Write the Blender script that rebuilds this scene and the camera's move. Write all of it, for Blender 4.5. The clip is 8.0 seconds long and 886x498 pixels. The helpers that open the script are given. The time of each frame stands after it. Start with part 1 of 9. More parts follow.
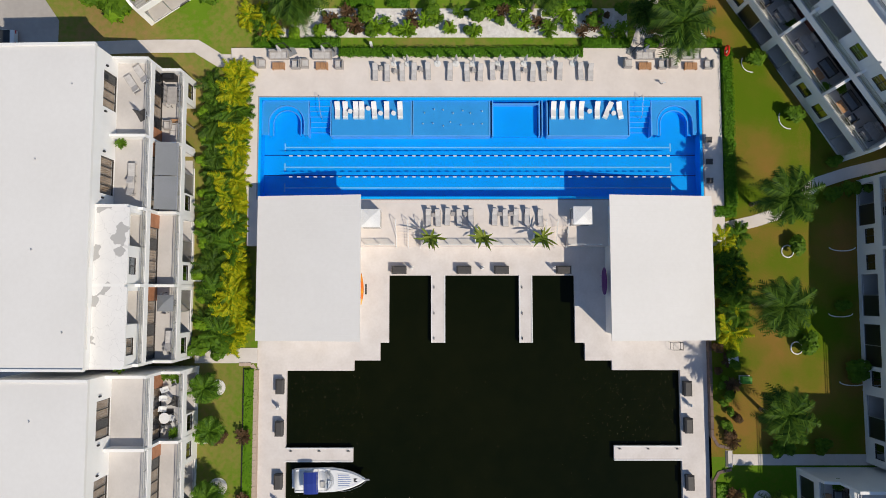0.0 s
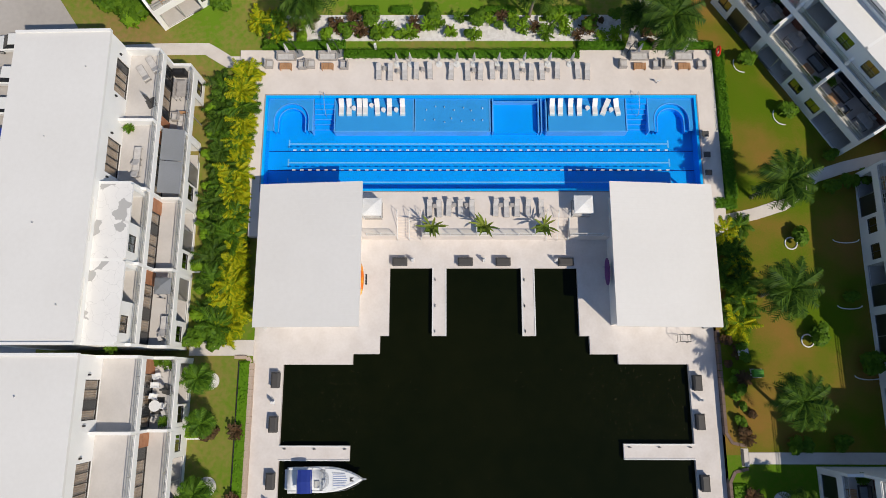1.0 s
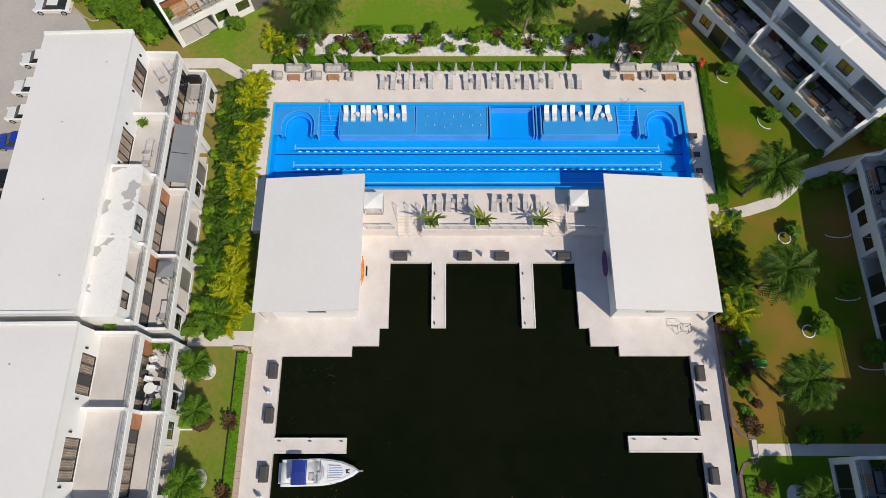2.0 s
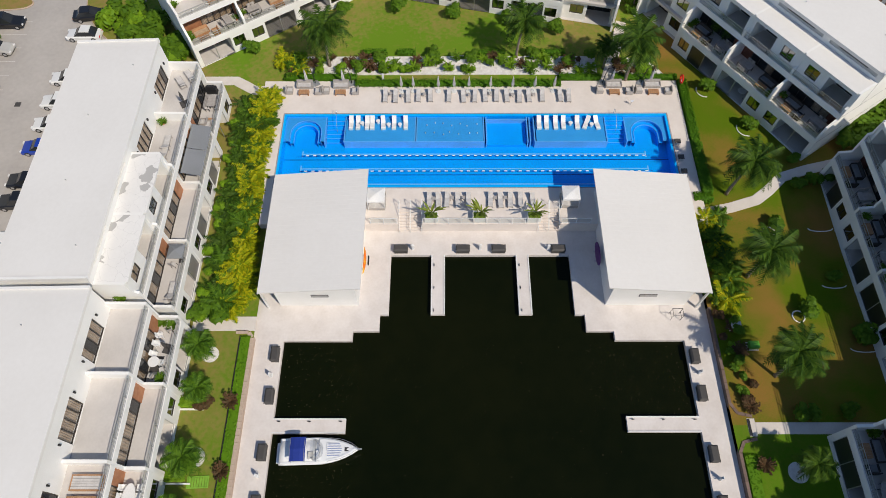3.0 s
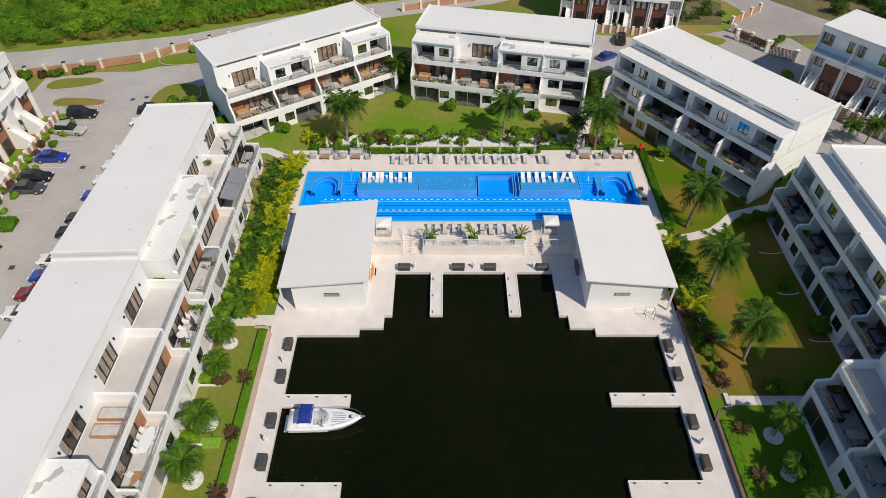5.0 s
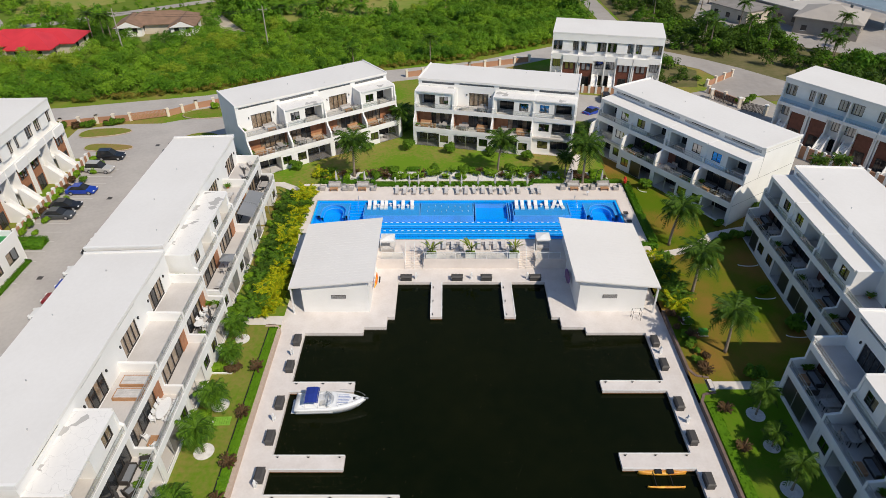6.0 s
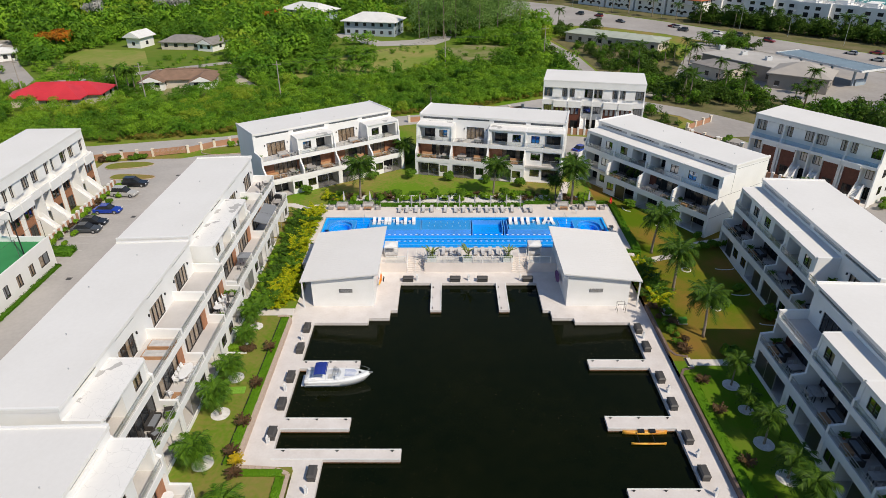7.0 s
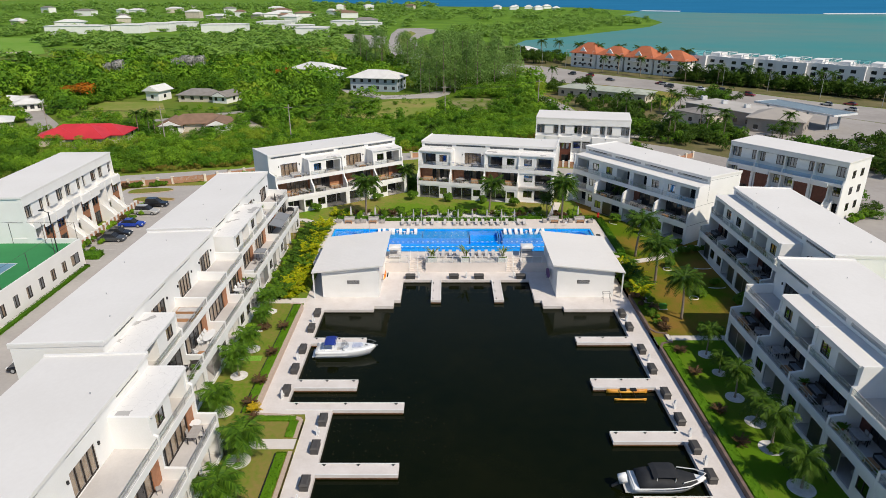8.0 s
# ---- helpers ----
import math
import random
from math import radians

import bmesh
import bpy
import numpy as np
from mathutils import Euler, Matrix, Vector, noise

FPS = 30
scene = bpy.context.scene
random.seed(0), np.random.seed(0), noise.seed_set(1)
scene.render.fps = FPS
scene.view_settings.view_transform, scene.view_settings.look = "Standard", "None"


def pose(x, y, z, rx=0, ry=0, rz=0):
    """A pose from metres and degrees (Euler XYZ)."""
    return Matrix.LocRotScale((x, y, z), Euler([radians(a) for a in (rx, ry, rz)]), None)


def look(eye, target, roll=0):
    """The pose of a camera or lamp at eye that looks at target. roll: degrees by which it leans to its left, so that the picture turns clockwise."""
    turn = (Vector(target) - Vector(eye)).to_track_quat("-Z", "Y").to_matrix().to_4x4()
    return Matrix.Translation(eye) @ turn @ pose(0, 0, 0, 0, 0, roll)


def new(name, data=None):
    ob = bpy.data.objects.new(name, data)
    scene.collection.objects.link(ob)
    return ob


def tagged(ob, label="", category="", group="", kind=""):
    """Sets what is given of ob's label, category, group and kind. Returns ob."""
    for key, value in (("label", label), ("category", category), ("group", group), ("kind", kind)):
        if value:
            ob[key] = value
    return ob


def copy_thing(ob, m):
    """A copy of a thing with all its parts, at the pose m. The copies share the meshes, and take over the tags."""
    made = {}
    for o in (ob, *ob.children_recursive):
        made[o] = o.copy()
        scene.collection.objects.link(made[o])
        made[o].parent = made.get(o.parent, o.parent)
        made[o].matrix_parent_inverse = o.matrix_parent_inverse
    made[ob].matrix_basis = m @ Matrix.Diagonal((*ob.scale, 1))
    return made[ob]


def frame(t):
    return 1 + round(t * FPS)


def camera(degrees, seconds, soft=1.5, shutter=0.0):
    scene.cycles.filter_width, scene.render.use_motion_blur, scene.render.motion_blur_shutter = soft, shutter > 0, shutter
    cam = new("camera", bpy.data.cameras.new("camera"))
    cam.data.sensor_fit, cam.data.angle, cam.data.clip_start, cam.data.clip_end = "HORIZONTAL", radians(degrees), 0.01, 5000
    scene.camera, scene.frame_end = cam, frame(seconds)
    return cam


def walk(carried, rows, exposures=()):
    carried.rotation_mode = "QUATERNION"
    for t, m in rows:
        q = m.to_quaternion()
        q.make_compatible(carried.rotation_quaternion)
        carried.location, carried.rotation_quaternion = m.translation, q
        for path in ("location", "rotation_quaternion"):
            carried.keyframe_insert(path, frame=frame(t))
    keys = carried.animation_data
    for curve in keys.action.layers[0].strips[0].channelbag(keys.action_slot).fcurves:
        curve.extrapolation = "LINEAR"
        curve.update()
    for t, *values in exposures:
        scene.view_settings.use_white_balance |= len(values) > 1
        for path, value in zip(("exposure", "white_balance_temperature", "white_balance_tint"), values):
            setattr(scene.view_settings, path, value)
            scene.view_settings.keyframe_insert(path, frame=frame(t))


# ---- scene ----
cam = camera(69.9, 8.0, soft=0.7)
METRES, EYE, TILT, LEAN, TURN = 88.0, 64.0, -86.0, 0.0, 0.0
ROWS = [
    (0.0, 0.0, 0.0, 0.0, 0.0, 0.0, -0.0),
    (0.5, 0.0009, 0.0049, -0.0525, 0.11, 3.52, -0.04),
    (1.0, 0.0016, 0.0105, -0.1057, 0.23, 7.72, -0.06),
    (1.5, 0.0025, 0.0163, -0.1617, 0.31, 12.05, -0.08),
    (3.0, 0.0039, 0.0353, -0.3388, 0.27, 24.59, -0.07),
    (3.5, 0.0045, 0.0418, -0.3986, 0.25, 28.83, -0.08),
    (4.0, 0.0055, 0.0487, -0.4612, 0.26, 33.33, -0.11),
    (4.5, 0.0063, 0.0561, -0.5226, 0.23, 37.79, -0.14),
    (6.0, 0.0091, 0.1102, -0.7137, 0.28, 50.93, -0.22),
    (6.5, 0.0099, 0.1307, -0.7774, 0.27, 54.71, -0.24),
    (7.0, 0.0107, 0.1532, -0.8409, 0.23, 57.78, -0.26),
    (7.5, 0.0115, 0.1807, -0.9068, 0.23, 60.94, -0.26),
    (8.0, 0.0121, 0.2078, -0.9713, 0.22, 63.91, -0.29),
]
walk(cam, [(t, pose(0, 0, EYE, TILT, LEAN, TURN) @ pose(METRES * x, METRES * y, METRES * z, 90 + pitch, roll, yaw)) for t, x, y, z, yaw, pitch, roll in ROWS], [(0.0, 0.0), (4.0, 0.03), (8.0, 0.12)])

# ---- world, sun ----
SUN_EL, SUN_AZ = 47.0, math.atan2(0.71, -0.70)   # height, and bearing of the sun in the plan (x 0.71, y -0.70)
world = bpy.data.worlds.new("world")
scene.world = world
world.use_nodes = True
wn = world.node_tree.nodes
sky = wn.new("ShaderNodeTexSky")
sky.sky_type, sky.sun_disc = "NISHITA", False
sky.sun_elevation, sky.sun_rotation = radians(SUN_EL), SUN_AZ
sky.air_density, sky.dust_density, sky.ozone_density = 1.0, 0.3, 3.2
wn["Background"].inputs["Strength"].default_value = 0.098
world.node_tree.links.new(sky.outputs["Color"], wn["Background"].inputs["Color"])
sun_data = bpy.data.lights.new("sun", "SUN")
sun_data.energy, sun_data.angle, sun_data.color = 3.86, radians(0.53), (1.0, 0.90, 0.745)
sun = new("sun", sun_data)
ce = math.cos(radians(SUN_EL))
sun.matrix_world = look((0.71 * ce * 100, -0.70 * ce * 100, 100 * math.sin(radians(SUN_EL))), (0, 0, 0))


# ---- materials ----
def mat(name, col, rough=0.6, col2=None, var=0.10, scale=0.35, fine=9.0, bump=0.0, bscale=20.0, metal=0.0, spec=0.4, island=0.0, obj=0.0, sharp=False, coat=0.0, cut=None):
    """A surface with slow blotches, fine grain, and if asked relief and change from piece to piece."""
    m = bpy.data.materials.new(name)
    m.use_nodes = True
    nt = m.node_tree
    N, L = nt.nodes, nt.links
    b = N["Principled BSDF"]
    b.inputs["Roughness"].default_value, b.inputs["Metallic"].default_value = rough, metal
    b.inputs["Specular IOR Level"].default_value = spec
    b.inputs["Coat Weight"].default_value = coat
    tc = N.new("ShaderNodeTexCoord")
    col2 = col2 or tuple(c * (1 - 2.2 * var) for c in col)

    def grain(sc, detail):
        t = N.new("ShaderNodeTexNoise")
        t.inputs["Scale"].default_value, t.inputs["Detail"].default_value = sc, detail
        L.new(tc.outputs["Object"], t.inputs["Vector"])
        return t
    big, small = grain(scale, 4), grain(fine, 3)
    add = N.new("ShaderNodeMath")
    add.operation = "MULTIPLY_ADD"
    add.inputs[1].default_value = 0.45
    L.new(small.outputs["Fac"], add.inputs[0])
    L.new(big.outputs["Fac"], add.inputs[2])
    ramp = N.new("ShaderNodeMapRange")
    ramp.inputs["From Min"].default_value, ramp.inputs["From Max"].default_value = cut or ((0.66, 0.80) if sharp else (0.5, 0.95))
    L.new(add.outputs[0], ramp.inputs["Value"])
    fac = ramp.outputs[0]
    if island or obj:
        src = N.new("ShaderNodeNewGeometry").outputs["Random Per Island"] if island else N.new("ShaderNodeObjectInfo").outputs["Random"]
        mixf = N.new("ShaderNodeMix")
        mixf.inputs["Factor"].default_value = island or obj
        L.new(fac, mixf.inputs["A"])
        L.new(src, mixf.inputs["B"])
        fac = mixf.outputs["Result"]
    mix = N.new("ShaderNodeMix")
    mix.data_type = "RGBA"
    mix.inputs[6].default_value, mix.inputs[7].default_value = (*col, 1), (*col2, 1)
    L.new(fac, mix.inputs["Factor"])
    L.new(mix.outputs[2], b.inputs["Base Color"])
    if bump:
        g = grain(bscale, 3)
        bp = N.new("ShaderNodeBump")
        bp.inputs["Strength"].default_value, bp.inputs["Distance"].default_value = bump, 0.03
        L.new(g.outputs["Fac"], bp.inputs["Height"])
        L.new(bp.outputs["Normal"], b.inputs["Normal"])
    return m


def leafmat(name, a, b, island=0.75, trans=0.25, scale=0.8, cut=None):
    m = mat(name, a, 0.55, b, scale=scale, fine=5.0, cut=cut, island=island, spec=0.12)
    N, L = m.node_tree.nodes, m.node_tree.links
    bs = N["Principled BSDF"]
    tr = N.new("ShaderNodeBsdfTranslucent")
    mx = N.new("ShaderNodeMixShader")
    mx.inputs[0].default_value = trans
    src = bs.inputs["Base Color"].links[0].from_socket
    L.new(src, tr.inputs["Color"])
    L.new(bs.outputs[0], mx.inputs[1])
    L.new(tr.outputs[0], mx.inputs[2])
    L.new(mx.outputs[0], N["Material Output"].inputs["Surface"])
    return m


def glassmat(name, tint, gloss, rough=0.03, thin=False):
    m = bpy.data.materials.new(name)
    m.use_nodes = True
    N, L = m.node_tree.nodes, m.node_tree.links
    N.remove(N["Principled BSDF"])
    t, g, mx, fr = N.new("ShaderNodeBsdfTransparent"), N.new("ShaderNodeBsdfGlossy"), N.new("ShaderNodeMixShader"), N.new("ShaderNodeFresnel")
    t.inputs["Color"].default_value = (*tint, 1)
    g.inputs["Roughness"].default_value = rough
    fr.inputs["IOR"].default_value = gloss
    if thin:                                    # a thin sheet looks alike from both sides
        fr = N.new("ShaderNodeLayerWeight")
        fr.inputs["Blend"].default_value = 0.25
        half = N.new("ShaderNodeMath")
        half.operation = "MULTIPLY_ADD"
        half.inputs[1].default_value, half.inputs[2].default_value = 0.5, 0.05
        L.new(fr.outputs["Facing"], half.inputs[0])
        L.new(half.outputs[0], mx.inputs[0])
    else:
        L.new(fr.outputs[0], mx.inputs[0])
    L.new(t.outputs[0], mx.inputs[1])
    L.new(g.outputs[0], mx.inputs[2])
    L.new(mx.outputs[0], N["Material Output"].inputs["Surface"])
    return m, N, L, g, fr


def ripples(N, L, targets, scale, strength, dist=0.05):
    tc, t, bp = N.new("ShaderNodeTexCoord"), N.new("ShaderNodeTexNoise"), N.new("ShaderNodeBump")
    t.inputs["Scale"].default_value, t.inputs["Detail"].default_value = scale, 3
    bp.inputs["Strength"].default_value, bp.inputs["Distance"].default_value = strength, dist
    L.new(tc.outputs["Object"], t.inputs["Vector"])
    L.new(t.outputs["Fac"], bp.inputs["Height"])
    for s in targets:
        L.new(bp.outputs["Normal"], s)


PLASTER = mat("white_plaster", (0.81, 0.80, 0.785), 0.75, (0.75, 0.74, 0.72), bump=0.15, bscale=30)
ROOF = mat("white_roof_membrane", (0.74, 0.722, 0.70), 0.7, (0.69, 0.67, 0.645), scale=0.12, fine=2.5, bump=0.1, bscale=6)


def stained_roof():
    """White membrane with a few angular grey patches where old sheets show, and fine dark seams."""
    m = mat("weathered_roof_membrane", (0.77, 0.755, 0.735), 0.75, (0.72, 0.705, 0.69), scale=0.3, fine=3.0)
    N, L = m.node_tree.nodes, m.node_tree.links
    b = N["Principled BSDF"]
    src = b.inputs["Base Color"].links[0].from_socket
    tc, warp, mixv = N.new("ShaderNodeTexCoord"), N.new("ShaderNodeTexNoise"), N.new("ShaderNodeVectorMath")
    warp.inputs["Scale"].default_value, warp.inputs["Detail"].default_value = 1.4, 4
    mixv.operation = "MULTIPLY_ADD"
    mixv.inputs[1].default_value = (0.9, 0.9, 0.0)
    L.new(tc.outputs["Object"], warp.inputs["Vector"])
    L.new(warp.outputs["Color"], mixv.inputs[0])
    L.new(tc.outputs["Object"], mixv.inputs[2])
    cells, edge = N.new("ShaderNodeTexVoronoi"), N.new("ShaderNodeTexVoronoi")
    edge.feature = "DISTANCE_TO_EDGE"
    for v in (cells, edge):
        v.inputs["Scale"].default_value = 0.95
        L.new(mixv.outputs[0], v.inputs["Vector"])
    sep = N.new("ShaderNodeSeparateColor")
    L.new(cells.outputs["Color"], sep.inputs[0])
    pick, seam = N.new("ShaderNodeMapRange"), N.new("ShaderNodeMapRange")
    pick.inputs["From Min"].default_value, pick.inputs["From Max"].default_value = 0.90, 0.92
    seam.inputs["From Min"].default_value, seam.inputs["From Max"].default_value = 0.016, 0.006
    seam.inputs["To Max"].default_value = 0.35
    L.new(sep.outputs[0], pick.inputs["Value"])
    L.new(edge.outputs["Distance"], seam.inputs["Value"])
    both = N.new("ShaderNodeMath")
    both.operation = "MAXIMUM"
    L.new(pick.outputs[0], both.inputs[0])
    L.new(seam.outputs[0], both.inputs[1])
    mx = N.new("ShaderNodeMix")
    mx.data_type = "RGBA"
    mx.inputs[7].default_value = (0.43, 0.42, 0.41, 1)
    L.new(both.outputs[0], mx.inputs["Factor"])
    L.new(src, mx.inputs[6])
    L.new(mx.outputs[2], b.inputs["Base Color"])
    return m


ROOF_OLD = stained_roof()
SLAB = mat("terrace_tile", (0.56, 0.53, 0.51), 0.65, (0.49, 0.462, 0.445), scale=0.6, fine=5, bump=0.1)
DECK = mat("pale_pool_deck", (0.72, 0.655, 0.61), 0.75, (0.65, 0.585, 0.54), scale=0.5, fine=3.0, bump=0.1, bscale=60)
DOCK = mat("pale_dock_concrete", (0.69, 0.645, 0.62), 0.8, (0.60, 0.55, 0.52), scale=0.6, fine=4.0, bump=0.15, bscale=50)
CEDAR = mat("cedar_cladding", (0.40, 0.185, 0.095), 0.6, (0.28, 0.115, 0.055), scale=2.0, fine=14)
# darker copy of the cedar, with the shade of the fronts painted in
SHADEDCEDAR = mat("cedar_darkened_for_shade", (0.17, 0.060, 0.038), 0.55, (0.11, 0.036, 0.024), scale=2.0, fine=14)
BROWNWALL = mat("tan_wall_panel", (0.46, 0.25, 0.15), 0.7, (0.38, 0.2, 0.12))
FRAME = mat("bronze_window_frame", (0.06, 0.05, 0.045), 0.4, metal=0.3)
DARKGLASS = mat("tinted_window_glass", (0.018, 0.021, 0.026), 0.06, (0.035, 0.036, 0.036), scale=0.5, fine=1.2, spec=0.5)
COATED = mat("mirror_coated_window_glass", (0.34, 0.37, 0.40), 0.03, (0.30, 0.33, 0.36), metal=1.0)
CURTAIN = mat("beige_curtain", (0.60, 0.47, 0.34), 0.9, (0.33, 0.22, 0.13), scale=1.5, fine=12)
METAL = mat("brushed_grey_metal", (0.55, 0.55, 0.56), 0.35, metal=0.6)
WHITEMETAL = mat("white_painted_metal", (0.78, 0.78, 0.77), 0.45)
# grey that imitates white wall shaded by the roof overhang
SHADEDBAND = mat("wall_grey_for_shade", (0.46, 0.46, 0.46), 0.7, (0.39, 0.39, 0.39), scale=0.8)
LOUVRE = mat("grey_clerestory_louvre", (0.17, 0.175, 0.18), 0.5, (0.10, 0.105, 0.11), scale=0.8, fine=6)
BLIND = mat("white_blind_behind_glass", (0.86, 0.87, 0.88), 0.08, (0.78, 0.79, 0.80), scale=1.0, spec=0.6, coat=0.6)
DARKBRONZE = mat("dark_bronze_metal", (0.07, 0.045, 0.035), 0.5, (0.05, 0.03, 0.024), scale=2)
BLACK = mat("matt_black", (0.02, 0.02, 0.022), 0.5)
SCREEN = mat("dark_insect_screen", (0.05, 0.05, 0.055), 0.6, (0.03, 0.03, 0.033))
GREYAWN = mat("grey_awning_fabric", (0.21, 0.22, 0.24), 0.85, (0.18, 0.19, 0.2))
WICKER = mat("grey_woven_resin", (0.42, 0.39, 0.37), 0.8, (0.30, 0.28, 0.265), scale=3, fine=30, bump=0.3, bscale=60)
CUSHION = mat("light_grey_cushion", (0.58, 0.56, 0.55), 0.9, (0.44, 0.42, 0.41), scale=2)
WHITEPLASTIC = mat("white_moulded_plastic", (0.82, 0.82, 0.82), 0.4)
LIMEPLASTIC = mat("lime_green_plastic", (0.23, 0.44, 0.05), 0.55, (0.17, 0.35, 0.035), scale=2)
TEAK = mat("teak_slats", (0.45, 0.25, 0.13), 0.6, (0.33, 0.17, 0.08), scale=2, fine=18)
DOCKBOX = mat("dark_grey_dock_box", (0.075, 0.07, 0.068), 0.6, (0.05, 0.047, 0.045))
ASPHALT = mat("worn_asphalt", (0.45, 0.42, 0.395), 0.9, (0.36, 0.335, 0.315), scale=0.15, fine=2.0, bump=0.2, bscale=30)
ROADPAINT = mat("faded_white_road_paint", (0.6, 0.58, 0.56), 0.8)
PATH = mat("pale_concrete_path", (0.66, 0.61, 0.57), 0.85, (0.58, 0.53, 0.49), scale=0.8)
GRAVEL = mat("white_gravel", (0.78, 0.76, 0.74), 0.9, (0.56, 0.53, 0.51), scale=2.5, fine=14, bump=0.5, bscale=25)
CURB = mat("tan_kerb", (0.50, 0.39, 0.31), 0.85, (0.40, 0.30, 0.24), scale=2)
DARKCURB = mat("dark_brick_kerb", (0.21, 0.145, 0.12), 0.85, (0.12, 0.085, 0.07), scale=2, obj=0.6)
GRASS = mat("lawn_grass", (0.112, 0.205, 0.012), 0.9, (0.27, 0.185, 0.07), scale=0.08, fine=2.2, cut=(0.53, 0.93), bump=0.6, bscale=8, spec=0.05)
GRASS_DRY = mat("worn_brown_lawn", (0.088, 0.145, 0.006), 0.9, (0.25, 0.135, 0.035), scale=0.13, fine=14.0, cut=(0.61, 0.87), bump=0.6, bscale=8, spec=0.05)
GRASS_NORTH = mat("pool_lawn_grass", (0.125, 0.225, 0.016), 0.9, (0.29, 0.20, 0.075), scale=0.07, fine=2.0, cut=(0.64, 0.94), bump=0.6, bscale=8, spec=0.05)
GRASS_LUSH = mat("lush_lawn_grass", (0.085, 0.180, 0.008), 0.9, (0.13, 0.17, 0.02), scale=0.12, fine=3.0, cut=(0.62, 0.98), bump=0.6, bscale=8, spec=0.05)
SOIL = mat("scrub_and_grass_ground", (0.085, 0.17, 0.012), 0.95, (0.16, 0.19, 0.035), scale=0.03, fine=0.3, bump=0.5, bscale=3, spec=0.1)
DIRT = mat("trodden_dirt_and_grass", (0.27, 0.235, 0.13), 0.95, (0.13, 0.18, 0.03), scale=0.12, fine=0.9, cut=(0.55, 0.85), bump=0.4, bscale=3, spec=0.1)
SAND = mat("sandy_ground", (0.52, 0.46, 0.38), 0.95, (0.33, 0.28, 0.2), scale=0.1, fine=1)
DRYGRASS = mat("dry_olive_grass", (0.15, 0.235, 0.03), 0.95, (0.30, 0.26, 0.09), scale=0.06, fine=0.6, bump=0.5, bscale=3, spec=0.1)
FIELDGREEN = mat("bright_field_grass", (0.13, 0.28, 0.03), 0.95, (0.19, 0.31, 0.05), scale=0.02, fine=0.2, spec=0.1)
ROADPALE = mat("pale_worn_asphalt", (0.39, 0.36, 0.335), 0.9, (0.30, 0.275, 0.255), scale=0.08, fine=1.0)
POOLTILE = mat("deep_blue_pool_tile", (0.0, 0.43, 0.96), 0.35, (0.0, 0.37, 0.92), scale=0.3, fine=2)
POOLPALE = mat("pale_blue_pool_plaster", (0.06, 0.39, 0.76), 0.5, (0.05, 0.35, 0.71), scale=0.3, fine=2)
LANEMARK = mat("pale_blue_lane_tile", (0.30, 0.66, 0.95), 0.4)
POOLLINE = mat("sky_blue_pool_line", (0.20, 0.52, 0.92), 0.4)
POOLDARK = mat("navy_pool_line", (0.003, 0.045, 0.30), 0.4)
TRUNK = mat("grey_palm_trunk", (0.30, 0.245, 0.19), 0.9, (0.19, 0.15, 0.115), scale=3, fine=14, bump=0.5)
PALMLEAF = leafmat("palm_leaf", (0.085, 0.152, 0.014), (0.014, 0.048, 0.005), island=0.9)
PALMBRIGHT = leafmat("bright_palm_leaf", (0.125, 0.235, 0.016), (0.03, 0.09, 0.008), island=0.9, trans=0.3)
ARECA = leafmat("yellow_green_palm_leaf", (0.56, 0.50, 0.010), (0.12, 0.25, 0.008), island=0.95, trans=0.35)
SHRUB = leafmat("green_shrub_leaf", (0.13, 0.235, 0.015), (0.055, 0.13, 0.010))
SHRUBL = leafmat("lime_shrub_leaf", (0.22, 0.36, 0.018), (0.10, 0.22, 0.012))
CROTON = leafmat("yellow_croton_leaf", (0.62, 0.42, 0.01), (0.30, 0.24, 0.02))
SHRUBR = leafmat("dark_red_shrub_leaf", (0.15, 0.075, 0.040), (0.065, 0.055, 0.022))
COVER = leafmat("ground_cover_leaf", (0.15, 0.30, 0.012), (0.08, 0.20, 0.010), island=0.6)
PLANTERLEAF = leafmat("arching_planter_leaf", (0.26, 0.30, 0.05), (0.09, 0.16, 0.02), island=0.9)
HEDGE = leafmat("clipped_hedge_leaf", (0.11, 0.25, 0.012), (0.055, 0.155, 0.009))
FOREST = leafmat("woodland_leaf", (0.26, 0.43, 0.028), (0.070, 0.20, 0.014), island=0.4, trans=0.30, scale=0.11, cut=(0.6, 0.84))
# leaf colour lightened to carry the haze of distance
FARWOOD = leafmat("hazed_mangrove_leaf", (0.27, 0.42, 0.075), (0.16, 0.31, 0.055), island=0.3, trans=0.35, scale=0.03)
FOREST3 = leafmat("yellow_green_woodland_leaf", (0.34, 0.42, 0.035), (0.15, 0.28, 0.02), island=0.4, trans=0.33, scale=0.14, cut=(0.6, 0.84))
RIMLEAF = leafmat("roadside_shrub_leaf", (0.30, 0.20, 0.04), (0.12, 0.17, 0.02), island=0.95)
DARKTREE = leafmat("dark_tree_leaf", (0.075, 0.135, 0.012), (0.030, 0.07, 0.008), island=0.8, trans=0.3)
MANGROVE = mat("mangrove_canopy_ground", (0.15, 0.27, 0.03), 0.95, (0.08, 0.165, 0.018), scale=0.025, fine=0.25, bump=0.9, bscale=0.5, spec=0.05)
LITTER = mat("dry_leaf_litter_soil", (0.20, 0.165, 0.09), 0.95, (0.095, 0.105, 0.035), scale=0.12, fine=1.0, bump=0.5, bscale=4, spec=0.05)
CREAMWALL = mat("cream_wall_paint", (0.74, 0.66, 0.55), 0.8, (0.66, 0.58, 0.47))
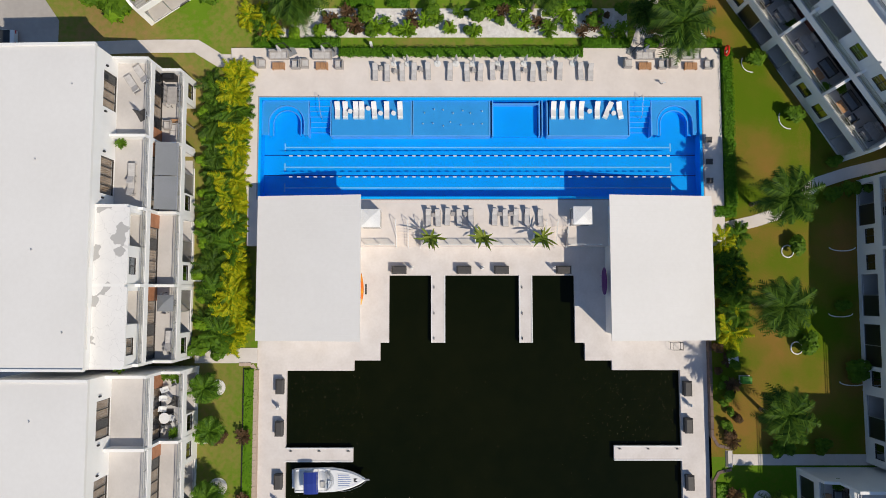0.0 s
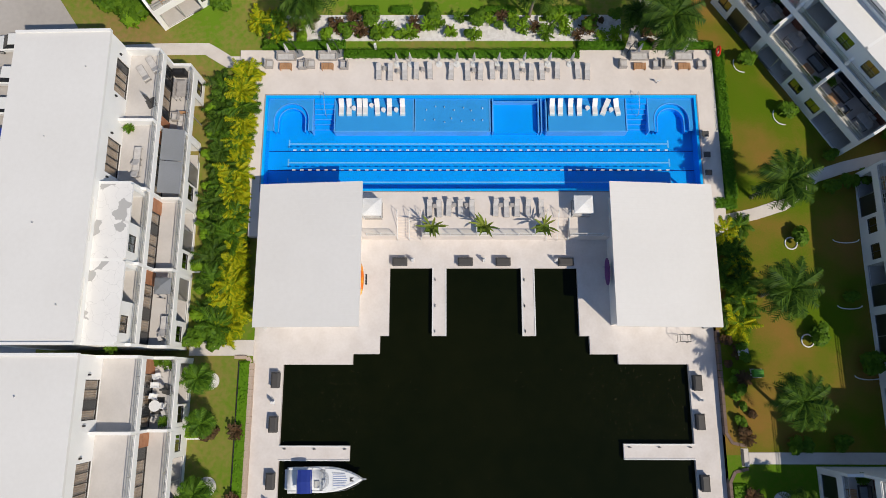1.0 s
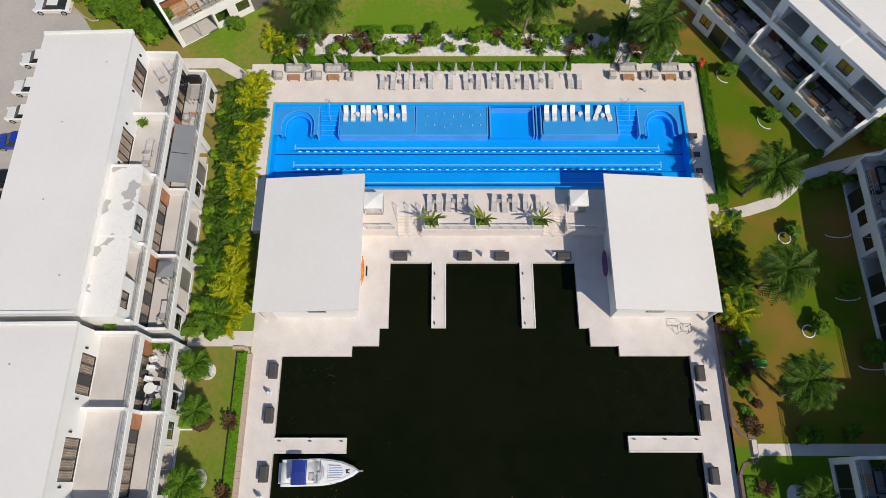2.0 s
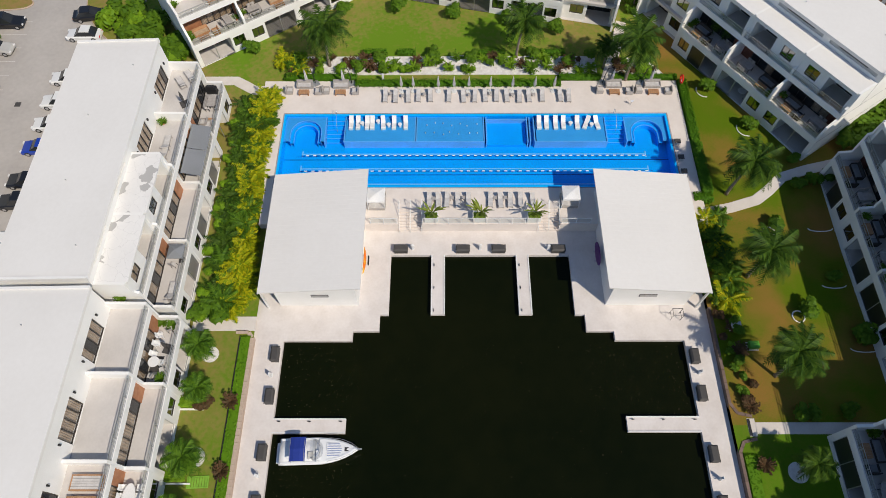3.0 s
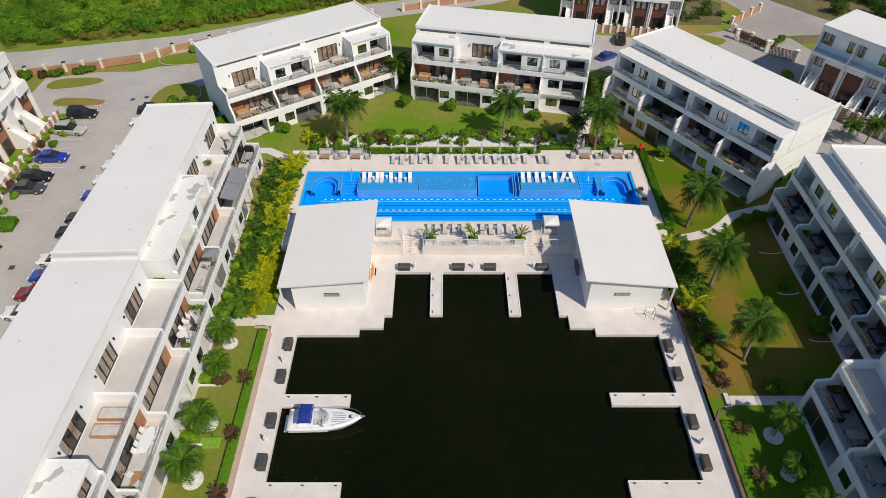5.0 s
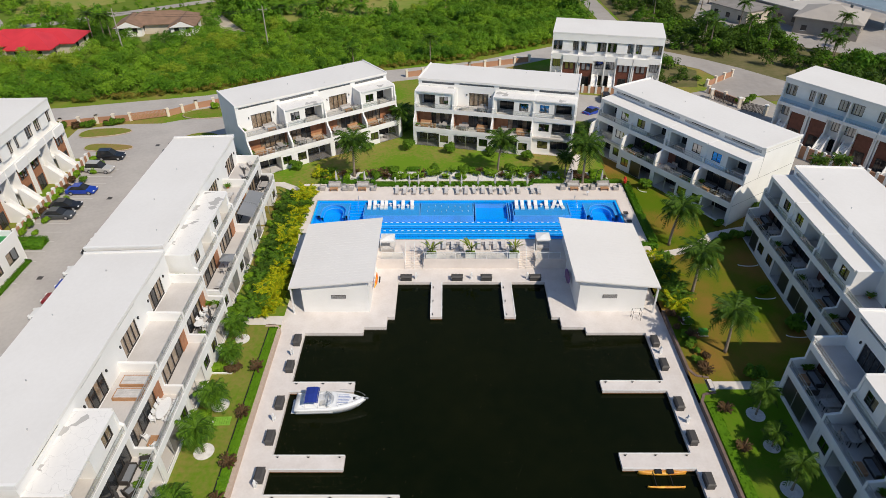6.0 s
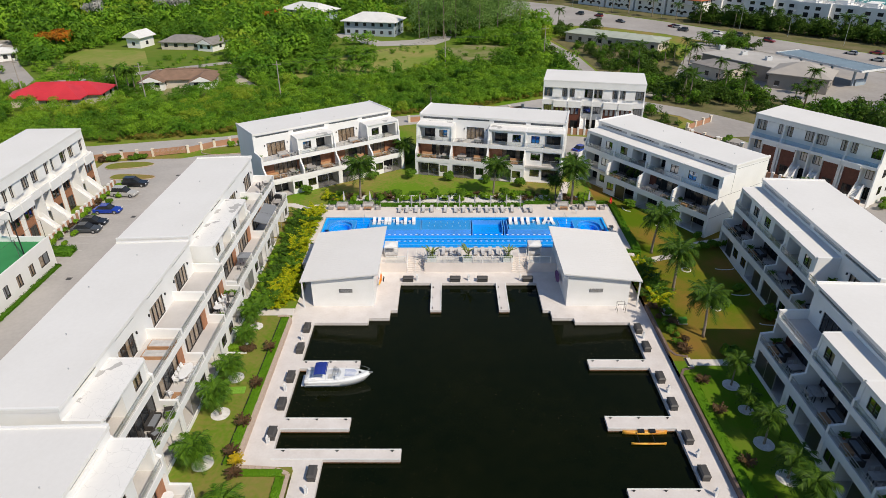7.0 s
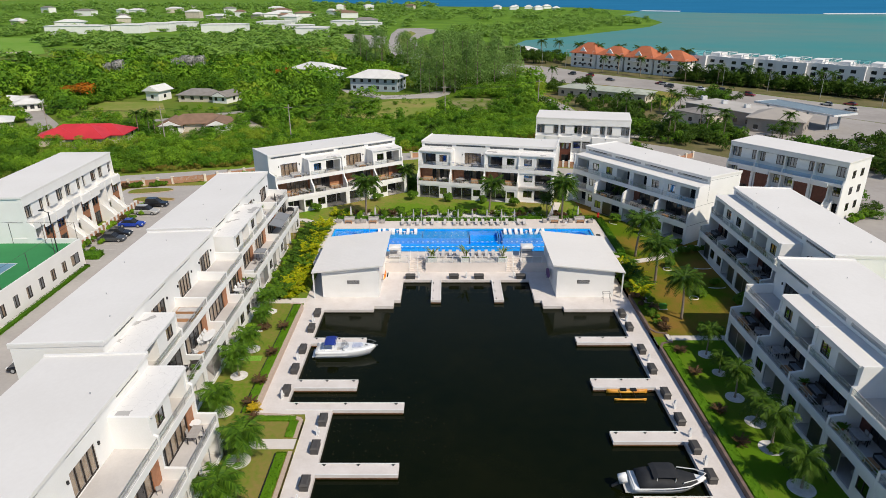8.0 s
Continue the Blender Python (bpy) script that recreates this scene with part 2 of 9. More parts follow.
FENDER = mat("brown_dock_timber", (0.24, 0.12, 0.06), 0.8, (0.13, 0.07, 0.04), scale=1.5, fine=6)
QUAY = mat("dark_wet_quay_wall", (0.10, 0.085, 0.07), 0.7, (0.05, 0.045, 0.035), scale=0.8, fine=3)
FOREST2 = leafmat("dark_woodland_leaf", (0.16, 0.29, 0.020), (0.050, 0.145, 0.012), island=0.4, trans=0.35, scale=0.14, cut=(0.6, 0.84))
ORANGE = mat("orange_roof_tile", (0.50, 0.165, 0.075), 0.8, (0.38, 0.11, 0.05), fine=3)
RED = mat("red_metal_roof", (0.60, 0.040, 0.052), 0.5, (0.48, 0.03, 0.04), scale=0.3)
BROWNROOF = mat("brown_shingle_roof", (0.26, 0.16, 0.11), 0.9, (0.19, 0.12, 0.08), scale=0.6)
GREYROOF = mat("grey_shingle_roof", (0.27, 0.25, 0.235), 0.9, (0.2, 0.185, 0.17), scale=0.6)
COURTGREEN = mat("green_tennis_court", (0.035, 0.24, 0.075), 0.8, (0.028, 0.20, 0.06))
COURTBLUE = mat("pale_blue_tennis_court", (0.15, 0.30, 0.42), 0.8)
CLEAR = glassmat("clear_railing_glass", (0.93, 0.96, 0.95), 1.45, 0.03, True)[0]
BLUETINT = glassmat("pale_blue_balustrade_glass", (0.62, 0.80, 0.92), 1.45, 0.04, True)[0]
WINGLASS = glassmat("clear_window_glass", (0.82, 0.83, 0.84), 1.5, 0.02, True)[0]
# black screen mesh; its dark tint also stands in for patio shade
DARKMESH = glassmat("black_mesh_with_shade", (0.16, 0.17, 0.18), 1.5, 0.4, True)[0]
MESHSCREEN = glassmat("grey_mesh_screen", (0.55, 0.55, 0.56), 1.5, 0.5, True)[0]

POOLWATER, n_, l_, g_, f_ = glassmat("pool_water", (0.80, 0.93, 1.0), 1.33, 0.04)
ripples(n_, l_, (g_.inputs["Normal"], f_.inputs["Normal"]), 1.6, 0.3)
CANAL = mat("dark_green_canal_water", (0.0028, 0.0050, 0.0012), 0.07, (0.0065, 0.0080, 0.002), scale=0.05, fine=0.6, spec=0.085)
ripples(CANAL.node_tree.nodes, CANAL.node_tree.links, (CANAL.node_tree.nodes["Principled BSDF"].inputs["Normal"],), 0.9, 0.4)
SEA = mat("turquoise_lagoon_water", (0.055, 0.24, 0.245), 0.6, (0.13, 0.235, 0.225), scale=0.004, fine=0.02, spec=0.03)
DEEPSEA = mat("deep_blue_sea_water", (0.025, 0.17, 0.33), 0.8, (0.02, 0.145, 0.29), scale=0.003, fine=0.02, spec=0.0)


# ---- mesh helpers ----
class MB:
    """Collects faces for one mesh."""

    def __init__(self):
        self.v, self.f = [], []

    def add(self, vs, fs):
        n = len(self.v)
        self.v += [tuple(p) for p in vs]
        self.f += [tuple(i + n for i in q) for q in fs]
        return self

    def box(self, x0, x1, y0, y1, z0, z1):
        return self.add([(x, y, z) for z in (z0, z1) for y in (y0, y1) for x in (x0, x1)],
                        [(0, 2, 3, 1), (4, 5, 7, 6), (0, 1, 5, 4), (2, 6, 7, 3), (0, 4, 6, 2), (1, 3, 7, 5)])

    def slabpoly(self, pts, z0, z1):
        """A flat plate on a plan outline given anticlockwise."""
        n = len(pts)
        return self.add([(*p, z0) for p in pts] + [(*p, z1) for p in pts],
                        [tuple(range(n - 1, -1, -1)), tuple(range(n, 2 * n))] + [(i, (i + 1) % n, n + (i + 1) % n, n + i) for i in range(n)])

    def profile(self, pts, x0, x1):
        """A (y, z) outline drawn out along x."""
        n = len(pts)
        return self.add([(x0, *p) for p in pts] + [(x1, *p) for p in pts],
                        [tuple(range(n)), tuple(range(2 * n - 1, n - 1, -1))] + [(i, n + i, n + (i + 1) % n, (i + 1) % n) for i in range(n)])

    def rings(self, rs, caps=True):
        """A skin over rings of equally many points."""
        n, k = len(self.v), len(rs[0])
        for r in rs:
            self.v += [tuple(p) for p in r]
        for a in range(len(rs) - 1):
            for i in range(k):
                j = (i + 1) % k
                self.f.append((n + a * k + i, n + a * k + j, n + a * k + k + j, n + a * k + k + i))
        if caps:
            self.f.append(tuple(n + i for i in range(k - 1, -1, -1)))
            self.f.append(tuple(n + (len(rs) - 1) * k + i for i in range(k)))
        return self

    def tube(self, path, r, k=6, r1=None):
        rs = []
        path = [Vector(p) for p in path]
        for i, p in enumerate(path):
            d = (path[min(i + 1, len(path) - 1)] - path[max(i - 1, 0)]).normalized()
            a = d.cross(Vector((0, 0, 1)) if abs(d.z) < 0.95 else Vector((1, 0, 0))).normalized()
            b = d.cross(a)
            rr = r if r1 is None else r + (r1 - r) * i / max(1, len(path) - 1)
            rs.append([p + (a * math.cos(q) + b * math.sin(q)) * rr for q in [2 * math.pi * j / k for j in range(k)]])
        return self.rings(rs)

    def cyl(self, x, y, z0, z1, r, k=12, r1=None):
        return self.tube([(x, y, z0), (x, y, z1)], r, k, r1)

    def wall(self, x0, x1, y0, y1, z0, z1, holes=()):
        """A wall along x with openings (xa, xb, za, zb) right through it."""
        xs = sorted({x for x in (x0, x1, *[h[0] for h in holes], *[h[1] for h in holes]) if x0 <= x <= x1})
        zs = sorted({z for z in (z0, z1, *[h[2] for h in holes], *[h[3] for h in holes]) if z0 <= z <= z1})
        return self.cells(xs, zs, lambda x, z: not any(h[0] < x < h[1] and h[2] < z < h[3] for h in holes), lambda x, z, k: (x, (y0, y1)[k], z))

    def cells(self, us, vs, solid, place):
        """A plate made of the solid cells of a grid, in one skin."""
        nu, nv = len(us) - 1, len(vs) - 1
        s = [[solid((us[i] + us[i + 1]) / 2, (vs[j] + vs[j + 1]) / 2) for j in range(nv)] for i in range(nu)]
        ids = {}

        def at(i, j, k):
            if (i, j, k) not in ids:
                ids[i, j, k] = len(self.v)
                self.v.append(place(us[i], vs[j], k))
            return ids[i, j, k]
        for i in range(nu):
            for j in range(nv):
                if not s[i][j]:
                    continue
                self.f.append((at(i, j, 0), at(i + 1, j, 0), at(i + 1, j + 1, 0), at(i, j + 1, 0)))
                self.f.append((at(i, j, 1), at(i, j + 1, 1), at(i + 1, j + 1, 1), at(i + 1, j, 1)))
                for (a, b), (c, d), (e, f) in (((i - 1, j), (i, j), (i, j + 1)), ((i + 1, j), (i + 1, j + 1), (i + 1, j)), ((i, j - 1), (i + 1, j), (i, j)), ((i, j + 1), (i, j + 1), (i + 1, j + 1))):
                    if not (0 <= a < nu and 0 <= b < nv and s[a][b]):
                        self.f.append((at(c, d, 0), at(c, d, 1), at(e, f, 1), at(e, f, 0)))
        return self

    def plan(self, rects, z0, z1):
        """One plate over a set of plan rectangles (x0, x1, y0, y1)."""
        xs = sorted({v for r in rects for v in r[:2]})
        ys = sorted({v for r in rects for v in r[2:]})
        return self.cells(xs, ys, lambda x, y: any(r[0] < x < r[1] and r[2] < y < r[3] for r in rects), lambda x, y, k: (x, y, (z0, z1)[k]))

    def mesh(self, name):
        me = bpy.data.meshes.new(name)
        me.from_pydata(self.v, [], self.f)
        me.update()
        return me


def part(name, mb, material, parent=None, label="", smooth=False):
    """One mesh object, under a thing or a part if one is given."""
    me = mb if isinstance(mb, bpy.types.Mesh) else mb.mesh(name)
    if not me.materials:
        me.materials.append(material)
    if smooth:
        me.polygons.foreach_set("use_smooth", [True] * len(me.polygons))
    ob = new(name, me)
    ob.parent = parent
    if label:
        ob["label"] = label
    return ob


def thing(name, m, label, category, group="", kind=""):
    ob = new(name)
    ob.matrix_world = m
    return tagged(ob, label, category, group, kind)


def structure(name, mb, material, label, category, smooth=False, kind="structure"):
    return tagged(part(name, mb, material, None, "", smooth), label, category, "", kind)


rng = random.Random(7)


def leaves(mb, centre, radii, n, size, r, box=False, single=False):
    """n small leaf sprays on and in a rounded or box-shaped body; single: three-cornered sprays for far crowns."""
    for _ in range(n):
        if box:
            p = Vector((r.uniform(-1, 1), r.uniform(-1, 1), r.uniform(-1, 1)))
            k = r.randrange(5)
            if k < 2:
                p.z = 1
            elif k == 2:
                p.x = r.choice((-1, 1))
            else:
                p.y = r.choice((-1, 1))
            d = p.normalized()
        else:
            d = Vector((r.gauss(0, 1), r.gauss(0, 1), r.gauss(0, 1))).normalized()
            if d.z < -0.45:
                d.z = -d.z
            p = d * r.uniform(0.72, 1.04)
        c = Vector((centre[0] + p.x * radii[0], centre[1] + p.y * radii[1], centre[2] + p.z * radii[2]))
        nrm = (d + Vector((r.gauss(0, 1), r.gauss(0, 1), r.gauss(0, 1))) * 0.38 + Vector((0, 0, 0.4))).normalized()
        a = nrm.orthogonal().normalized()
        a.rotate(Matrix.Rotation(r.uniform(0, 6.28), 3, nrm))
        b = nrm.cross(a)
        s = size * r.uniform(0.6, 1.35)
        if single:
            mb.add([c - a * s, c + b * s * 0.75, c + a * s * 0.8 - b * s * 0.5], [(0, 1, 2)])
        else:
            mb.add([c - a * s, c + b * s * 0.55, c + a * s, c - b * s * 0.55], [(0, 1, 2, 3)])


# ---- ground ----
def step01(a, b, x):
    t = min(1, max(0, (x - a) / (b - a)))
    return t * t * (3 - 2 * t)


def gz(x, y):
    """Height of the ground: a low shelf round the basin that rises to the lawn north of the pool."""
    behind = (x - 35.6) * 0.829 + (y - 43.5) * 0.559
    return 0.55 + 0.75 * step01(0, 22, y) * (1 - step01(52, 66, y)) * step01(-40, -28, x) * (1 - step01(44, 58, x)) * (1 - step01(-5.5, -0.5, behind))


BX0, BX1, BY0, BY1 = -18.4, 26.35, -82.0, 20.0
def lines(*spans):
    out = []
    for a, b, s in spans:
        out += list(np.arange(a, b, s))
    return out + [spans[-1][1]]


gxs = sorted(set(lines((-4800, -600, 600), (-600, -80, 40), (-80, -18.4, 2.8)) + lines((-18.4, 26.35, 2.7969), (26.35, 78, 2.9), (78, 600, 40), (600, 4800, 600))))
gys = sorted(set(lines((-1500, -82, 150), (-82, 20, 3.0), (20, 70, 2.5), (70, 600, 40), (600, 4900, 600))))
ground = MB()
cols = len(gxs)
ground.v = [(x, y, gz(x, y)) for y in gys for x in gxs]
for j in range(len(gys) - 1):
    for i in range(cols - 1):
        if gxs[i] >= BX0 - 0.01 and gxs[i + 1] <= BX1 + 0.01 and gys[j] >= BY0 - 0.01 and gys[j + 1] <= BY1 + 0.01:
            continue
        ground.f.append((j * cols + i, j * cols + i + 1, (j + 1) * cols + i + 1, (j + 1) * cols + i))
lawn = structure("ground", ground, GRASS, "green lawn with brown dry patches round the basin", "lawn", smooth=True)
lawn.data.materials.append(GRASS_DRY)
lawn.data.materials.append(GRASS_LUSH)
lawn.data.materials.append(GRASS_NORTH)
for q in lawn.data.polygons:
    c = q.center
    q.material_index = 2 if c.x > 26 and c.y < -16 else 1 if 26 < c.x < 46 and c.y < 40 else 3 if c.y > 23 else 0


structure("lawn_corner", MB().box(-18.4, -13.2, BY0, -31.35, -0.5, 0.545), GRASS, "green lawn corner beside the dock", "lawn")


def sheet(name, outline, z, material, label, category, thick=0.25):
    return structure(name, MB().slabpoly(outline, z - thick, z), material, label, category)


# ---- basin, docks ----
structure("water", MB().add([(-60, -700, -0.5), (60, -700, -0.5), (60, 8, -0.5), (-60, 8, -0.5)], [(0, 1, 2, 3)]), CANAL,
          "dark green still canal water between the docks", "water")
structure("basin_floor", MB().box(BX0, BX1, BY0, 8, -3.2, -3.0), SAND, "canal bed under dark water", "canal bed")
DOCKS = [(-18.4, 26.35, 1.8, 4.7), (-18.4, -5.42, -4.94, 1.8), (-18.4, -6.28, -6.7, -4.94), (-18.4, -8.87, -7.72, -6.7),
         (13.25, 26.35, -4.94, 1.8), (14.2, 26.35, -6.7, -4.94), (16.9, 26.35, -7.65, -6.7),
         (-18.4, -15.6, -30.0, -7.72), (23.65, 26.35, BY0, -7.65), (-13.2, -10.7, BY0, -30.0), (-18.9, -18.4, -7.72, 4.7), (-18.4, -10.7, -31.35, -30.0)]
PIERS = [(-1.2, 0.23, -4.94, 1.8), (7.65, 9.0, -4.94, 1.8), (-15.6, -8.9, -16.65, -15.27), (-15.6, -8.75, -26.1, -24.45),
         (-15.6, -3.4, -30.0, -28.65), (-10.7, -3.3, -39.4, -37.85), (-10.7, -3.3, -49.5, -48), (16.95, 23.65, -16.5, -15.05), (16.9, 23.65, -25.95, -24.2),
         (16.9, 23.65, -34.9, -33.3), (16.9, 23.65, -43.4, -41.9), (16.9, 23.65, -52.4, -50.9)]
dock = MB().plan(DOCKS, -0.38, 0)
structure("quay_wall", MB().plan(DOCKS, -3.0, -0.38), QUAY, "dark wet quay wall under the dock edge", "quay wall")
structure("dock", dock, DOCK, "pale concrete dock round the basin", "dock")
for x0, x1, y0, y1 in PIERS:
    pier = tagged(part("pier", MB().box(x0, x1, y0, y1, -0.30, 0.0), DOCK), "pale concrete finger pier over dark water", "pier", "finger piers", "structure")
    vert = (y1 - y0) > (x1 - x0)
    n = 4
    for i in range(n):
        t = (i + 0.5) / n
        px, py = ((x0 + x1) / 2, y0 + t * (y1 - y0)) if vert else (x0 + t * (x1 - x0), (y0 + y1) / 2)
        part("pile", MB().cyl(px, py, -3.0, -0.30, 0.22, 8), DOCK, pier)
    part("timber_fender", MB().box(x0 + 0.06, x1 - 0.06, y0 + 0.06, y1 - 0.06, -0.56, -0.302), FENDER, pier, "brown timber fender under the pier edge")
    for s in (0, 1):
        cap = MB()
        if vert:
            cap.box(x0 + s * (x1 - x0 - 0.12), x0 + s * (x1 - x0 - 0.12) + 0.12, y0, y1, 0.0, 0.05)
        else:
            cap.box(x0, x1, y0 + s * (y1 - y0 - 0.12), y0 + s * (y1 - y0 - 0.12) + 0.12, 0.0, 0.05)
        part("edge_beam", cap, WHITEMETAL, pier)

# ---- pool deck and pool ----
PX0, PX1, PY0, PY1, DZ = -18.45, 25.95, 9.35, 19.65, 1.5
ST = [(-4.7, -2.2), (10.1, 12.4)]                      # stairs down to the dock
deck = MB().plan([(-19.4, PX0, 4.7, 24.75), (PX1, 27.95, 4.7, 24.75), (PX0, PX1, PY1, 24.75), (PX0, PX1, 6.9, PY0),
                       (PX0, ST[0][0], 4.7, 6.9), (ST[0][1], ST[1][0], 4.7, 6.9), (ST[1][1], PX1, 4.7, 6.9)], -0.5, DZ)
sheet("deck_corner", [(-21.2, 21.0), (-19.4, 9.0), (-19.4, 24.75), (-21.4, 24.75)], DZ, DECK, "pale beige stone corner of the pool deck", "pool deck", 0.9)
structure("pool_deck", deck, DECK, "pale beige stone pool deck in full sun", "pool deck")
for a, b in ST:
    st = MB()
    for i in range(8):
        st.box(a, b, 4.7 + i * 0.275, 6.9, 0.0 if i == 0 else i * 0.1875 - 0.02, (i + 1) * 0.1875 - (0.004 if i == 7 else 0))
    tagged(part("stairs", st, DECK), "pale stone steps from the pool deck to the dock", "stairs", "deck stairs", "structure")

pool = MB()
pool.box(PX0, PX1, PY0, PY1, -0.6, 0.15)                     # floor
pool.box(PX0, PX1, PY0, PY0 + 0.25, 0.15, DZ - 0.004).box(PX0, PX0 + 0.25, PY0 + 0.25, PY1, 0.15, DZ - 0.004).box(PX1 - 0.25, PX1, PY0 + 0.25, PY1, 0.15, DZ - 0.004)
pool.box(PX0 + 0.25, PX1 - 0.25, PY1 - 0.25, PY1, 0.15, DZ - 0.004)
basin = structure("pool_basin", pool, POOLTILE, "deep blue tiled lap pool with shallow shelves", "swimming pool")
SH = 1.22
def shelf(name, x0, x1, z, label):
    return part(name, MB().box(x0, x1, 15.85, PY1 - 0.25, 0.15, z), POOLPALE, basin, label)


shelf("sun_shelf", -11.2, -3.25, SH, "pale blue shallow lounging shelf")
shelf("jet_shelf", -3.0, 4.6, SH, "pale blue shallow shelf with bubbler jets")
shelf("sun_shelf", 10.7, 18.6, SH, "pale blue shallow lounging shelf")
part("plunge_floor", MB().box(5.1, 9.6, 15.85, PY1 - 0.25, 0.15, 0.55), POOLTILE, basin)
ridge = MB()
for x in (-11.3, -3.2, -3.0, 4.7, 5.0, 9.7, 10.0, 10.5, 18.75, -13.55, 21.0):
    ridge.box(x - 0.06, x + 0.06, 15.8, PY1 - 0.25, 0.15, SH + 0.012)
ridge.box(-11.3, 4.7, 15.75, 15.87, 0.15, SH + 0.02).box(10.5, 18.75, 15.75, 15.87, 0.15, SH + 0.02).box(5.0, 9.7, 19.0, 19.12, 0.15, SH + 0.01)
part("shelf_edge", ridge, POOLLINE, basin)
for cx, x0, x1 in ((-15.75, -18.2, -13.6), (23.35, 21.05, 25.7)):
    for r0, r1, z in ((1.78, 2.6, 1.22), (1.38, 1.78, 0.85)):
        sp = MB()
        k = 20
        inner = [(cx - r0, 15.87)] + [(cx - r0 * math.cos(math.pi * i / k), 17.1 + r0 * math.sin(math.pi * i / k)) for i in range(k + 1)] + [(cx + r0, 15.87)]
        outer = [(x0, 15.87)] + [((max(x0, min(x1, cx - 3.4 * math.cos(math.pi * i / k))), min(PY1 - 0.25, 17.1 + 3.4 * math.sin(math.pi * i / k))) if r1 > 2 else
                 (cx - r1 * math.cos(math.pi * i / k), 17.1 + r1 * math.sin(math.pi * i / k))) for i in range(k + 1)] + [(x1, 15.87)]
        if r1 < 2:
            outer[0], outer[-1] = (cx - r1, 15.87), (cx + r1, 15.87)
        for i in range(len(inner) - 1):
            (a, b), (c, d), (e, f), (g, h) = inner[i], inner[i + 1], outer[i + 1], outer[i]
            sp.add([(a, b, z), (c, d, z), (e, f, z), (g, h, z)], [(0, 1, 2, 3)])
            sp.add([(a, b, 0.15), (c, d, 0.15), (c, d, z), (a, b, z)], [(0, 1, 2, 3)])
        part("spa_bench", sp, POOLPALE if r1 > 2 else POOLTILE, basin)
        part("bench_edge", MB().tube([(a, b, z + 0.01) for a, b in inner], 0.05, 5), POOLLINE, basin)
for x0, x1 in ((-13.45, -11.4), (18.8, 20.95)):
    for i in range(6):
        part("pool_step", MB().box(x0, x1, 16.3 + i * 0.5, PY1 - 0.25, 0.15, 0.32 + i * 0.17), POOLTILE, basin)
        part("step_nosing", MB().box(x0, x1, 16.3 + i * 0.5, 16.36 + i * 0.5, 0.325 + i * 0.17, 0.335 + i * 0.17), POOLLINE, basin)
for y in (14.85, 12.8, 10.7):
    ln = MB().box(-16.1, 23.2, y - 0.07, y + 0.07, 0.15, 0.158)
    for x in (-16.1, 23.2):
        ln.box(x - 0.07, x + 0.07, y - 0.42, y + 0.42, 0.15, 0.160)
    part("lane_mark", ln, LANEMARK, basin)
for y in (14.05, 11.95):
    part("dark_lane_line", MB().box(-18.2, 25.7, y - 0.05, y + 0.05, 0.15, 0.156), POOLDARK, basin)
jets = MB()
jr = random.Random(3)
for i in range(14):
    jets.cyl(-1.9 + (i % 7) * 0.95 + jr.uniform(-0.2, 0.2), 17.0 + (i // 7) * 1.3 + jr.uniform(-0.25, 0.25), SH, SH + 0.17, 0.06, 8)
part("bubbler_jet", jets, WHITEPLASTIC, basin)
part("rim", MB().box(PX0 - 0.12, PX1 + 0.12, PY1, PY1 + 0.12, DZ, DZ + 0.02).box(PX0 - 0.12, PX0, PY0, PY1, DZ, DZ + 0.02).box(PX1, PX1 + 0.12, PY0, PY1, DZ, DZ + 0.02).box(PX0 - 0.12, PX1 + 0.12, PY0 - 0.12, PY0, DZ, DZ + 0.02),
     mat("grey_pool_coping", (0.34, 0.33, 0.34), 0.7), basin, "grey stone coping")
pw = structure("pool_water", MB().add([(PX0 + 0.25, PY0 + 0.25, 1.40), (PX1 - 0.25, PY0 + 0.25, 1.40), (PX1 - 0.25, PY1 - 0.25, 1.40), (PX0 + 0.25, PY1 - 0.25, 1.40)], [(0, 1, 2, 3)]),
               POOLWATER, "clear pool water with light ripples", "water")

# lane ropes, each a line with white floats
fl = MB()
fl.cyl(0, 0, -0.17, 0.17, 0.06, 8)
fl.v = [(z, y, x) for x, y, z in fl.v]
float_mesh = fl.mesh("float")
for y in (13.72, 11.6):
    rope = thing("lane_rope", pose(0, y, 1.40), "white and blue floating lane rope across the pool", "lane rope", "lane ropes")
    part("cord", MB().tube([(-15.9, 0, 0), (23.2, 0, 0)], 0.02, 5), POOLDARK, rope)
    x = -15.2
    while x < 22.9:
        part("float", float_mesh, WHITEPLASTIC, rope).location = (x, 0, 0.0)
        x += 0.82


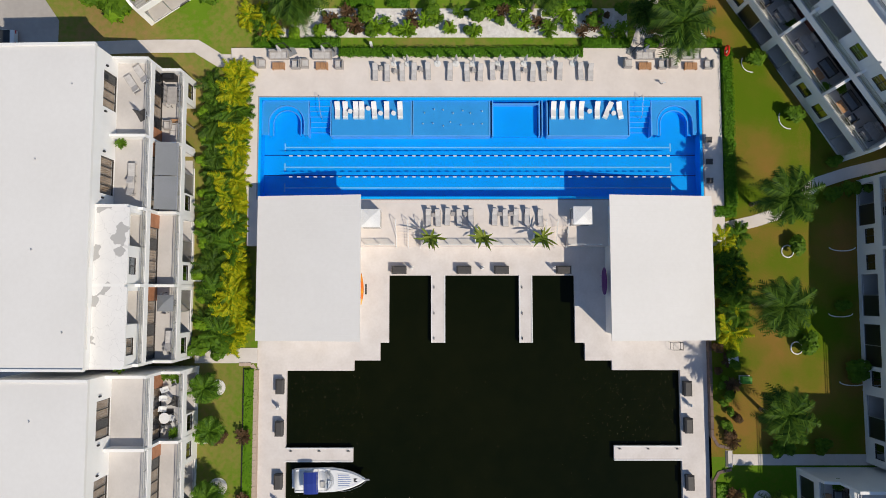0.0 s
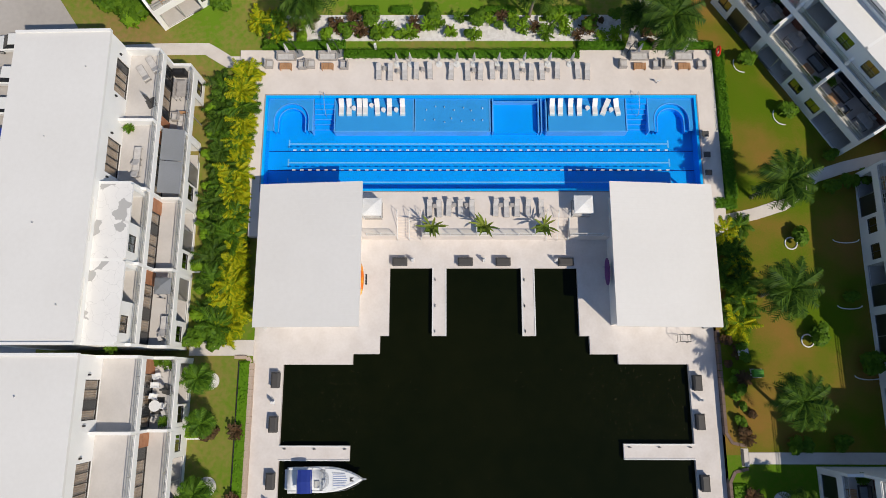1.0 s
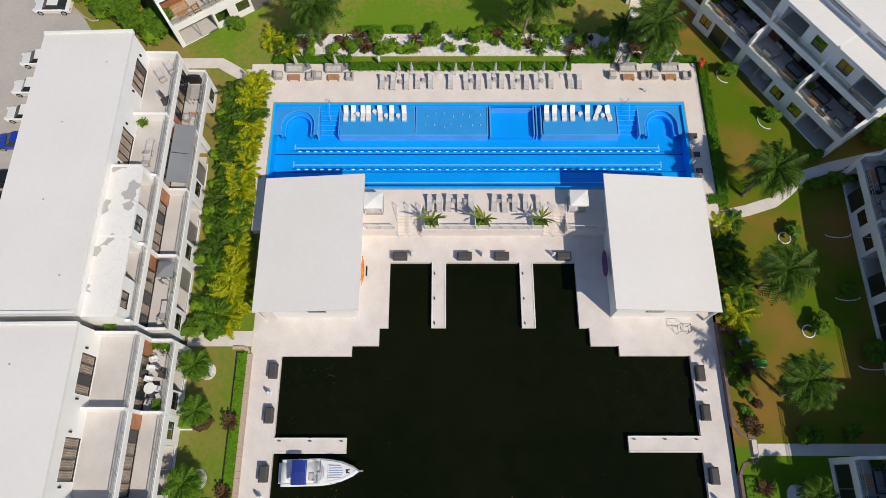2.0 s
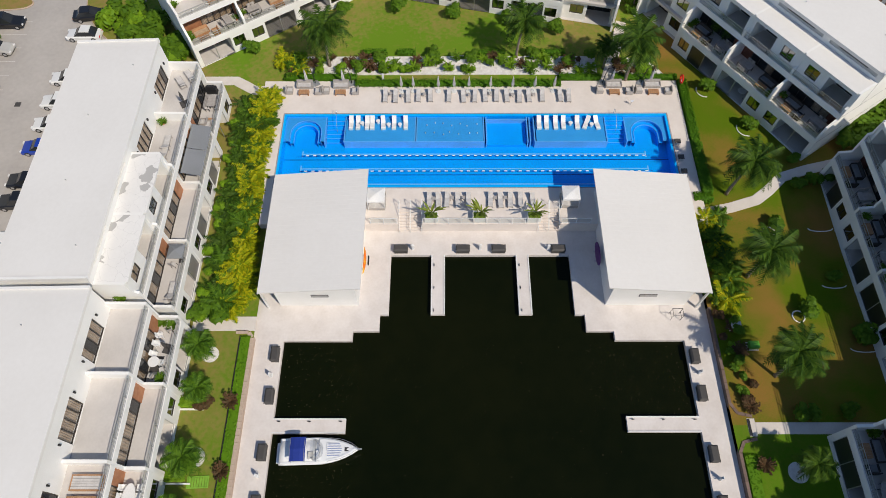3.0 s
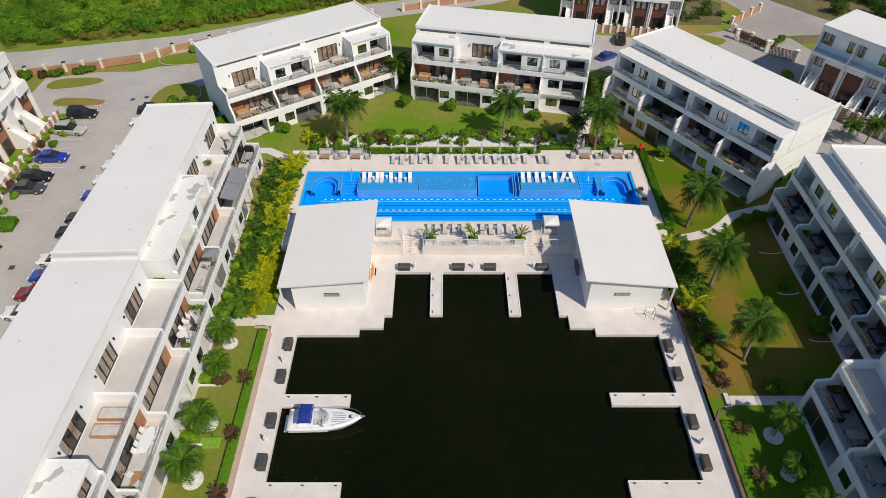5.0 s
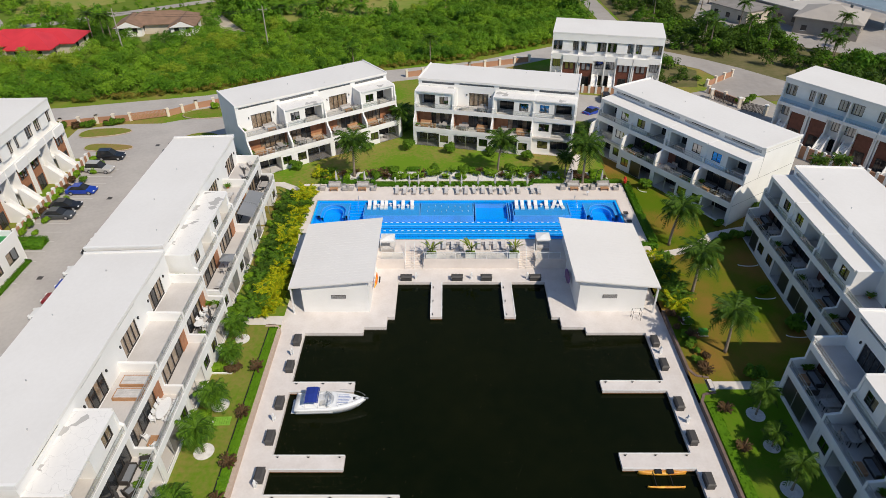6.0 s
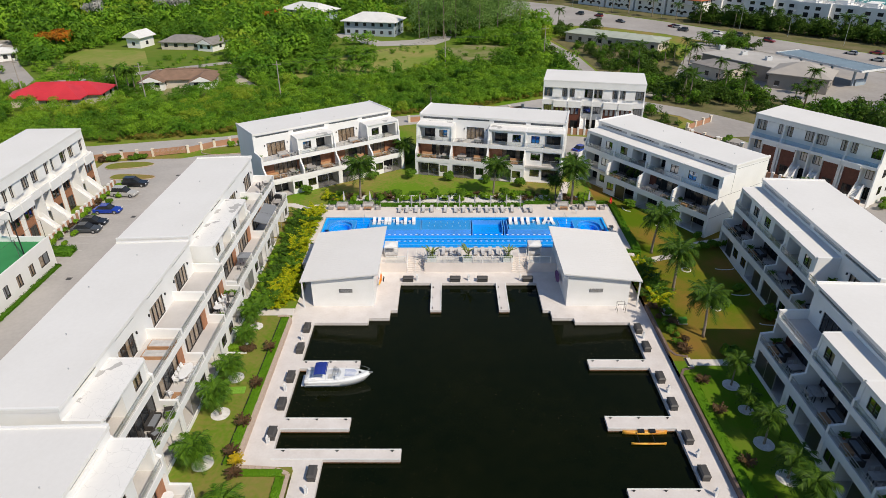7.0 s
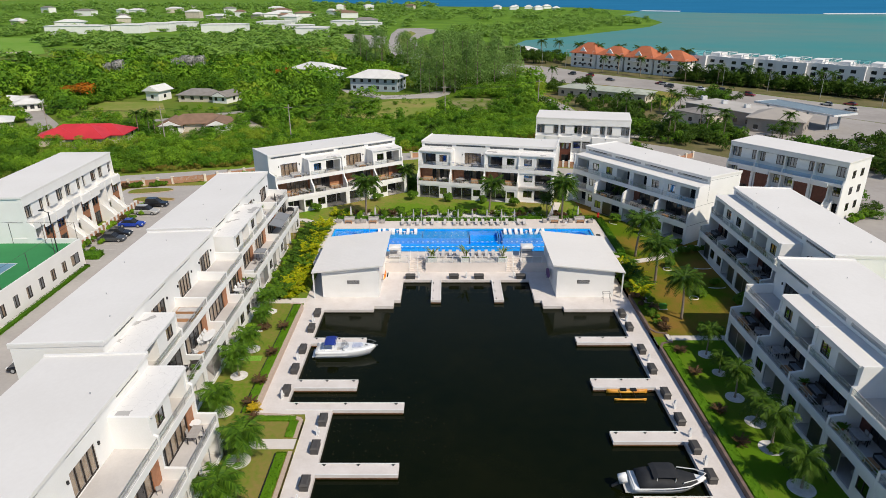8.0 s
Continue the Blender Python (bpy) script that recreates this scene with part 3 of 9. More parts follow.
# ---- boathouse cabanas ----
def cabana(x0, x1, y0, y1, inner, label):
    """A white pavilion with a roof that falls away from the basin."""
    c = thing("pool_pavilion", pose(0, 0, 0), label, "pavilion", "pool pavilions")
    lo, hi = 4.05, 5.08
    a, b = (lo, hi) if inner > 0 else (hi, lo)
    w = MB()
    ya, yb = y0 + 0.5, y1 - 0.6
    xa, xb = (x0 + 1.3, x1 - 0.75) if inner > 0 else (x0 + 0.75, x1 - 1.3)
    za = lambda x: a + (b - a) * (x - x0) / (x1 - x0) - 0.18
    w.add([(xa, ya, 0), (xb, ya, 0), (xb, yb, 0), (xa, yb, 0), (xa, ya, za(xa)), (xb, ya, za(xb)), (xb, yb, za(xb)), (xa, yb, za(xa))],
          [(0, 1, 5, 4), (1, 2, 6, 5), (2, 3, 7, 6), (3, 0, 4, 7), (3, 2, 1, 0)])
    part("wall", w, PLASTER, c)
    r = MB()
    n = 26
    q6 = [(3, 2, 1, 0), (4, 5, 6, 7), (0, 1, 5, 4), (1, 2, 6, 5), (2, 3, 7, 6), (3, 0, 4, 7)]
    r.add([(x0, y0, a - 0.18), (x1, y0, b - 0.18), (x1, y1, b - 0.18), (x0, y1, a - 0.18), (x0, y0, a), (x1, y0, b), (x1, y1, b), (x0, y1, a)], q6)
    rf = part("roof", r, ROOF, c, "white standing-seam roof sheet")
    sm = MB().add([(x0, 0, a), (x1, 0, b), (x1, 0.04, b), (x0, 0.04, a), (x0, 0, a + 0.006), (x1, 0, b + 0.006), (x1, 0.04, b + 0.006), (x0, 0.04, a + 0.006)], q6[1:]).mesh("seam")
    for i in range(1, n):
        part("seam", sm, ROOF, rf).location = (0, y0 + (y1 - y0) * i / n, 0)
    xm = (xa + xb) / 2 + (0.4 if inner > 0 else -0.3)
    v = MB().box(xm - 0.85, xm + 0.85, ya - 0.05, ya - 0.005, 2.1, 2.6)
    vent = part("vent", v, FRAME, c, "dark louvred vent")
    for i in range(6):
        part("slat", MB().box(xm - 0.8, xm + 0.8, ya - 0.08, ya - 0.05, 2.14 + i * 0.075, 2.18 + i * 0.075), METAL, vent)
    g = MB().tube([(x0 + 0.02 if inner > 0 else x1 - 0.02, y0, lo - 0.2), (x0 + 0.02 if inner > 0 else x1 - 0.02, y1, lo - 0.2)], 0.07, 6)
    part("gutter", g, WHITEMETAL, c)
    for yy in (y0 + 0.25, y1 - 0.3):
        px = x0 + 0.18 if inner > 0 else x1 - 0.18
        part("post", MB().box(px - 0.09, px + 0.09, yy - 0.09, yy + 0.09, 0, lo - 0.16), WHITEMETAL, c)
    return c


cabana(-17.65, -7.7, -4.45, 9.25, 1, "white pool pavilion with a sloping seamed roof and louvred vent")
cabana(15.6, 25.6, -4.4, 9.25, -1, "white pool pavilion with a sloping seamed roof beside the palms")


# ---- apartment houses ----
def pane_quad(x0, x1, y, z0, z1):
    return MB().add([(x0, y, z0), (x1, y, z0), (x1, y, z1), (x0, y, z1)], [(0, 1, 2, 3)])


def rail(parent, x0, x1, y, z, h=1.0, panels=4):
    """A slim grey metal railing: posts, top, middle and bottom bars, glass between."""
    w = (x1 - x0) / panels
    cols = [(x0 + w * i + 0.025, x0 + w * (i + 1) - 0.025) for i in range(panels)]
    holes = [(a, b, c, d) for a, b in cols for c, d in ((z + 0.04, z + h * 0.52), (z + h * 0.52 + 0.025, z + h - 0.05))]
    ob = part("railing", MB().wall(x0, x1, y - 0.022, y + 0.022, z, z + h, holes), METAL, parent, "slim grey metal balcony railing")
    for a, b in cols:
        part("glass_panel", pane_quad(a + 0.03, b - 0.03, y + 0.03, z + 0.07, z + h - 0.08), CLEAR, ob)


def glazing(parent, name, x0, x1, y, z0, z1, n, curtain=0.0, r=None, wood=None):
    """A framed window or sliding door of n panes in an opening; it faces -y. curtain: the share of panes with a curtain drawn behind clear glass."""
    t = 0.07
    holes = [(x0 + (x1 - x0) * i / n + t / 2 + (t / 2 if i == 0 else 0), x0 + (x1 - x0) * (i + 1) / n - t / 2 - (t / 2 if i == n - 1 else 0), z0 + t, z1 - t) for i in range(n)]
    fr = part(name, MB().wall(x0, x1, y - 0.05, y + 0.05, z0, z1, holes), wood or FRAME, parent)
    for a, b, c, d in holes:
        drawn = curtain and (r or rng).random() < curtain
        part("pane", pane_quad(a, b, y, c, d), WINGLASS if drawn else COATED if name in ("window", "end_window") else DARKGLASS, fr)
        if drawn:
            cu = MB()
            k = 12
            xs = [a + (b - a) * j / k for j in range(k + 1)]
            ys = [y + 0.12 + 0.04 * math.sin(j * 2.1) for j in range(k + 1)]
            cu.add([(xs[j], ys[j], z) for z in (c, d) for j in range(k + 1)], [(j, j + 1, k + 2 + j, k + 1 + j) for j in range(k)])
            part("curtain", cu, CURTAIN, fr)
    return fr


def apartments(m, bays, widths, H=11.8, g=1.2, D2=4.8, D3=3.2, depth=8.7, label="", flips="", fins="step", curtains=0.6, seed=0, gflips=""):
    """A three-storey block with stepped terraces; x runs along the front, -y is the garden side. bays: T open top terrace, B top room, F flat bay of rooms."""
    r = random.Random(seed)
    ap = thing("apartment_building", m, label, "apartment building", "apartment buildings round the basin")
    L = sum(widths)
    s1, s2, low = g + 3.1, g + 6.15, H - 1.25
    RF = D3 - 0.42                                # front of the top rooms
    core = MB()
    core.box(0.26, L - 0.26, depth - 0.25, depth, -0.5, H - 0.45)
    core.box(0.26, L - 0.26, 0.3, depth - 0.25, s1 - 0.3, s1).box(0.26, L - 0.26, 0.3, depth - 0.25, s2 - 0.3, s2)
    part("back_wall", core, PLASTER, ap)
    roof = MB()
    roof.add([(-0.05, -0.18, H - 0.32), (L + 0.05, -0.18, H - 0.32), (L + 0.05, depth + 0.15, H - 0.62), (-0.05, depth + 0.15, H - 0.62), (-0.05, -0.18, H), (L + 0.05, -0.18, H), (L + 0.05, depth + 0.15, H - 0.3), (-0.05, depth + 0.15, H - 0.3)],
             [(3, 2, 1, 0), (4, 5, 6, 7), (0, 1, 5, 4), (1, 2, 6, 5), (2, 3, 7, 6), (3, 0, 4, 7)])
    part("roof", roof, ROOF, ap, "flat white membrane roof")
    for x in (-0.05, L - 0.17):
        lip = MB().add([(x, -0.18, H), (x + 0.22, -0.18, H), (x + 0.22, depth + 0.15, H - 0.3), (x, depth + 0.15, H - 0.3), (x, -0.18, H + 0.14), (x + 0.22, -0.18, H + 0.14), (x + 0.22, depth + 0.15, H - 0.16), (x, depth + 0.15, H - 0.16)],
                [(4, 5, 6, 7), (0, 1, 5, 4), (1, 2, 6, 5), (2, 3, 7, 6), (3, 0, 4, 7)])
        part("roof_edge", lip, PLASTER, ap)

    for k in range(4):
        vx, vy = L * (0.14 + 0.24 * k) + r.uniform(-1, 1), depth * r.choice((0.2, 0.55, 0.8))
        zz = H - 0.3 * (vy + 0.18) / (depth + 0.33)
        part("roof_vent", MB().cyl(vx, vy, zz - 0.02, zz + 0.12, 0.045, 8, 0.04).cyl(vx, vy, zz + 0.12, zz + 0.15, 0.065, 8, 0.05), METAL, ap, "small grey roof vent pipe")

    def fin(x0, x1, top, full):
        """A cross wall whose garden edge steps out from storey to storey."""
        back = depth if full else depth - 0.1
        pts = [(back, -0.5), (back, H - 0.45), (0, H - 0.33), (0, top), (-RF if top > s2 + 2 else 0.0, top)]
        if top > s2 + 2:
            pts += [(-RF - 0.1, s2 + 1.25)] if fins != "curve" else [(-RF - 0.2, top - 0.5), (-RF - 0.3, s2 + 1.2)]
        pts += [(-D3 - 0.03, s2 + 1.05)]
        if fins == "curve":
            pts += [(-D3 - 0.03, s2 - 0.3), (-D3 - 0.25, s2 - 0.9), (-D2 + 0.35, s1 + 1.6)]
        elif fins == "high":
            pts += [(-D3 - 0.03, s2 - 0.5), (-D2 + 0.2, s1 + 2.1)]
        elif fins == "square":
            pts += [(-D3 - 0.03, s1 + 1.12)]
        else:
            pts += [(-D3 - 0.03, s1 + 1.3)]
        pts += [(-D2 - 0.03, s1 + 1.1), (-D2 - 0.03, -0.5)]
        clean = [p for i, p in enumerate(pts) if i == 0 or p != pts[i - 1]]
        part("end_wall" if full else "cross_wall", MB().profile(clean[::-1], x0, x1), PLASTER, ap)
    x = 0
    for i, (kind, w) in enumerate(zip(bays, widths)):
        xa, xb = x + 0.13, x + w - 0.13
        prev = bays[i - 1] if i else None
        if i == 0:
            fin(0.0, 0.26, low if kind != "T" else s2 + 1.1, True)
            xa = 0.26
        else:
            fin(x - 0.13, x + 0.13, low if (kind != "T" or prev != "T") else s2 + 1.1, False)
        if i == len(bays) - 1:
            xb = x + w - 0.26
            fin(x + w - 0.26, x + w, low if kind != "T" else s2 + 1.1, True)
        mid, ww = (xa + xb) / 2, xb - xa
        cw, ch_ = (1.9, 0.0) if fins == "square" else (ww / 2 - 0.3, 0.14)
        flip = flips[i] == "L"
        # top storey
        dw = 3.3
        if kind == "T":
            c = mid + (0.7 if flip else -0.7) * 0.6
            w3 = MB().wall(xa, xb, 0.0, 0.25, s2, H - 0.33, [(c - dw / 2, c + dw / 2, s2 + 0.02, s2 + 2.35), (mid - cw, mid + cw, H - 0.62 - ch_, H - 0.46)])
            part("terrace_wall", w3, PLASTER, ap)
            glazing(ap, "sliding_door", c - dw / 2, c + dw / 2, 0.14, s2 + 0.02, s2 + 2.35, 4, curtains, r)
            part("clerestory_window", MB().box(mid - cw, mid + cw, 0.12, 0.16, H - 0.62 - ch_, H - 0.46), LOUVRE, ap)
            for sx in (-1, 1):
                lx = c + sx * (dw / 2 + 0.4)
                part("wall_lamp", MB().box(lx - 0.07, lx + 0.07, -0.14, -0.002, s2 + 1.85, s2 + 2.12), BLACK, ap, "black wall lamp")
        else:
            lw = 2.9
            la, lb = (xa + 0.35, xa + 0.35 + lw) if flip else (xb - 0.35 - lw, xb - 0.35)
            wa = (xb - 2.3) if flip else (xa + 0.8)
            front = MB().wall(xa, xb, -RF, -RF + 0.22, s2, low - 0.2, [(la, lb, s2, s2 + 2.5), (wa, wa + 1.5, s2 + 0.95, s2 + 2.3)])
            part("top_room_wall", front, PLASTER, ap)
            glazing(ap, "window", wa, wa + 1.5, -RF + 0.11, s2 + 0.95, s2 + 2.3, 2, 0.3 if fins == "square" else 0.12, r)
            for q in (la - 0.15, lb):
                part("loggia_wall", MB().box(q, q + 0.15, -RF + 0.22, 0.0, s2, low - 0.2), PLASTER, ap)
            back = MB().wall(xa, xb, 0.0, 0.25, s2, H - 0.33, [(la + 0.2, lb - 0.2, s2 + 0.02, s2 + 2.35), (mid - cw, mid + cw, H - 0.78 - ch_, H - 0.5)])
            part("upper_wall", back, PLASTER, ap)
            glazing(ap, "sliding_door", la + 0.2, lb - 0.2, 0.12, s2 + 0.02, s2 + 2.35, 2)
            # step and high fronts: a grey band painted as shade on the upper wall
            part("clerestory_window", MB().box(mid - cw, mid + cw, 0.12, 0.16, H - 0.78 - ch_, H - 0.5), SHADEDBAND if fins in ("step", "high") else LOUVRE, ap)
            if fins == "high":
                part("louvre_slot", MB().box(mid - cw * 0.6, mid + cw * 0.6, 0.10, 0.118, H - 0.70, H - 0.57), BLACK, ap)
            part("lower_roof", MB().box(xa, xb, -RF - 0.22, -0.01, low - 0.2, low), ROOF_OLD if fins in ("square", "curve") else ROOF, ap, "flat white roof over the top rooms")
        # slabs and terraces
        part("terrace_floor", MB().box(xa, xb, -D3, 0.3, s2 - 0.3, s2 - 0.01), SLAB, ap)
        part("parapet", MB().box(xa, xb, -D3 - 0.06, -D3 + 0.12, s2 - 0.42, s2 + 0.28), PLASTER, ap)
        rail(ap, xa + 0.05, xb - 0.05, -D3 + 0.03, s2 + 0.28, 0.75)
        if kind == "F":
            for zf, ztop in ((g, s1 - 0.3), (s1, s2 - 0.42)):
                yl = -D3 + 0.1
                la, lb = (xa + 0.3, xa + 3.4) if flip else (xb - 3.4, xb - 0.3)
                wa = (xb - 2.6) if flip else (xa + 0.9)
                part("front_wall", MB().wall(xa, xb, yl, yl + 0.22, zf - 0.0, ztop, [(la, lb, zf, zf + 2.4), (wa, wa + 1.7, zf + 0.9, zf + 2.25)]), PLASTER, ap)
                glazing(ap, "window", wa, wa + 1.7, yl + 0.11, zf + 0.9, zf + 2.25, 2)
                for q in (la - 0.15, lb):
                    part("loggia_wall", MB().box(q, q + 0.15, yl + 0.22, -0.6, zf, ztop), PLASTER, ap)
                glazing(ap, "sliding_door", la, lb, -0.7, zf + 0.02, zf + 2.4, 3)
                part("loggia_floor", MB().box(xa, xb, -D3 - 0.3, 0.3, zf - 0.3, zf + (0.04 if zf == g else -0.01)), SLAB, ap)
                if zf > g:
                    rail(ap, la, lb, yl + 0.05, zf, 1.0, 2)
            x += w
            continue
        part("terrace_floor", MB().box(xa, xb, -D2, 0.3, s1 - 0.3, s1 - 0.01), SLAB, ap)
        part("parapet", MB().box(xa, xb, -D2 - 0.06, -D2 + 0.12, s1 - 0.45, s1 + 0.28), PLASTER, ap)
        rail(ap, xa + 0.05, xb - 0.05, -D2 + 0.03, s1 + 0.28, 0.75)
        yi = -D3 + 0.32 if fins == "square" else -1.6
        pw_ = 2.3 if fins == "curve" else 1.25
        da, db = (xa + pw_, xb - 0.1) if flip else (xa + 0.1, xb - pw_)
        part("wood_panel", MB().box(*((xa, xa + pw_) if flip else (xb - pw_, xb)), yi - 0.02, yi + 0.2, s1, s2 - 0.3), SHADEDCEDAR if fins in ("step", "high") else CEDAR, ap, "reddish timber cladding panel")
        glazing(ap, "sliding_door", da, db, yi + 0.1, s1 + 0.02, s1 + 2.45, 5, curtains * 0.8, r)
        part("lintel", MB().box(da, db, yi, yi + 0.2, s1 + 2.45, s2 - 0.3), PLASTER, ap)
        if fins == "curve":
            for sx in (xa + 0.004, xb - 0.064):
                part("side_panel", MB().box(sx, sx + 0.06, -D3 + 0.4, yi - 0.03, s1, s2 - 0.44), CEDAR, ap, "reddish cedar cladding panel")
        # ground storey
        ztop = s1 - 0.3
        ow = min(4.1, ww - 2.3)
        gflip = (gflips or flips)[i] == "L"
        oa = xa + 0.25 if gflip else xb - 0.25 - ow
        wa = xb - 1.9 if gflip else xa + 0.4
        wide = kind == "T" and fins != "square" and r.random() < 0.55
        if wide:
            oa, ow = xa + 0.3, ww - 0.6
        holes = [(oa, oa + ow, g, g + 2.45)] + ([] if wide else [(wa, wa + 1.5, g + 0.85, g + 2.2)])
        part("front_wall", MB().wall(xa, xb, -D2, -D2 + 0.22, g - 0.7, ztop, holes), PLASTER, ap)
        if not wide:
            glazing(ap, "window", wa, wa + 1.5, -D2 + 0.11, g + 0.85, g + 2.2, 2)
        part("patio_floor", MB().box(xa, xb, -D2 + 0.22, 0.3, g - 0.3, g + 0.04), SLAB, ap)
        for q in (oa - 0.15, oa + ow):
            part("patio_wall", MB().box(q, q + 0.15, -D2 + 0.22, -1.6, g, ztop), PLASTER, ap)
        glazing(ap, "sliding_door", oa, oa + ow, -1.7, g + 0.02, g + 2.45, 4)
        n = 3 if wide else 2
        sh = [(oa + ow * k / n + 0.04, oa + ow * (k + 1) / n - 0.04, g + 0.05, g + 2.4) for k in range(n)]
        scr = part("patio_screen", MB().wall(oa, oa + ow, -D2 + 0.08, -D2 + 0.14, g, g + 2.45, sh), METAL, ap)
        for k in sh:
            if r.random() < {"step": 0.55, "high": 0.3, "square": 0.3}.get(fins, 0.65):
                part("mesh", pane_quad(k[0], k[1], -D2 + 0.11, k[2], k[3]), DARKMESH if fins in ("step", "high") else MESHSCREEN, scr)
        x += w
    if fins == "high":
        jt = MB().box(L, L + 0.012, -D3, depth - 0.1, s2 - 0.2, s2 - 0.16).box(L, L + 0.012, -D2 + 0.1, depth - 0.1, s1 - 0.2, s1 - 0.16).box(L, L + 0.012, -0.04, 0.0, s2 - 0.16, H - 0.5)
        jt.add([(L + 0.012, 0.0, H - 0.62), (L + 0.012, depth, H - 0.9), (L + 0.012, depth, H - 0.86), (L + 0.012, 0.0, H - 0.58)], [(0, 1, 2, 3)])
        part("wall_joint", jt, LOUVRE, ap, "thin grey joint lines on the end wall")
    return ap


WLAB = "white three-storey apartment building with stepped terraces"
apartments(pose(-29.78, -6.4, 0, 0, 0, 90), "BBTT", [7.1, 6.8, 6.6, 7.2], 11.35, 1.0, 4.85, 3.15, 8.3, WLAB + " beside a palm hedge", "RRRL", "square", 0.75, 1)
apartments(pose(-29.35, -35.55, 0, 0, 0, 90), "BTTT", [7.9, 7.1, 7.0, 6.4], 11.3, 1.0, 5.2, 3.5, 8.3, WLAB + " beside boat docks", "LRRR", "square", 0.75, 2, gflips="RLLR")
apartments(pose(-24.65, -72.9, 0, 0, 0, 90), "BTTTB", [7.2, 7.2, 7.1, 7.0, 7.1], 11.3, 1.0, 5.2, 3.5, 8.6, WLAB + " set forward", "RRRRR", "square", 0.9, 3)
apartments(pose(-32.1, 30.8, 0, 0, 0, 34), "TBTB", [6.9, 6.8, 6.7, 6.6], 11.8, 1.3, 4.4, 3.1, 8.6, WLAB + " at an angle", "LRLR", "curve", 0.95, 4)
apartments(pose(-4.0, 43.3, 0, 0, 0, -13), "BTBF", [6.7, 6.8, 6.7, 6.8], 11.8, 1.3, 4.2, 3.0, 8.4, WLAB + " facing the pool", "LLLR", "curve", 0.95, 5)
apartments(pose(28.4, 38.7, 0, 0, 0, -56), "FBBB", [7.0, 6.9, 6.9, 6.9], 11.8, 1.3, 4.6, 3.1, 8.5, WLAB + ", shaded angled front", "LRLR", "high", 0.15, 6)
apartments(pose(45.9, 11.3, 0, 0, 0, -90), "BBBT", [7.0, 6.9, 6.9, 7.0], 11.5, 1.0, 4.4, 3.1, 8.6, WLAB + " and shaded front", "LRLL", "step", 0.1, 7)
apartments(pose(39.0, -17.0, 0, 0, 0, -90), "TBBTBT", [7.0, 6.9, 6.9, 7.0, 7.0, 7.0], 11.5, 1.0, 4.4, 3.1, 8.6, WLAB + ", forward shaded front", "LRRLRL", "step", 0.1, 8)


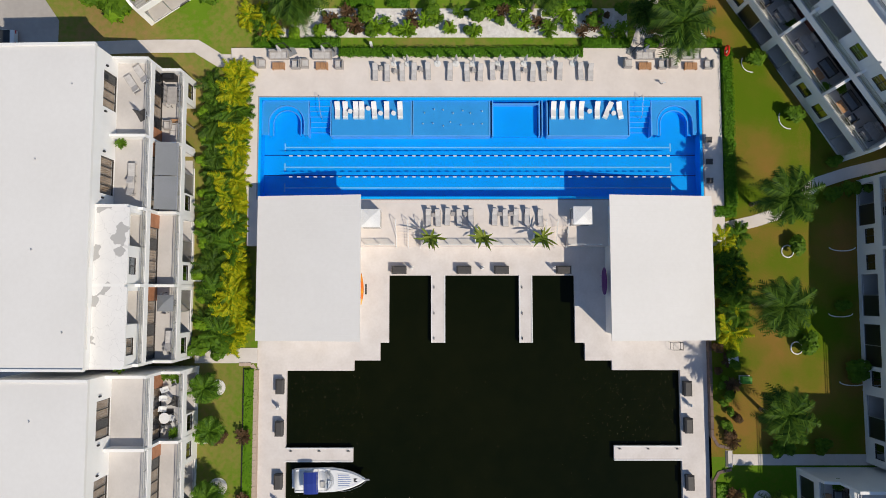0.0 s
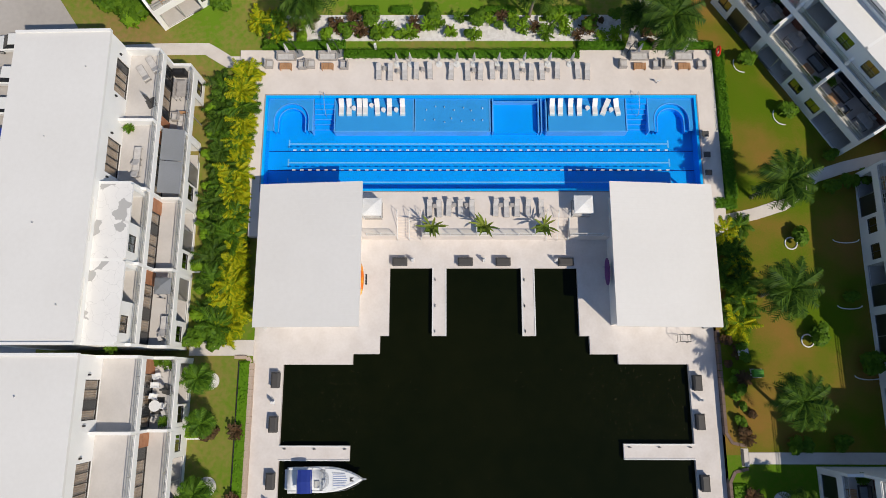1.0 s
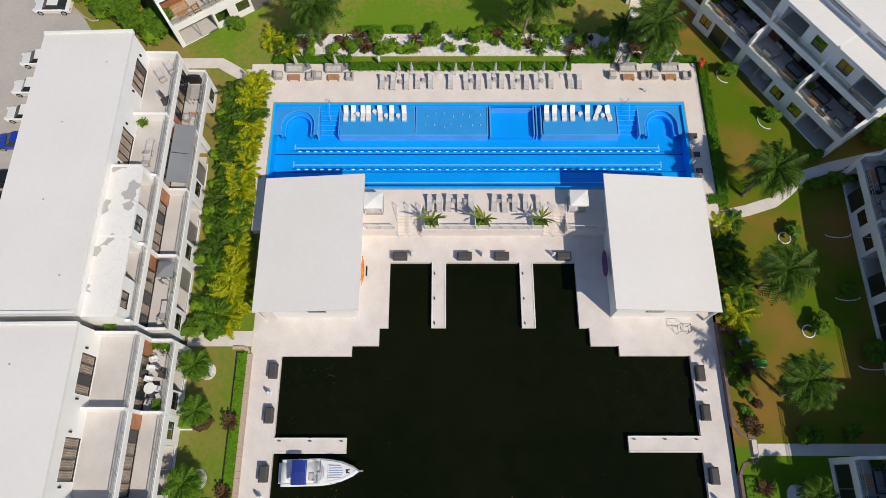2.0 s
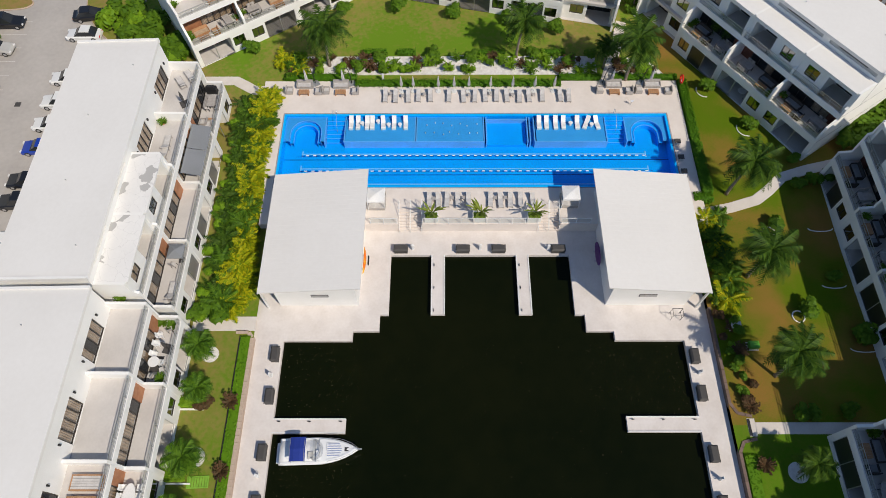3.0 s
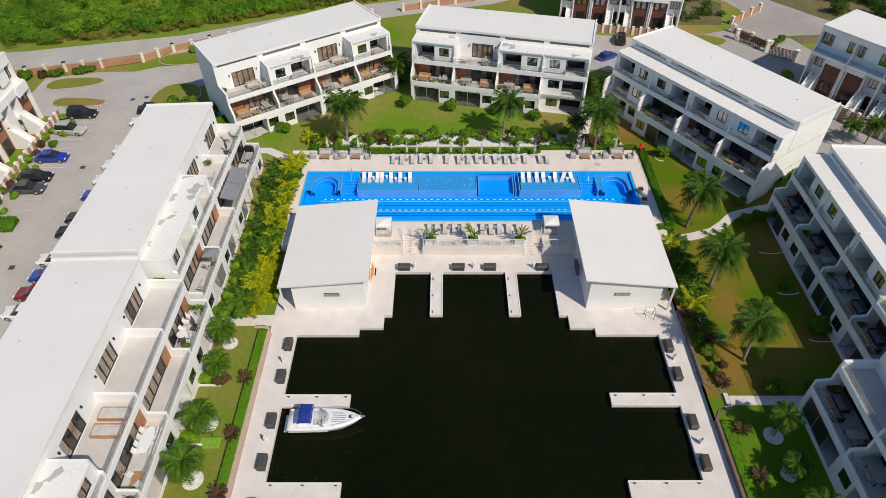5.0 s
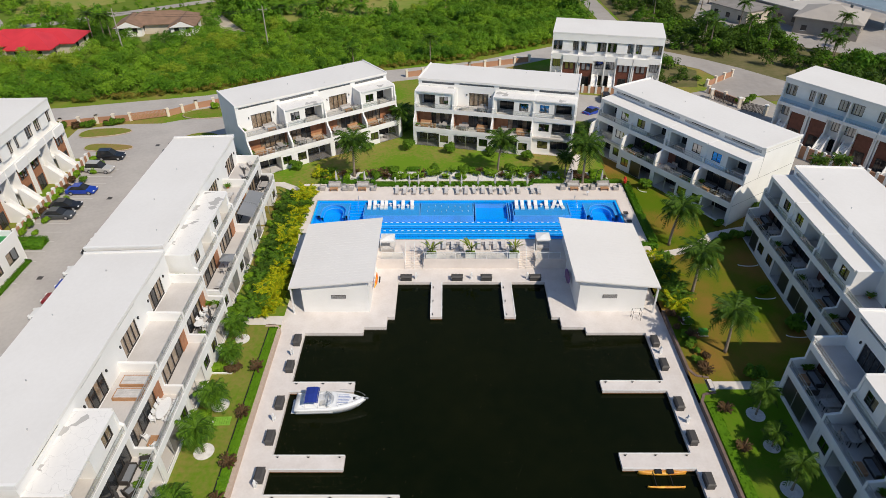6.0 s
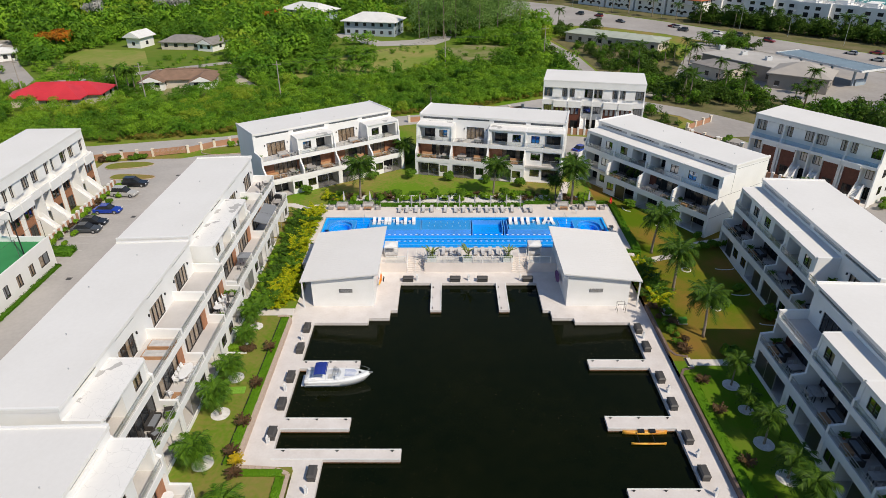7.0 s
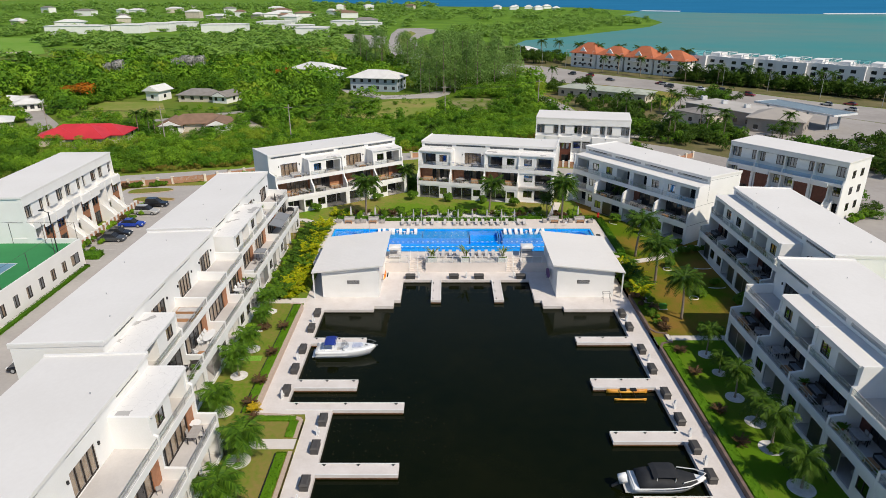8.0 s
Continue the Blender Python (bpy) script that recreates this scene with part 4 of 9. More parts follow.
def townhouses(m, n, w, label, H=11.6, depth=9.5, g=0.6, wood=None, glazed=False):
    """A row of narrow three-storey houses with tall brown door panels and outer stairs."""
    th = thing("townhouse_row", m, label, "townhouse row", "townhouse rows")
    L = n * w
    rec = 0.72 if glazed else 0.36
    if glazed:
        part("front_yard", MB().box(0.3, L - 0.05, -4.0, 0.24, 0.3, g - 0.05), PATH, th, "raised pale paved front yard")
    part("wall", MB().box(0, L, 0.25, depth, 0, H - 0.3), PLASTER, th)
    part("roof", MB().box(-0.2, L + 0.2, -rec - 0.03, depth + 0.15, H - 0.3, H), ROOF, th, "flat white membrane roof")
    for i in range(n + 1):
        part("fin", MB().profile([(0.25, 0), (0.25, H - 0.3), (-rec + 0.02, H - 0.3), (-rec - 0.03, g + 7.0), (-1.25, g + 6.2), (-1.25, 0)][::-1], i * w - 0.12, i * w + 0.12), PLASTER, th)
    for f in range(3):
        for yc in (2.4, 5.6):
            glazing(th, "end_window", -0.5, 0.5, -0.06, g + 0.9 + f * 3.05, g + 2.3 + f * 3.05, 2).matrix_local = pose(L, yc, 0, 0, 0, 90)
    for i in range(n):
        x0, x1 = i * w, (i + 1) * w
        a, b = x0 + 0.12, x1 - 0.12
        odd = i % 2
        X = (lambda u, v: (a + u, a + v)) if odd else (lambda u, v: (b - v, b - u))
        top = g + (6.25 if glazed else 6.9)
        bal = part("balcony", MB().profile([(0.25, g + 5.75), (0.25, g + 6.0), (-1.05, g + 6.0), (-1.05, top), (-1.2, top), (-1.2, g + 5.75)][::-1], a, b), PLASTER, th)
        if glazed:
            part("glass_panel", pane_quad(a + 0.05, b - 0.05, -1.12, top, g + 7.0), BLUETINT, bal, "pale blue glass balustrade")
        for u, v in ((0.25, 1.2), (3.5, 5.25)):
            p_, q_ = X(u, min(v, w - 0.3))
            glazing(th, "window", p_, q_, 0.12, g + 7.35, g + 9.15, 2 if v < 2 else 3, 0.4)
        p_, q_ = X(1.3, 3.4)
        if glazed:
            p_, q_ = X(1.22, 3.48)
            part("blind_window", MB().box(p_, q_, -0.02, 0.1, g + 7.35, g + 9.15), BLIND, th, "wide window with a white blind drawn")
        else:
            part("infill_panel", MB().box(p_, q_, -0.12, 0.24, g + 7.2, g + 9.3), PLASTER, th)
        part("fascia", MB().box(a, b, -rec, 0.24, g + 9.4, H - 0.302), PLASTER, th)
        p_, q_ = X(0.0, 3.0)
        part("balcony_front", MB().box(p_, q_, -1.45, -1.202, g + 5.3, g + (6.2 if glazed else 6.75)), PLASTER, th)
        p_, q_ = X(0.35, 2.85)
        dp = part("door_panel", MB().box(p_, q_, -0.85, 0.24, g + 0.1, g + 5.3), wood or CEDAR, th, "tall brown timber door panel")
        for u in () if glazed else (0.35, 1.35):
            glazing(dp, "window", p_ + u, p_ + u + 0.75, -0.9, g + 3.7, g + 5.1, 1)
        glazing(dp, "door", p_ + 0.5, q_ - 0.4, -0.9, g + 0.15, g + 2.3, 2)
        for u in (0.12, 2.95):
            p_, q_ = X(u, u + 0.22)
            part("pilaster", MB().box(p_, q_, -1.0, 0.24, 0, g + 5.74), PLASTER, th)
        p_, q_ = X(3.5, 5.1)
        glazing(th, "window", p_, q_, 0.2, g + 3.7, g + 5.3, 3)
        glazing(th, "patio_door", p_, q_, 0.2, g + 0.15, g + 2.3, 2)
        p_, q_ = X(3.1, 4.2)
        st = MB()
        k = 13
        st.profile([(-1.0, g - 0.3), (-1.0, g + 2.6)] + [v for j in range(k) for v in ((-1.0 - 0.2 * (j + 1) + 0.0, g + 2.6 - 0.19 * j), (-1.0 - 0.2 * (j + 1), g + 2.6 - 0.19 * (j + 1)))] + [(-3.6, g - 0.3)], p_, q_)
        stp = part("outer_stairs", st, PLASTER, th)
        for sx in (p_ - 0.13, q_):
            part("stair_wall", MB().profile([(-0.95, g - 0.3), (-0.95, g + 3.3), (-1.2, g + 3.3), (-3.8, g + 0.6), (-3.8, g - 0.3)], sx, sx + 0.13), PLASTER, stp)
        part("landing", MB().box(p_, q_, -1.0, 0.25, g + 2.35, g + 2.6), PLASTER, th)
        yw = part("yard_wall", MB().box(x0 + 0.5, x1, -4.1, -3.92, 0, g + 1.35), BROWNWALL, th, "tan yard wall")
        for k in (0.0, w / 4, w / 2, 3 * w / 4):
            part("post", MB().box(x0 + k, x0 + k + 0.45, -4.22, -3.8, 0, g + 1.6), PLASTER, yw)
    return th


TLAB = "white three-storey townhouse row with brown doors"
townhouses(pose(-62.95, 6.3, 0, 0, 0, 91.8), 5, 5.74, TLAB + " beside the car park", depth=8.8)
townhouses(pose(22.95, 70.6, 0, 0, 0, -12), 4, 5.5, TLAB + " behind the apartments", depth=10.3, wood=SHADEDCEDAR)
townhouses(pose(59.3, 43.6, 0, 0, 0, -54), 4, 5.55, TLAB + " beside the side road", H=11.75, depth=8.5, g=1.4, wood=SHADEDCEDAR, glazed=True)

# ---- roads, parking, paths ----
def ribbon(name, pts, width, material, label):
    """A path that follows the ground along a line of plan points."""
    mb, rs = MB(), []
    fine_ = []
    for (a, b), (c, d) in zip(pts, pts[1:]):
        n = max(1, round(math.hypot(c - a, d - b) / 0.8))
        fine_ += [(a + (c - a) * i / n, b + (d - b) * i / n) for i in range(n)]
    fine_.append(pts[-1])
    for i, (x, y) in enumerate(fine_):
        p, q = fine_[max(0, i - 1)], fine_[min(len(fine_) - 1, i + 1)]
        dx, dy = q[0] - p[0], q[1] - p[1]
        k = width / 2 / math.hypot(dx, dy)
        z = max(gz(x, y), gz(x - dy * k, y + dx * k), gz(x + dy * k, y - dx * k)) + 0.05
        l, r = (x - dy * k, y + dx * k), (x + dy * k, y - dx * k)
        rs.append([(*l, z), (*r, z), (*r, z - 0.4), (*l, z - 0.4)])
    return structure(name, mb.rings(rs), material, label, "path")


SIDEL = [(-45, 197), (-41, 187), (-25, 169.5), (-3, 172.5), (2, 182), (3, 190), (-4, 190), (-12, 182), (-24, 179), (-37, 197)]
sheet("car_park", [(-61, -75), (-39.5, -75), (-39.5, 28), (-45, 36), (-42.5, 44), (-30, 50), (-30, 53.5), (-43, 53), (-50, 51.5), (-58, 47.5), (-61, 34)], 0.60, ASPHALT, "worn grey asphalt car park behind the apartments", "car park")
sheet("car_park_entry", [(-68, 35.5), (-52, 35.5), (-49.5, 50), (-60, 49.6), (-68, 47.4)], 0.597, ASPHALT, "worn grey asphalt round the grass islands", "car park")
sheet("road_north", [(-190, 34), (-75, 50.5), (-47, 57), (-20, 69), (10, 78), (40, 95), (90, 103), (90, 111), (38, 102), (8, 85), (-22, 76), (-49, 64), (-76, 57.5), (-190, 42)], 0.60, ASPHALT, "grey asphalt road past the gate", "road")
sheet("road_east", [(40, 47), (56, 47), (59, 56), (64, 63), (71, 63.5), (80, 56), (86, 60), (75, 70), (67, 80), (61, 86), (52, 93), (43, 100), (40, 92), (50, 86), (58, 79), (60, 74), (55, 66), (40, 60)], 0.602, ROADPALE, "grey-brown service road round the houses", "road")
sheet("main_road", [(-36, 350), (-10, 290), (20, 240), (42, 219), (68, 212), (89, 194), (104, 171), (118, 148), (150, 105), (230, 30), (420, -90), (420, -40), (250, 70), (157, 145), (142, 160), (129, 179), (115, 200), (98, 226), (76, 252), (62, 280), (40, 300), (8, 325), (-10, 360), (-20, 417), (-26, 509), (-20, 573), (0, 640), (-28, 700), (-55, 688), (-55, 593), (-46, 445)], 0.62, ROADPALE, "pale asphalt dual carriageway in the distance", "road")
sheet("yard_north_east", [(36, 47), (52, 23.5), (60, 14), (72, 17), (69, 31), (60, 45), (68, 54), (65, 62), (57, 63), (41, 61), (36, 55)], 0.598, ROADPALE, "grey asphalt yard behind the angled building", "yard")
sheet("overgrown_lot", [(49, 118), (68, 112), (80, 140), (76, 160), (50, 178), (41, 186), (47, 150)], 0.597, LITTER, "overgrown shaded ground round the long low building", "scrub", 0.05)
sheet("bare_lot_east", [(69.5, 29.5), (71.4, 16.5), (84, 8), (108, 34), (112, 64), (97, 60), (86, 50), (80, 33)], 0.606, ROADPALE, "pale bare lot beside the townhouses", "bare ground", 0.05)
sheet("road_median", [(-30, 400), (-25, 400), (-33, 520), (-30, 600), (-38, 640), (-44, 600), (-42, 500)], 0.64, DRYGRASS, "dry grass median between the carriageways", "verge", 0.05)
sheet("far_car_park", [(-111, 600), (-83, 580), (-56, 552), (-47, 420), (-62, 418), (-96, 498)], 0.615, ROADPALE, "pale car park by the far road", "car park", 0.05)
sheet("side_lane", SIDEL, 0.66, ASPHALT, "grey lane end beside the grey-blue houses", "road", 0.05)
sheet("lane_east", [(36, 182), (39.5, 182), (46, 150), (48, 118), (43, 118), (41.5, 144)], 0.66, ROADPALE, "pale lane past the long low building", "road", 0.05)
ribbon("path_north", [(-41, 25.0), (-25.0, 25.0), (-22.6, 23.5), (-19.9, 23.4)], 1.35, PATH, "pale concrete path round the apartment building")
sheet("parking_north", [(26, 57), (45, 52.6), (46.4, 60.2), (27, 64.2)], 0.612, ASPHALT, "grey asphalt bays before the northern townhouses", "car park", 0.05)
ribbon("drive_north", [(30.5, 48.5), (31.0, 54.0), (31.4, 60.0)], 11.0, ASPHALT, "grey asphalt drive between the houses")
ribbon("path_gate", [(19.6, 24.7), (21.4, 30), (22.8, 35)], 1.3, PATH, "pale stepping path across the lawn")
ribbon("path_east", [(26.4, 6.1), (29.0, 6.7), (31.2, 7.2), (34.0, 8.1), (35.6, 9.3), (37.4, 11.0), (40.5, 12.0), (44.6, 13.0), (47, 13.5)], 1.2, PATH, "pale curved concrete path over the lawn")
sheet("path_dock", [(28.4, -16.8), (46, -16.8), (46, -15.75), (28.4, -15.75)], 0.60, PATH, "pale concrete path between the apartment buildings", "path")
sheet("path_dock_west", [(-20.3, -36.6), (-13.2, -36.6), (-13.2, -35.2), (-20.3, -35.2)], 0.60, PATH, "pale concrete path to the dock", "path")
sheet("path_pavilion", [(-24.6, -6.9), (-18.4, -6.9), (-18.4, -5.4), (-24.6, -5.4)], 0.60, PATH, "pale concrete path to the pavilion", "path")
sheet("planting_bed", [(-18.6, 25.9), (18.7, 25.9), (18.7, 28.9), (-18.6, 28.9)], 1.40, GRAVEL, "white gravel planting bed behind the pool", "planting bed")
sheet("planting_bed_east", [(20.6, 25.4), (27, 25.4), (25, 28.6), (21.4, 28.6)], 1.40, GRAVEL, "white gravel planting bed by the path", "planting bed")

# kerbs along the dock, brick by brick
kb = MB().box(-0.14, 0.14, -0.3, 0.3, 0, 0.62)
kerb_mesh = kb.mesh("kerb_block")
def kerb(name, pts, material, label):
    k = tagged(new(name), label, "kerb", "", "structure")
    for (ax, ay), (bx, by) in zip(pts, pts[1:]):
        d = math.hypot(bx - ax, by - ay)
        n = max(1, round(d / 0.62))
        for i in range(n):
            t = (i + 0.5) / n
            o = part("kerb_block", kerb_mesh if material == DARKCURB else kerb_mesh2, material, k)
            o.matrix_local = pose(ax + (bx - ax) * t, ay + (by - ay) * t, 0, 0, 0, math.degrees(math.atan2(by - ay, bx - ax)) - 90)
    return k


kb2 = MB().box(-0.2, 0.2, -0.3, 0.3, 0, 0.60)
kerb_mesh2 = kb2.mesh("kerb_block")
kerb("kerb_east", [(26.5, -4.4), (26.5, -14.0), (27.0, -14.9), (28.3, -15.2)], DARKCURB, "dark brick kerb along the lawn beside the dock")
kerb("kerb_east_south", [(28.3, -17.2), (27.0, -17.5), (26.5, -18.4), (26.5, -76)], DARKCURB, "dark brick kerb along the lawn beside the dock")
kerb("kerb_west", [(-20.2, -7.0), (-19.0, -7.0), (-18.55, -7.6), (-18.5, -31.3), (-14.6, -31.6), (-13.4, -32.2), (-13.4, -35.0)], CURB, "tan kerb along the lawn beside the dock")
kerb("kerb_west_south", [(-13.4, -36.9), (-13.4, -76)], CURB, "tan kerb along the lawn beside the dock")
dst = MB()
for i in range(3):
    dst.box(26.6 + i * 0.55, 28.4, -17.0, -15.4, 0, 0.19 * (i + 1))
tagged(part("steps", dst, PATH), "pale steps with dark treads from dock to path", "steps", "", "structure")
for i in range(3):
    o = tagged(part("step_tread", MB().box(26.62 + i * 0.55, 26.85 + i * 0.55, -16.95, -15.45, 0.19 * (i + 1) + 0.003, 0.19 * (i + 1) + 0.03), BLACK), "dark strip on a step", "step", "", "structure")

# ---- water and land in the distance ----
sheet("lagoon", [(52, 435), (62, 360), (112, 318), (200, 272), (420, 150), (1400, 0), (4800, -200), (4800, 1100), (755, 1100), (537, 1178), (405, 1330), (303, 1081), (314, 956), (291, 821), (240, 707), (190, 639), (147, 582), (110, 533), (69, 491)], 0.70, SEA, "turquoise shallow lagoon behind the houses", "water", 0.05)
sheet("sea", [(4800, 1100), (4800, 4890), (-900, 4890), (-640, 3100), (-330, 2150), (16, 1850), (330, 1700), (405, 1330), (537, 1178), (755, 1100)], 0.75, DEEPSEA, "deep blue sea towards the horizon", "water", 0.05)
for ax, ay, bx, by in ((405, 1335, 470, 1285), (670, 1112, 1100, 1080)):
    structure("reef_surf", MB().add([(ax, ay, 0.7), (bx, by, 0.7), (bx + 20, by + 45, 0.7), (ax + 20, ay + 45, 0.7), (ax, ay, 1.2), (bx, by, 1.2), (bx + 20, by + 45, 1.2), (ax + 20, ay + 45, 1.2)], [(3, 2, 1, 0), (4, 5, 6, 7), (0, 1, 5, 4), (1, 2, 6, 5), (2, 3, 7, 6), (3, 0, 4, 7)]), WHITEPLASTIC, "thin white line of surf on the reef", "surf")
sheet("scrub_ground", [(-1500, 72), (-190, 47), (-76, 62), (-49, 69), (-22, 81), (6, 90), (36, 107), (44, 118), (40, 190), (20, 238), (-60, 340), (-120, 430), (-1500, 430)], 0.585, SOIL, "rough green scrub land beyond the road", "scrub")
sheet("mangrove_land", [(-2600, 425), (-60, 425), (20, 434), (50, 434), (69, 491), (110, 533), (147, 582), (190, 639), (240, 707), (291, 821), (314, 956), (303, 1081), (405, 1330), (330, 1700), (16, 1850), (-330, 2150), (-640, 3100), (-900, 4800), (-2600, 4800)], 0.60, MANGROVE, "green mangrove land in the distance", "mangrove", 0.05)
sheet("bare_ground_east", [(49, 118), (66, 112), (92, 92), (118, 78), (170, 60), (150, 20), (118, 12), (100, 0), (92, 22), (100, 64), (66, 60), (60, 78), (46, 92)], 0.59, LITTER, "shaded leaf-strewn bare soil under trees", "bare ground", 0.05)
sheet("planting_ground_east", [(43, 68), (54, 68), (57, 78), (50, 85), (42, 90)], 0.594, LITTER, "bare planted soil beside the service road", "bare ground", 0.05)
sheet("sandy_clearing", [(-86, 101), (-66, 99), (-58, 104), (-58, 116), (-66, 122), (-86, 120)], 0.63, DIRT, "bare sandy yard among trees", "clearing", 0.05)
sheet("verge_lagoon", [(8, 326), (40, 302), (62, 282), (78, 252), (99, 227), (116, 201), (130, 180), (143, 161), (158, 146), (250, 72), (420, -38), (420, 148), (200, 270), (112, 316), (62, 358), (50, 433), (20, 433), (-8, 361)], 0.605, LITTER, "shaded rough strip along the lagoon", "verge", 0.05)
sheet("sandy_lot", [(66, 112), (92, 92), (118, 78), (170, 60), (148, 106), (117, 149), (103, 172), (96, 176), (78, 140)], 0.61, ROADPALE, "pale forecourt beside the main road", "forecourt", 0.05)
LANEW = [(-124, 109.5), (-118, 112), (-106, 116.2), (-93, 125), (-76, 136.5), (-70, 140.5), (-72, 143.5), (-78, 140), (-95, 128.5), (-108, 119.6), (-119, 115.6), (-126, 113)]
TRACK = [(-67, 126), (-64, 126), (-57, 115), (-50, 105), (-53, 103), (-60, 112)]
GLADE = [(-51, 134), (-38, 147), (-19, 167), (-4, 173), (-1, 151), (-4, 127), (-16, 124), (-28, 118), (-43, 112)]
SANDY = [(-1, 170), (21, 172), (25, 150), (12, 136), (2, 142)]
LAWNW = [(-128, 135), (-133, 166), (-108, 162), (-98, 141), (-108, 133), (-120, 118)]
DRIVEW = [(-178, 184), (-170, 184), (-141, 141), (-117, 111), (-124, 106), (-146, 136)]
FIELD = [(-480, 545), (-388, 548), (-281, 379), (-310, 340), (-480, 400)]
sheet("grass_clearing", GLADE, 0.645, DRYGRASS, "dry grassy clearing among the scrub", "clearing", 0.05)
sheet("sandy_patch", SANDY, 0.675, DIRT, "bare sandy patch beside the lane", "clearing", 0.05)
sheet("house_lawn", LAWNW, 0.655, DRYGRASS, "open lawn round the small white house", "lawn", 0.05)
sheet("house_lane", LANEW, 0.667, ROADPALE, "pale lane behind the red and brown roofed houses", "road", 0.05)
sheet("sandy_track", TRACK, 0.668, SAND, "bare sandy track beside the brown roofed house", "track", 0.05)
sheet("house_drive", DRIVEW, 0.668, ROADPALE, "pale drive between low houses", "drive", 0.05)
sheet("far_field", FIELD, 0.64, FIELDGREEN, "open bright green field in the distance", "field", 0.05)
sheet("field_track", [(-300, 395), (-292, 380), (-330, 376), (-420, 388), (-420, 395), (-335, 384)], 0.70, SAND, "pale dirt track at the field", "track", 0.04)


def inside(poly, x, y):
    c = False
    for (ax, ay), (bx, by) in zip(poly, poly[1:] + poly[:1]):
        if (ay > y) != (by > y) and x < ax + (bx - ax) * (y - ay) / (by - ay):
            c = not c
    return c


# ---- plants ----
def frond(mb, base, az, rise, length, droop, r, n=16, width=0.5, vshape=0.6):
    """One feather leaf: a curved stalk with leaflets on both sides."""
    d = Vector((math.cos(az), math.sin(az), 0))
    side = Vector((-math.sin(az), math.cos(az), 0))
    pts = []
    for i in range(n + 1):
        t = i / n
        pts.append(Vector(base) + d * (length * (t - 0.12 * t * t)) * math.cos(rise * (1 - t)) + Vector((0, 0, 1)) * (length * (math.sin(rise) * t - droop * t * t)))
    for i in range(1, n):
        t = i / n
        p, fw = pts[i], (pts[i + 1] - pts[i - 1]).normalized()
        wl = width * math.sin(math.pi * min(1, 0.16 + 0.84 * t)) ** 0.7 * r.uniform(0.85, 1.15) + 0.05
        for s in (-1, 1):
            tip = p + side * s * wl + fw * wl * 0.75 - Vector((0, 0, 1)) * wl * vshape * r.uniform(0.5, 1.4)
            hw = fw * (length / n) * 0.72
            mb.add([p - hw * 0.8, p + hw * 0.8, tip], [(0, 1, 2)])
    mb.tube([pts[0], pts[n // 2], pts[n]], 0.035, 4, 0.012)


def crown_mesh(name, z, n, length, r, droop=(0.35, 0.9), width=0.55, rise=(0.1, 1.2), leaflets=17):
    mb = MB()
    for i in range(n):
        k = i / n
        frond(mb, (0, 0, z), i * 2.4 + r.uniform(-0.25, 0.25), rise[1] + (rise[0] - rise[1]) * k, length * r.uniform(0.85, 1.1), droop[0] + (droop[1] - droop[0]) * k, r, leaflets, width)
    return mb.mesh(name)


def trunk_mesh(h, r0, r1, lean=(0, 0), rings=10):
    path = [(lean[0] * (t * t), lean[1] * (t * t), h * t) for t in [i / rings for i in range(rings + 1)]]
    mb = MB()
    rs = []
    for i, p in enumerate(path):
        t = i / rings
        rr = (r0 + (r1 - r0) * t) * (1.25 if i == 0 else 1.0)
        rs.append([(p[0] + rr * math.cos(q), p[1] + rr * math.sin(q), p[2]) for q in [2 * math.pi * j / 8 for j in range(8)]])
    mb.rings(rs)
    return mb.mesh("trunk")


def palm(h, n, length, seed, label, lean=(0, 0), leaf=None, r0=0.2, width=0.6, droop=(0.45, 1.1)):
    r = random.Random(seed)
    p = thing("palm_tree", pose(0, 0, -500), label, "palm tree", "palms of the gardens")
    part("trunk", trunk_mesh(h, r0, r0 * 0.62, lean), TRUNK, p, "", True)
    c = part("crown", crown_mesh("crown", 0, n, length, r, droop, width), leaf or PALMLEAF, p)
    c.location = (lean[0], lean[1], h)
    return p


def plant_at(src, x, y, rot=0, s=1.0, z=None):
    o = copy_thing(src, pose(x, y, (gz(x, y) if z is None else z) - 0.03, 0, 0, rot))
    o.scale = (s, s, s)
    return o


def drop(src):
    for o in (*src.children_recursive, src):
        bpy.data.objects.remove(o)


tall = [palm(6.3, 40, 3.25, 11, "tall coconut palm with a bent grey trunk and drooping fronds", (0.5, -0.3), width=0.75), palm(6.1, 38, 3.1, 12, "tall palm with a slim grey trunk and arching fronds", (-0.3, 0.2), width=0.75)]
short = [palm(2.7, 34, 2.0, 13, "short garden palm in a white stone ring", (-0.5, 0.3), PALMBRIGHT, 0.13, 0.64, (0.45, 1.1)), palm(2.4, 32, 1.95, 14, "short bushy garden palm in a white stone ring", (-0.4, -0.2), PALMBRIGHT, 0.12, 0.64, (0.45, 1.1))]
for i, (x, y, s, rot) in enumerate([(30.9, 8.9, 0.95, 20), (31.0, -1.0, 1.0, 80), (31.3, -11.4, 0.88, 150), (-13.9, 27.4, 1.05, 200), (9.0, 28.7, 0.9, 40), (21.9, 24.9, 1.12, 100), (33.5, 30.0, 0.8, 10), (19.5, 27.0, 0.6, 70), (-7.2, 42.6, 0.75, 130), (24.6, 37.4, 0.6, 15), (58.9, 27.3, 0.55, 60), (62.4, 27.6, 0.6, 170)]):
    plant_at(tall[i % 2], x, y, rot, s)
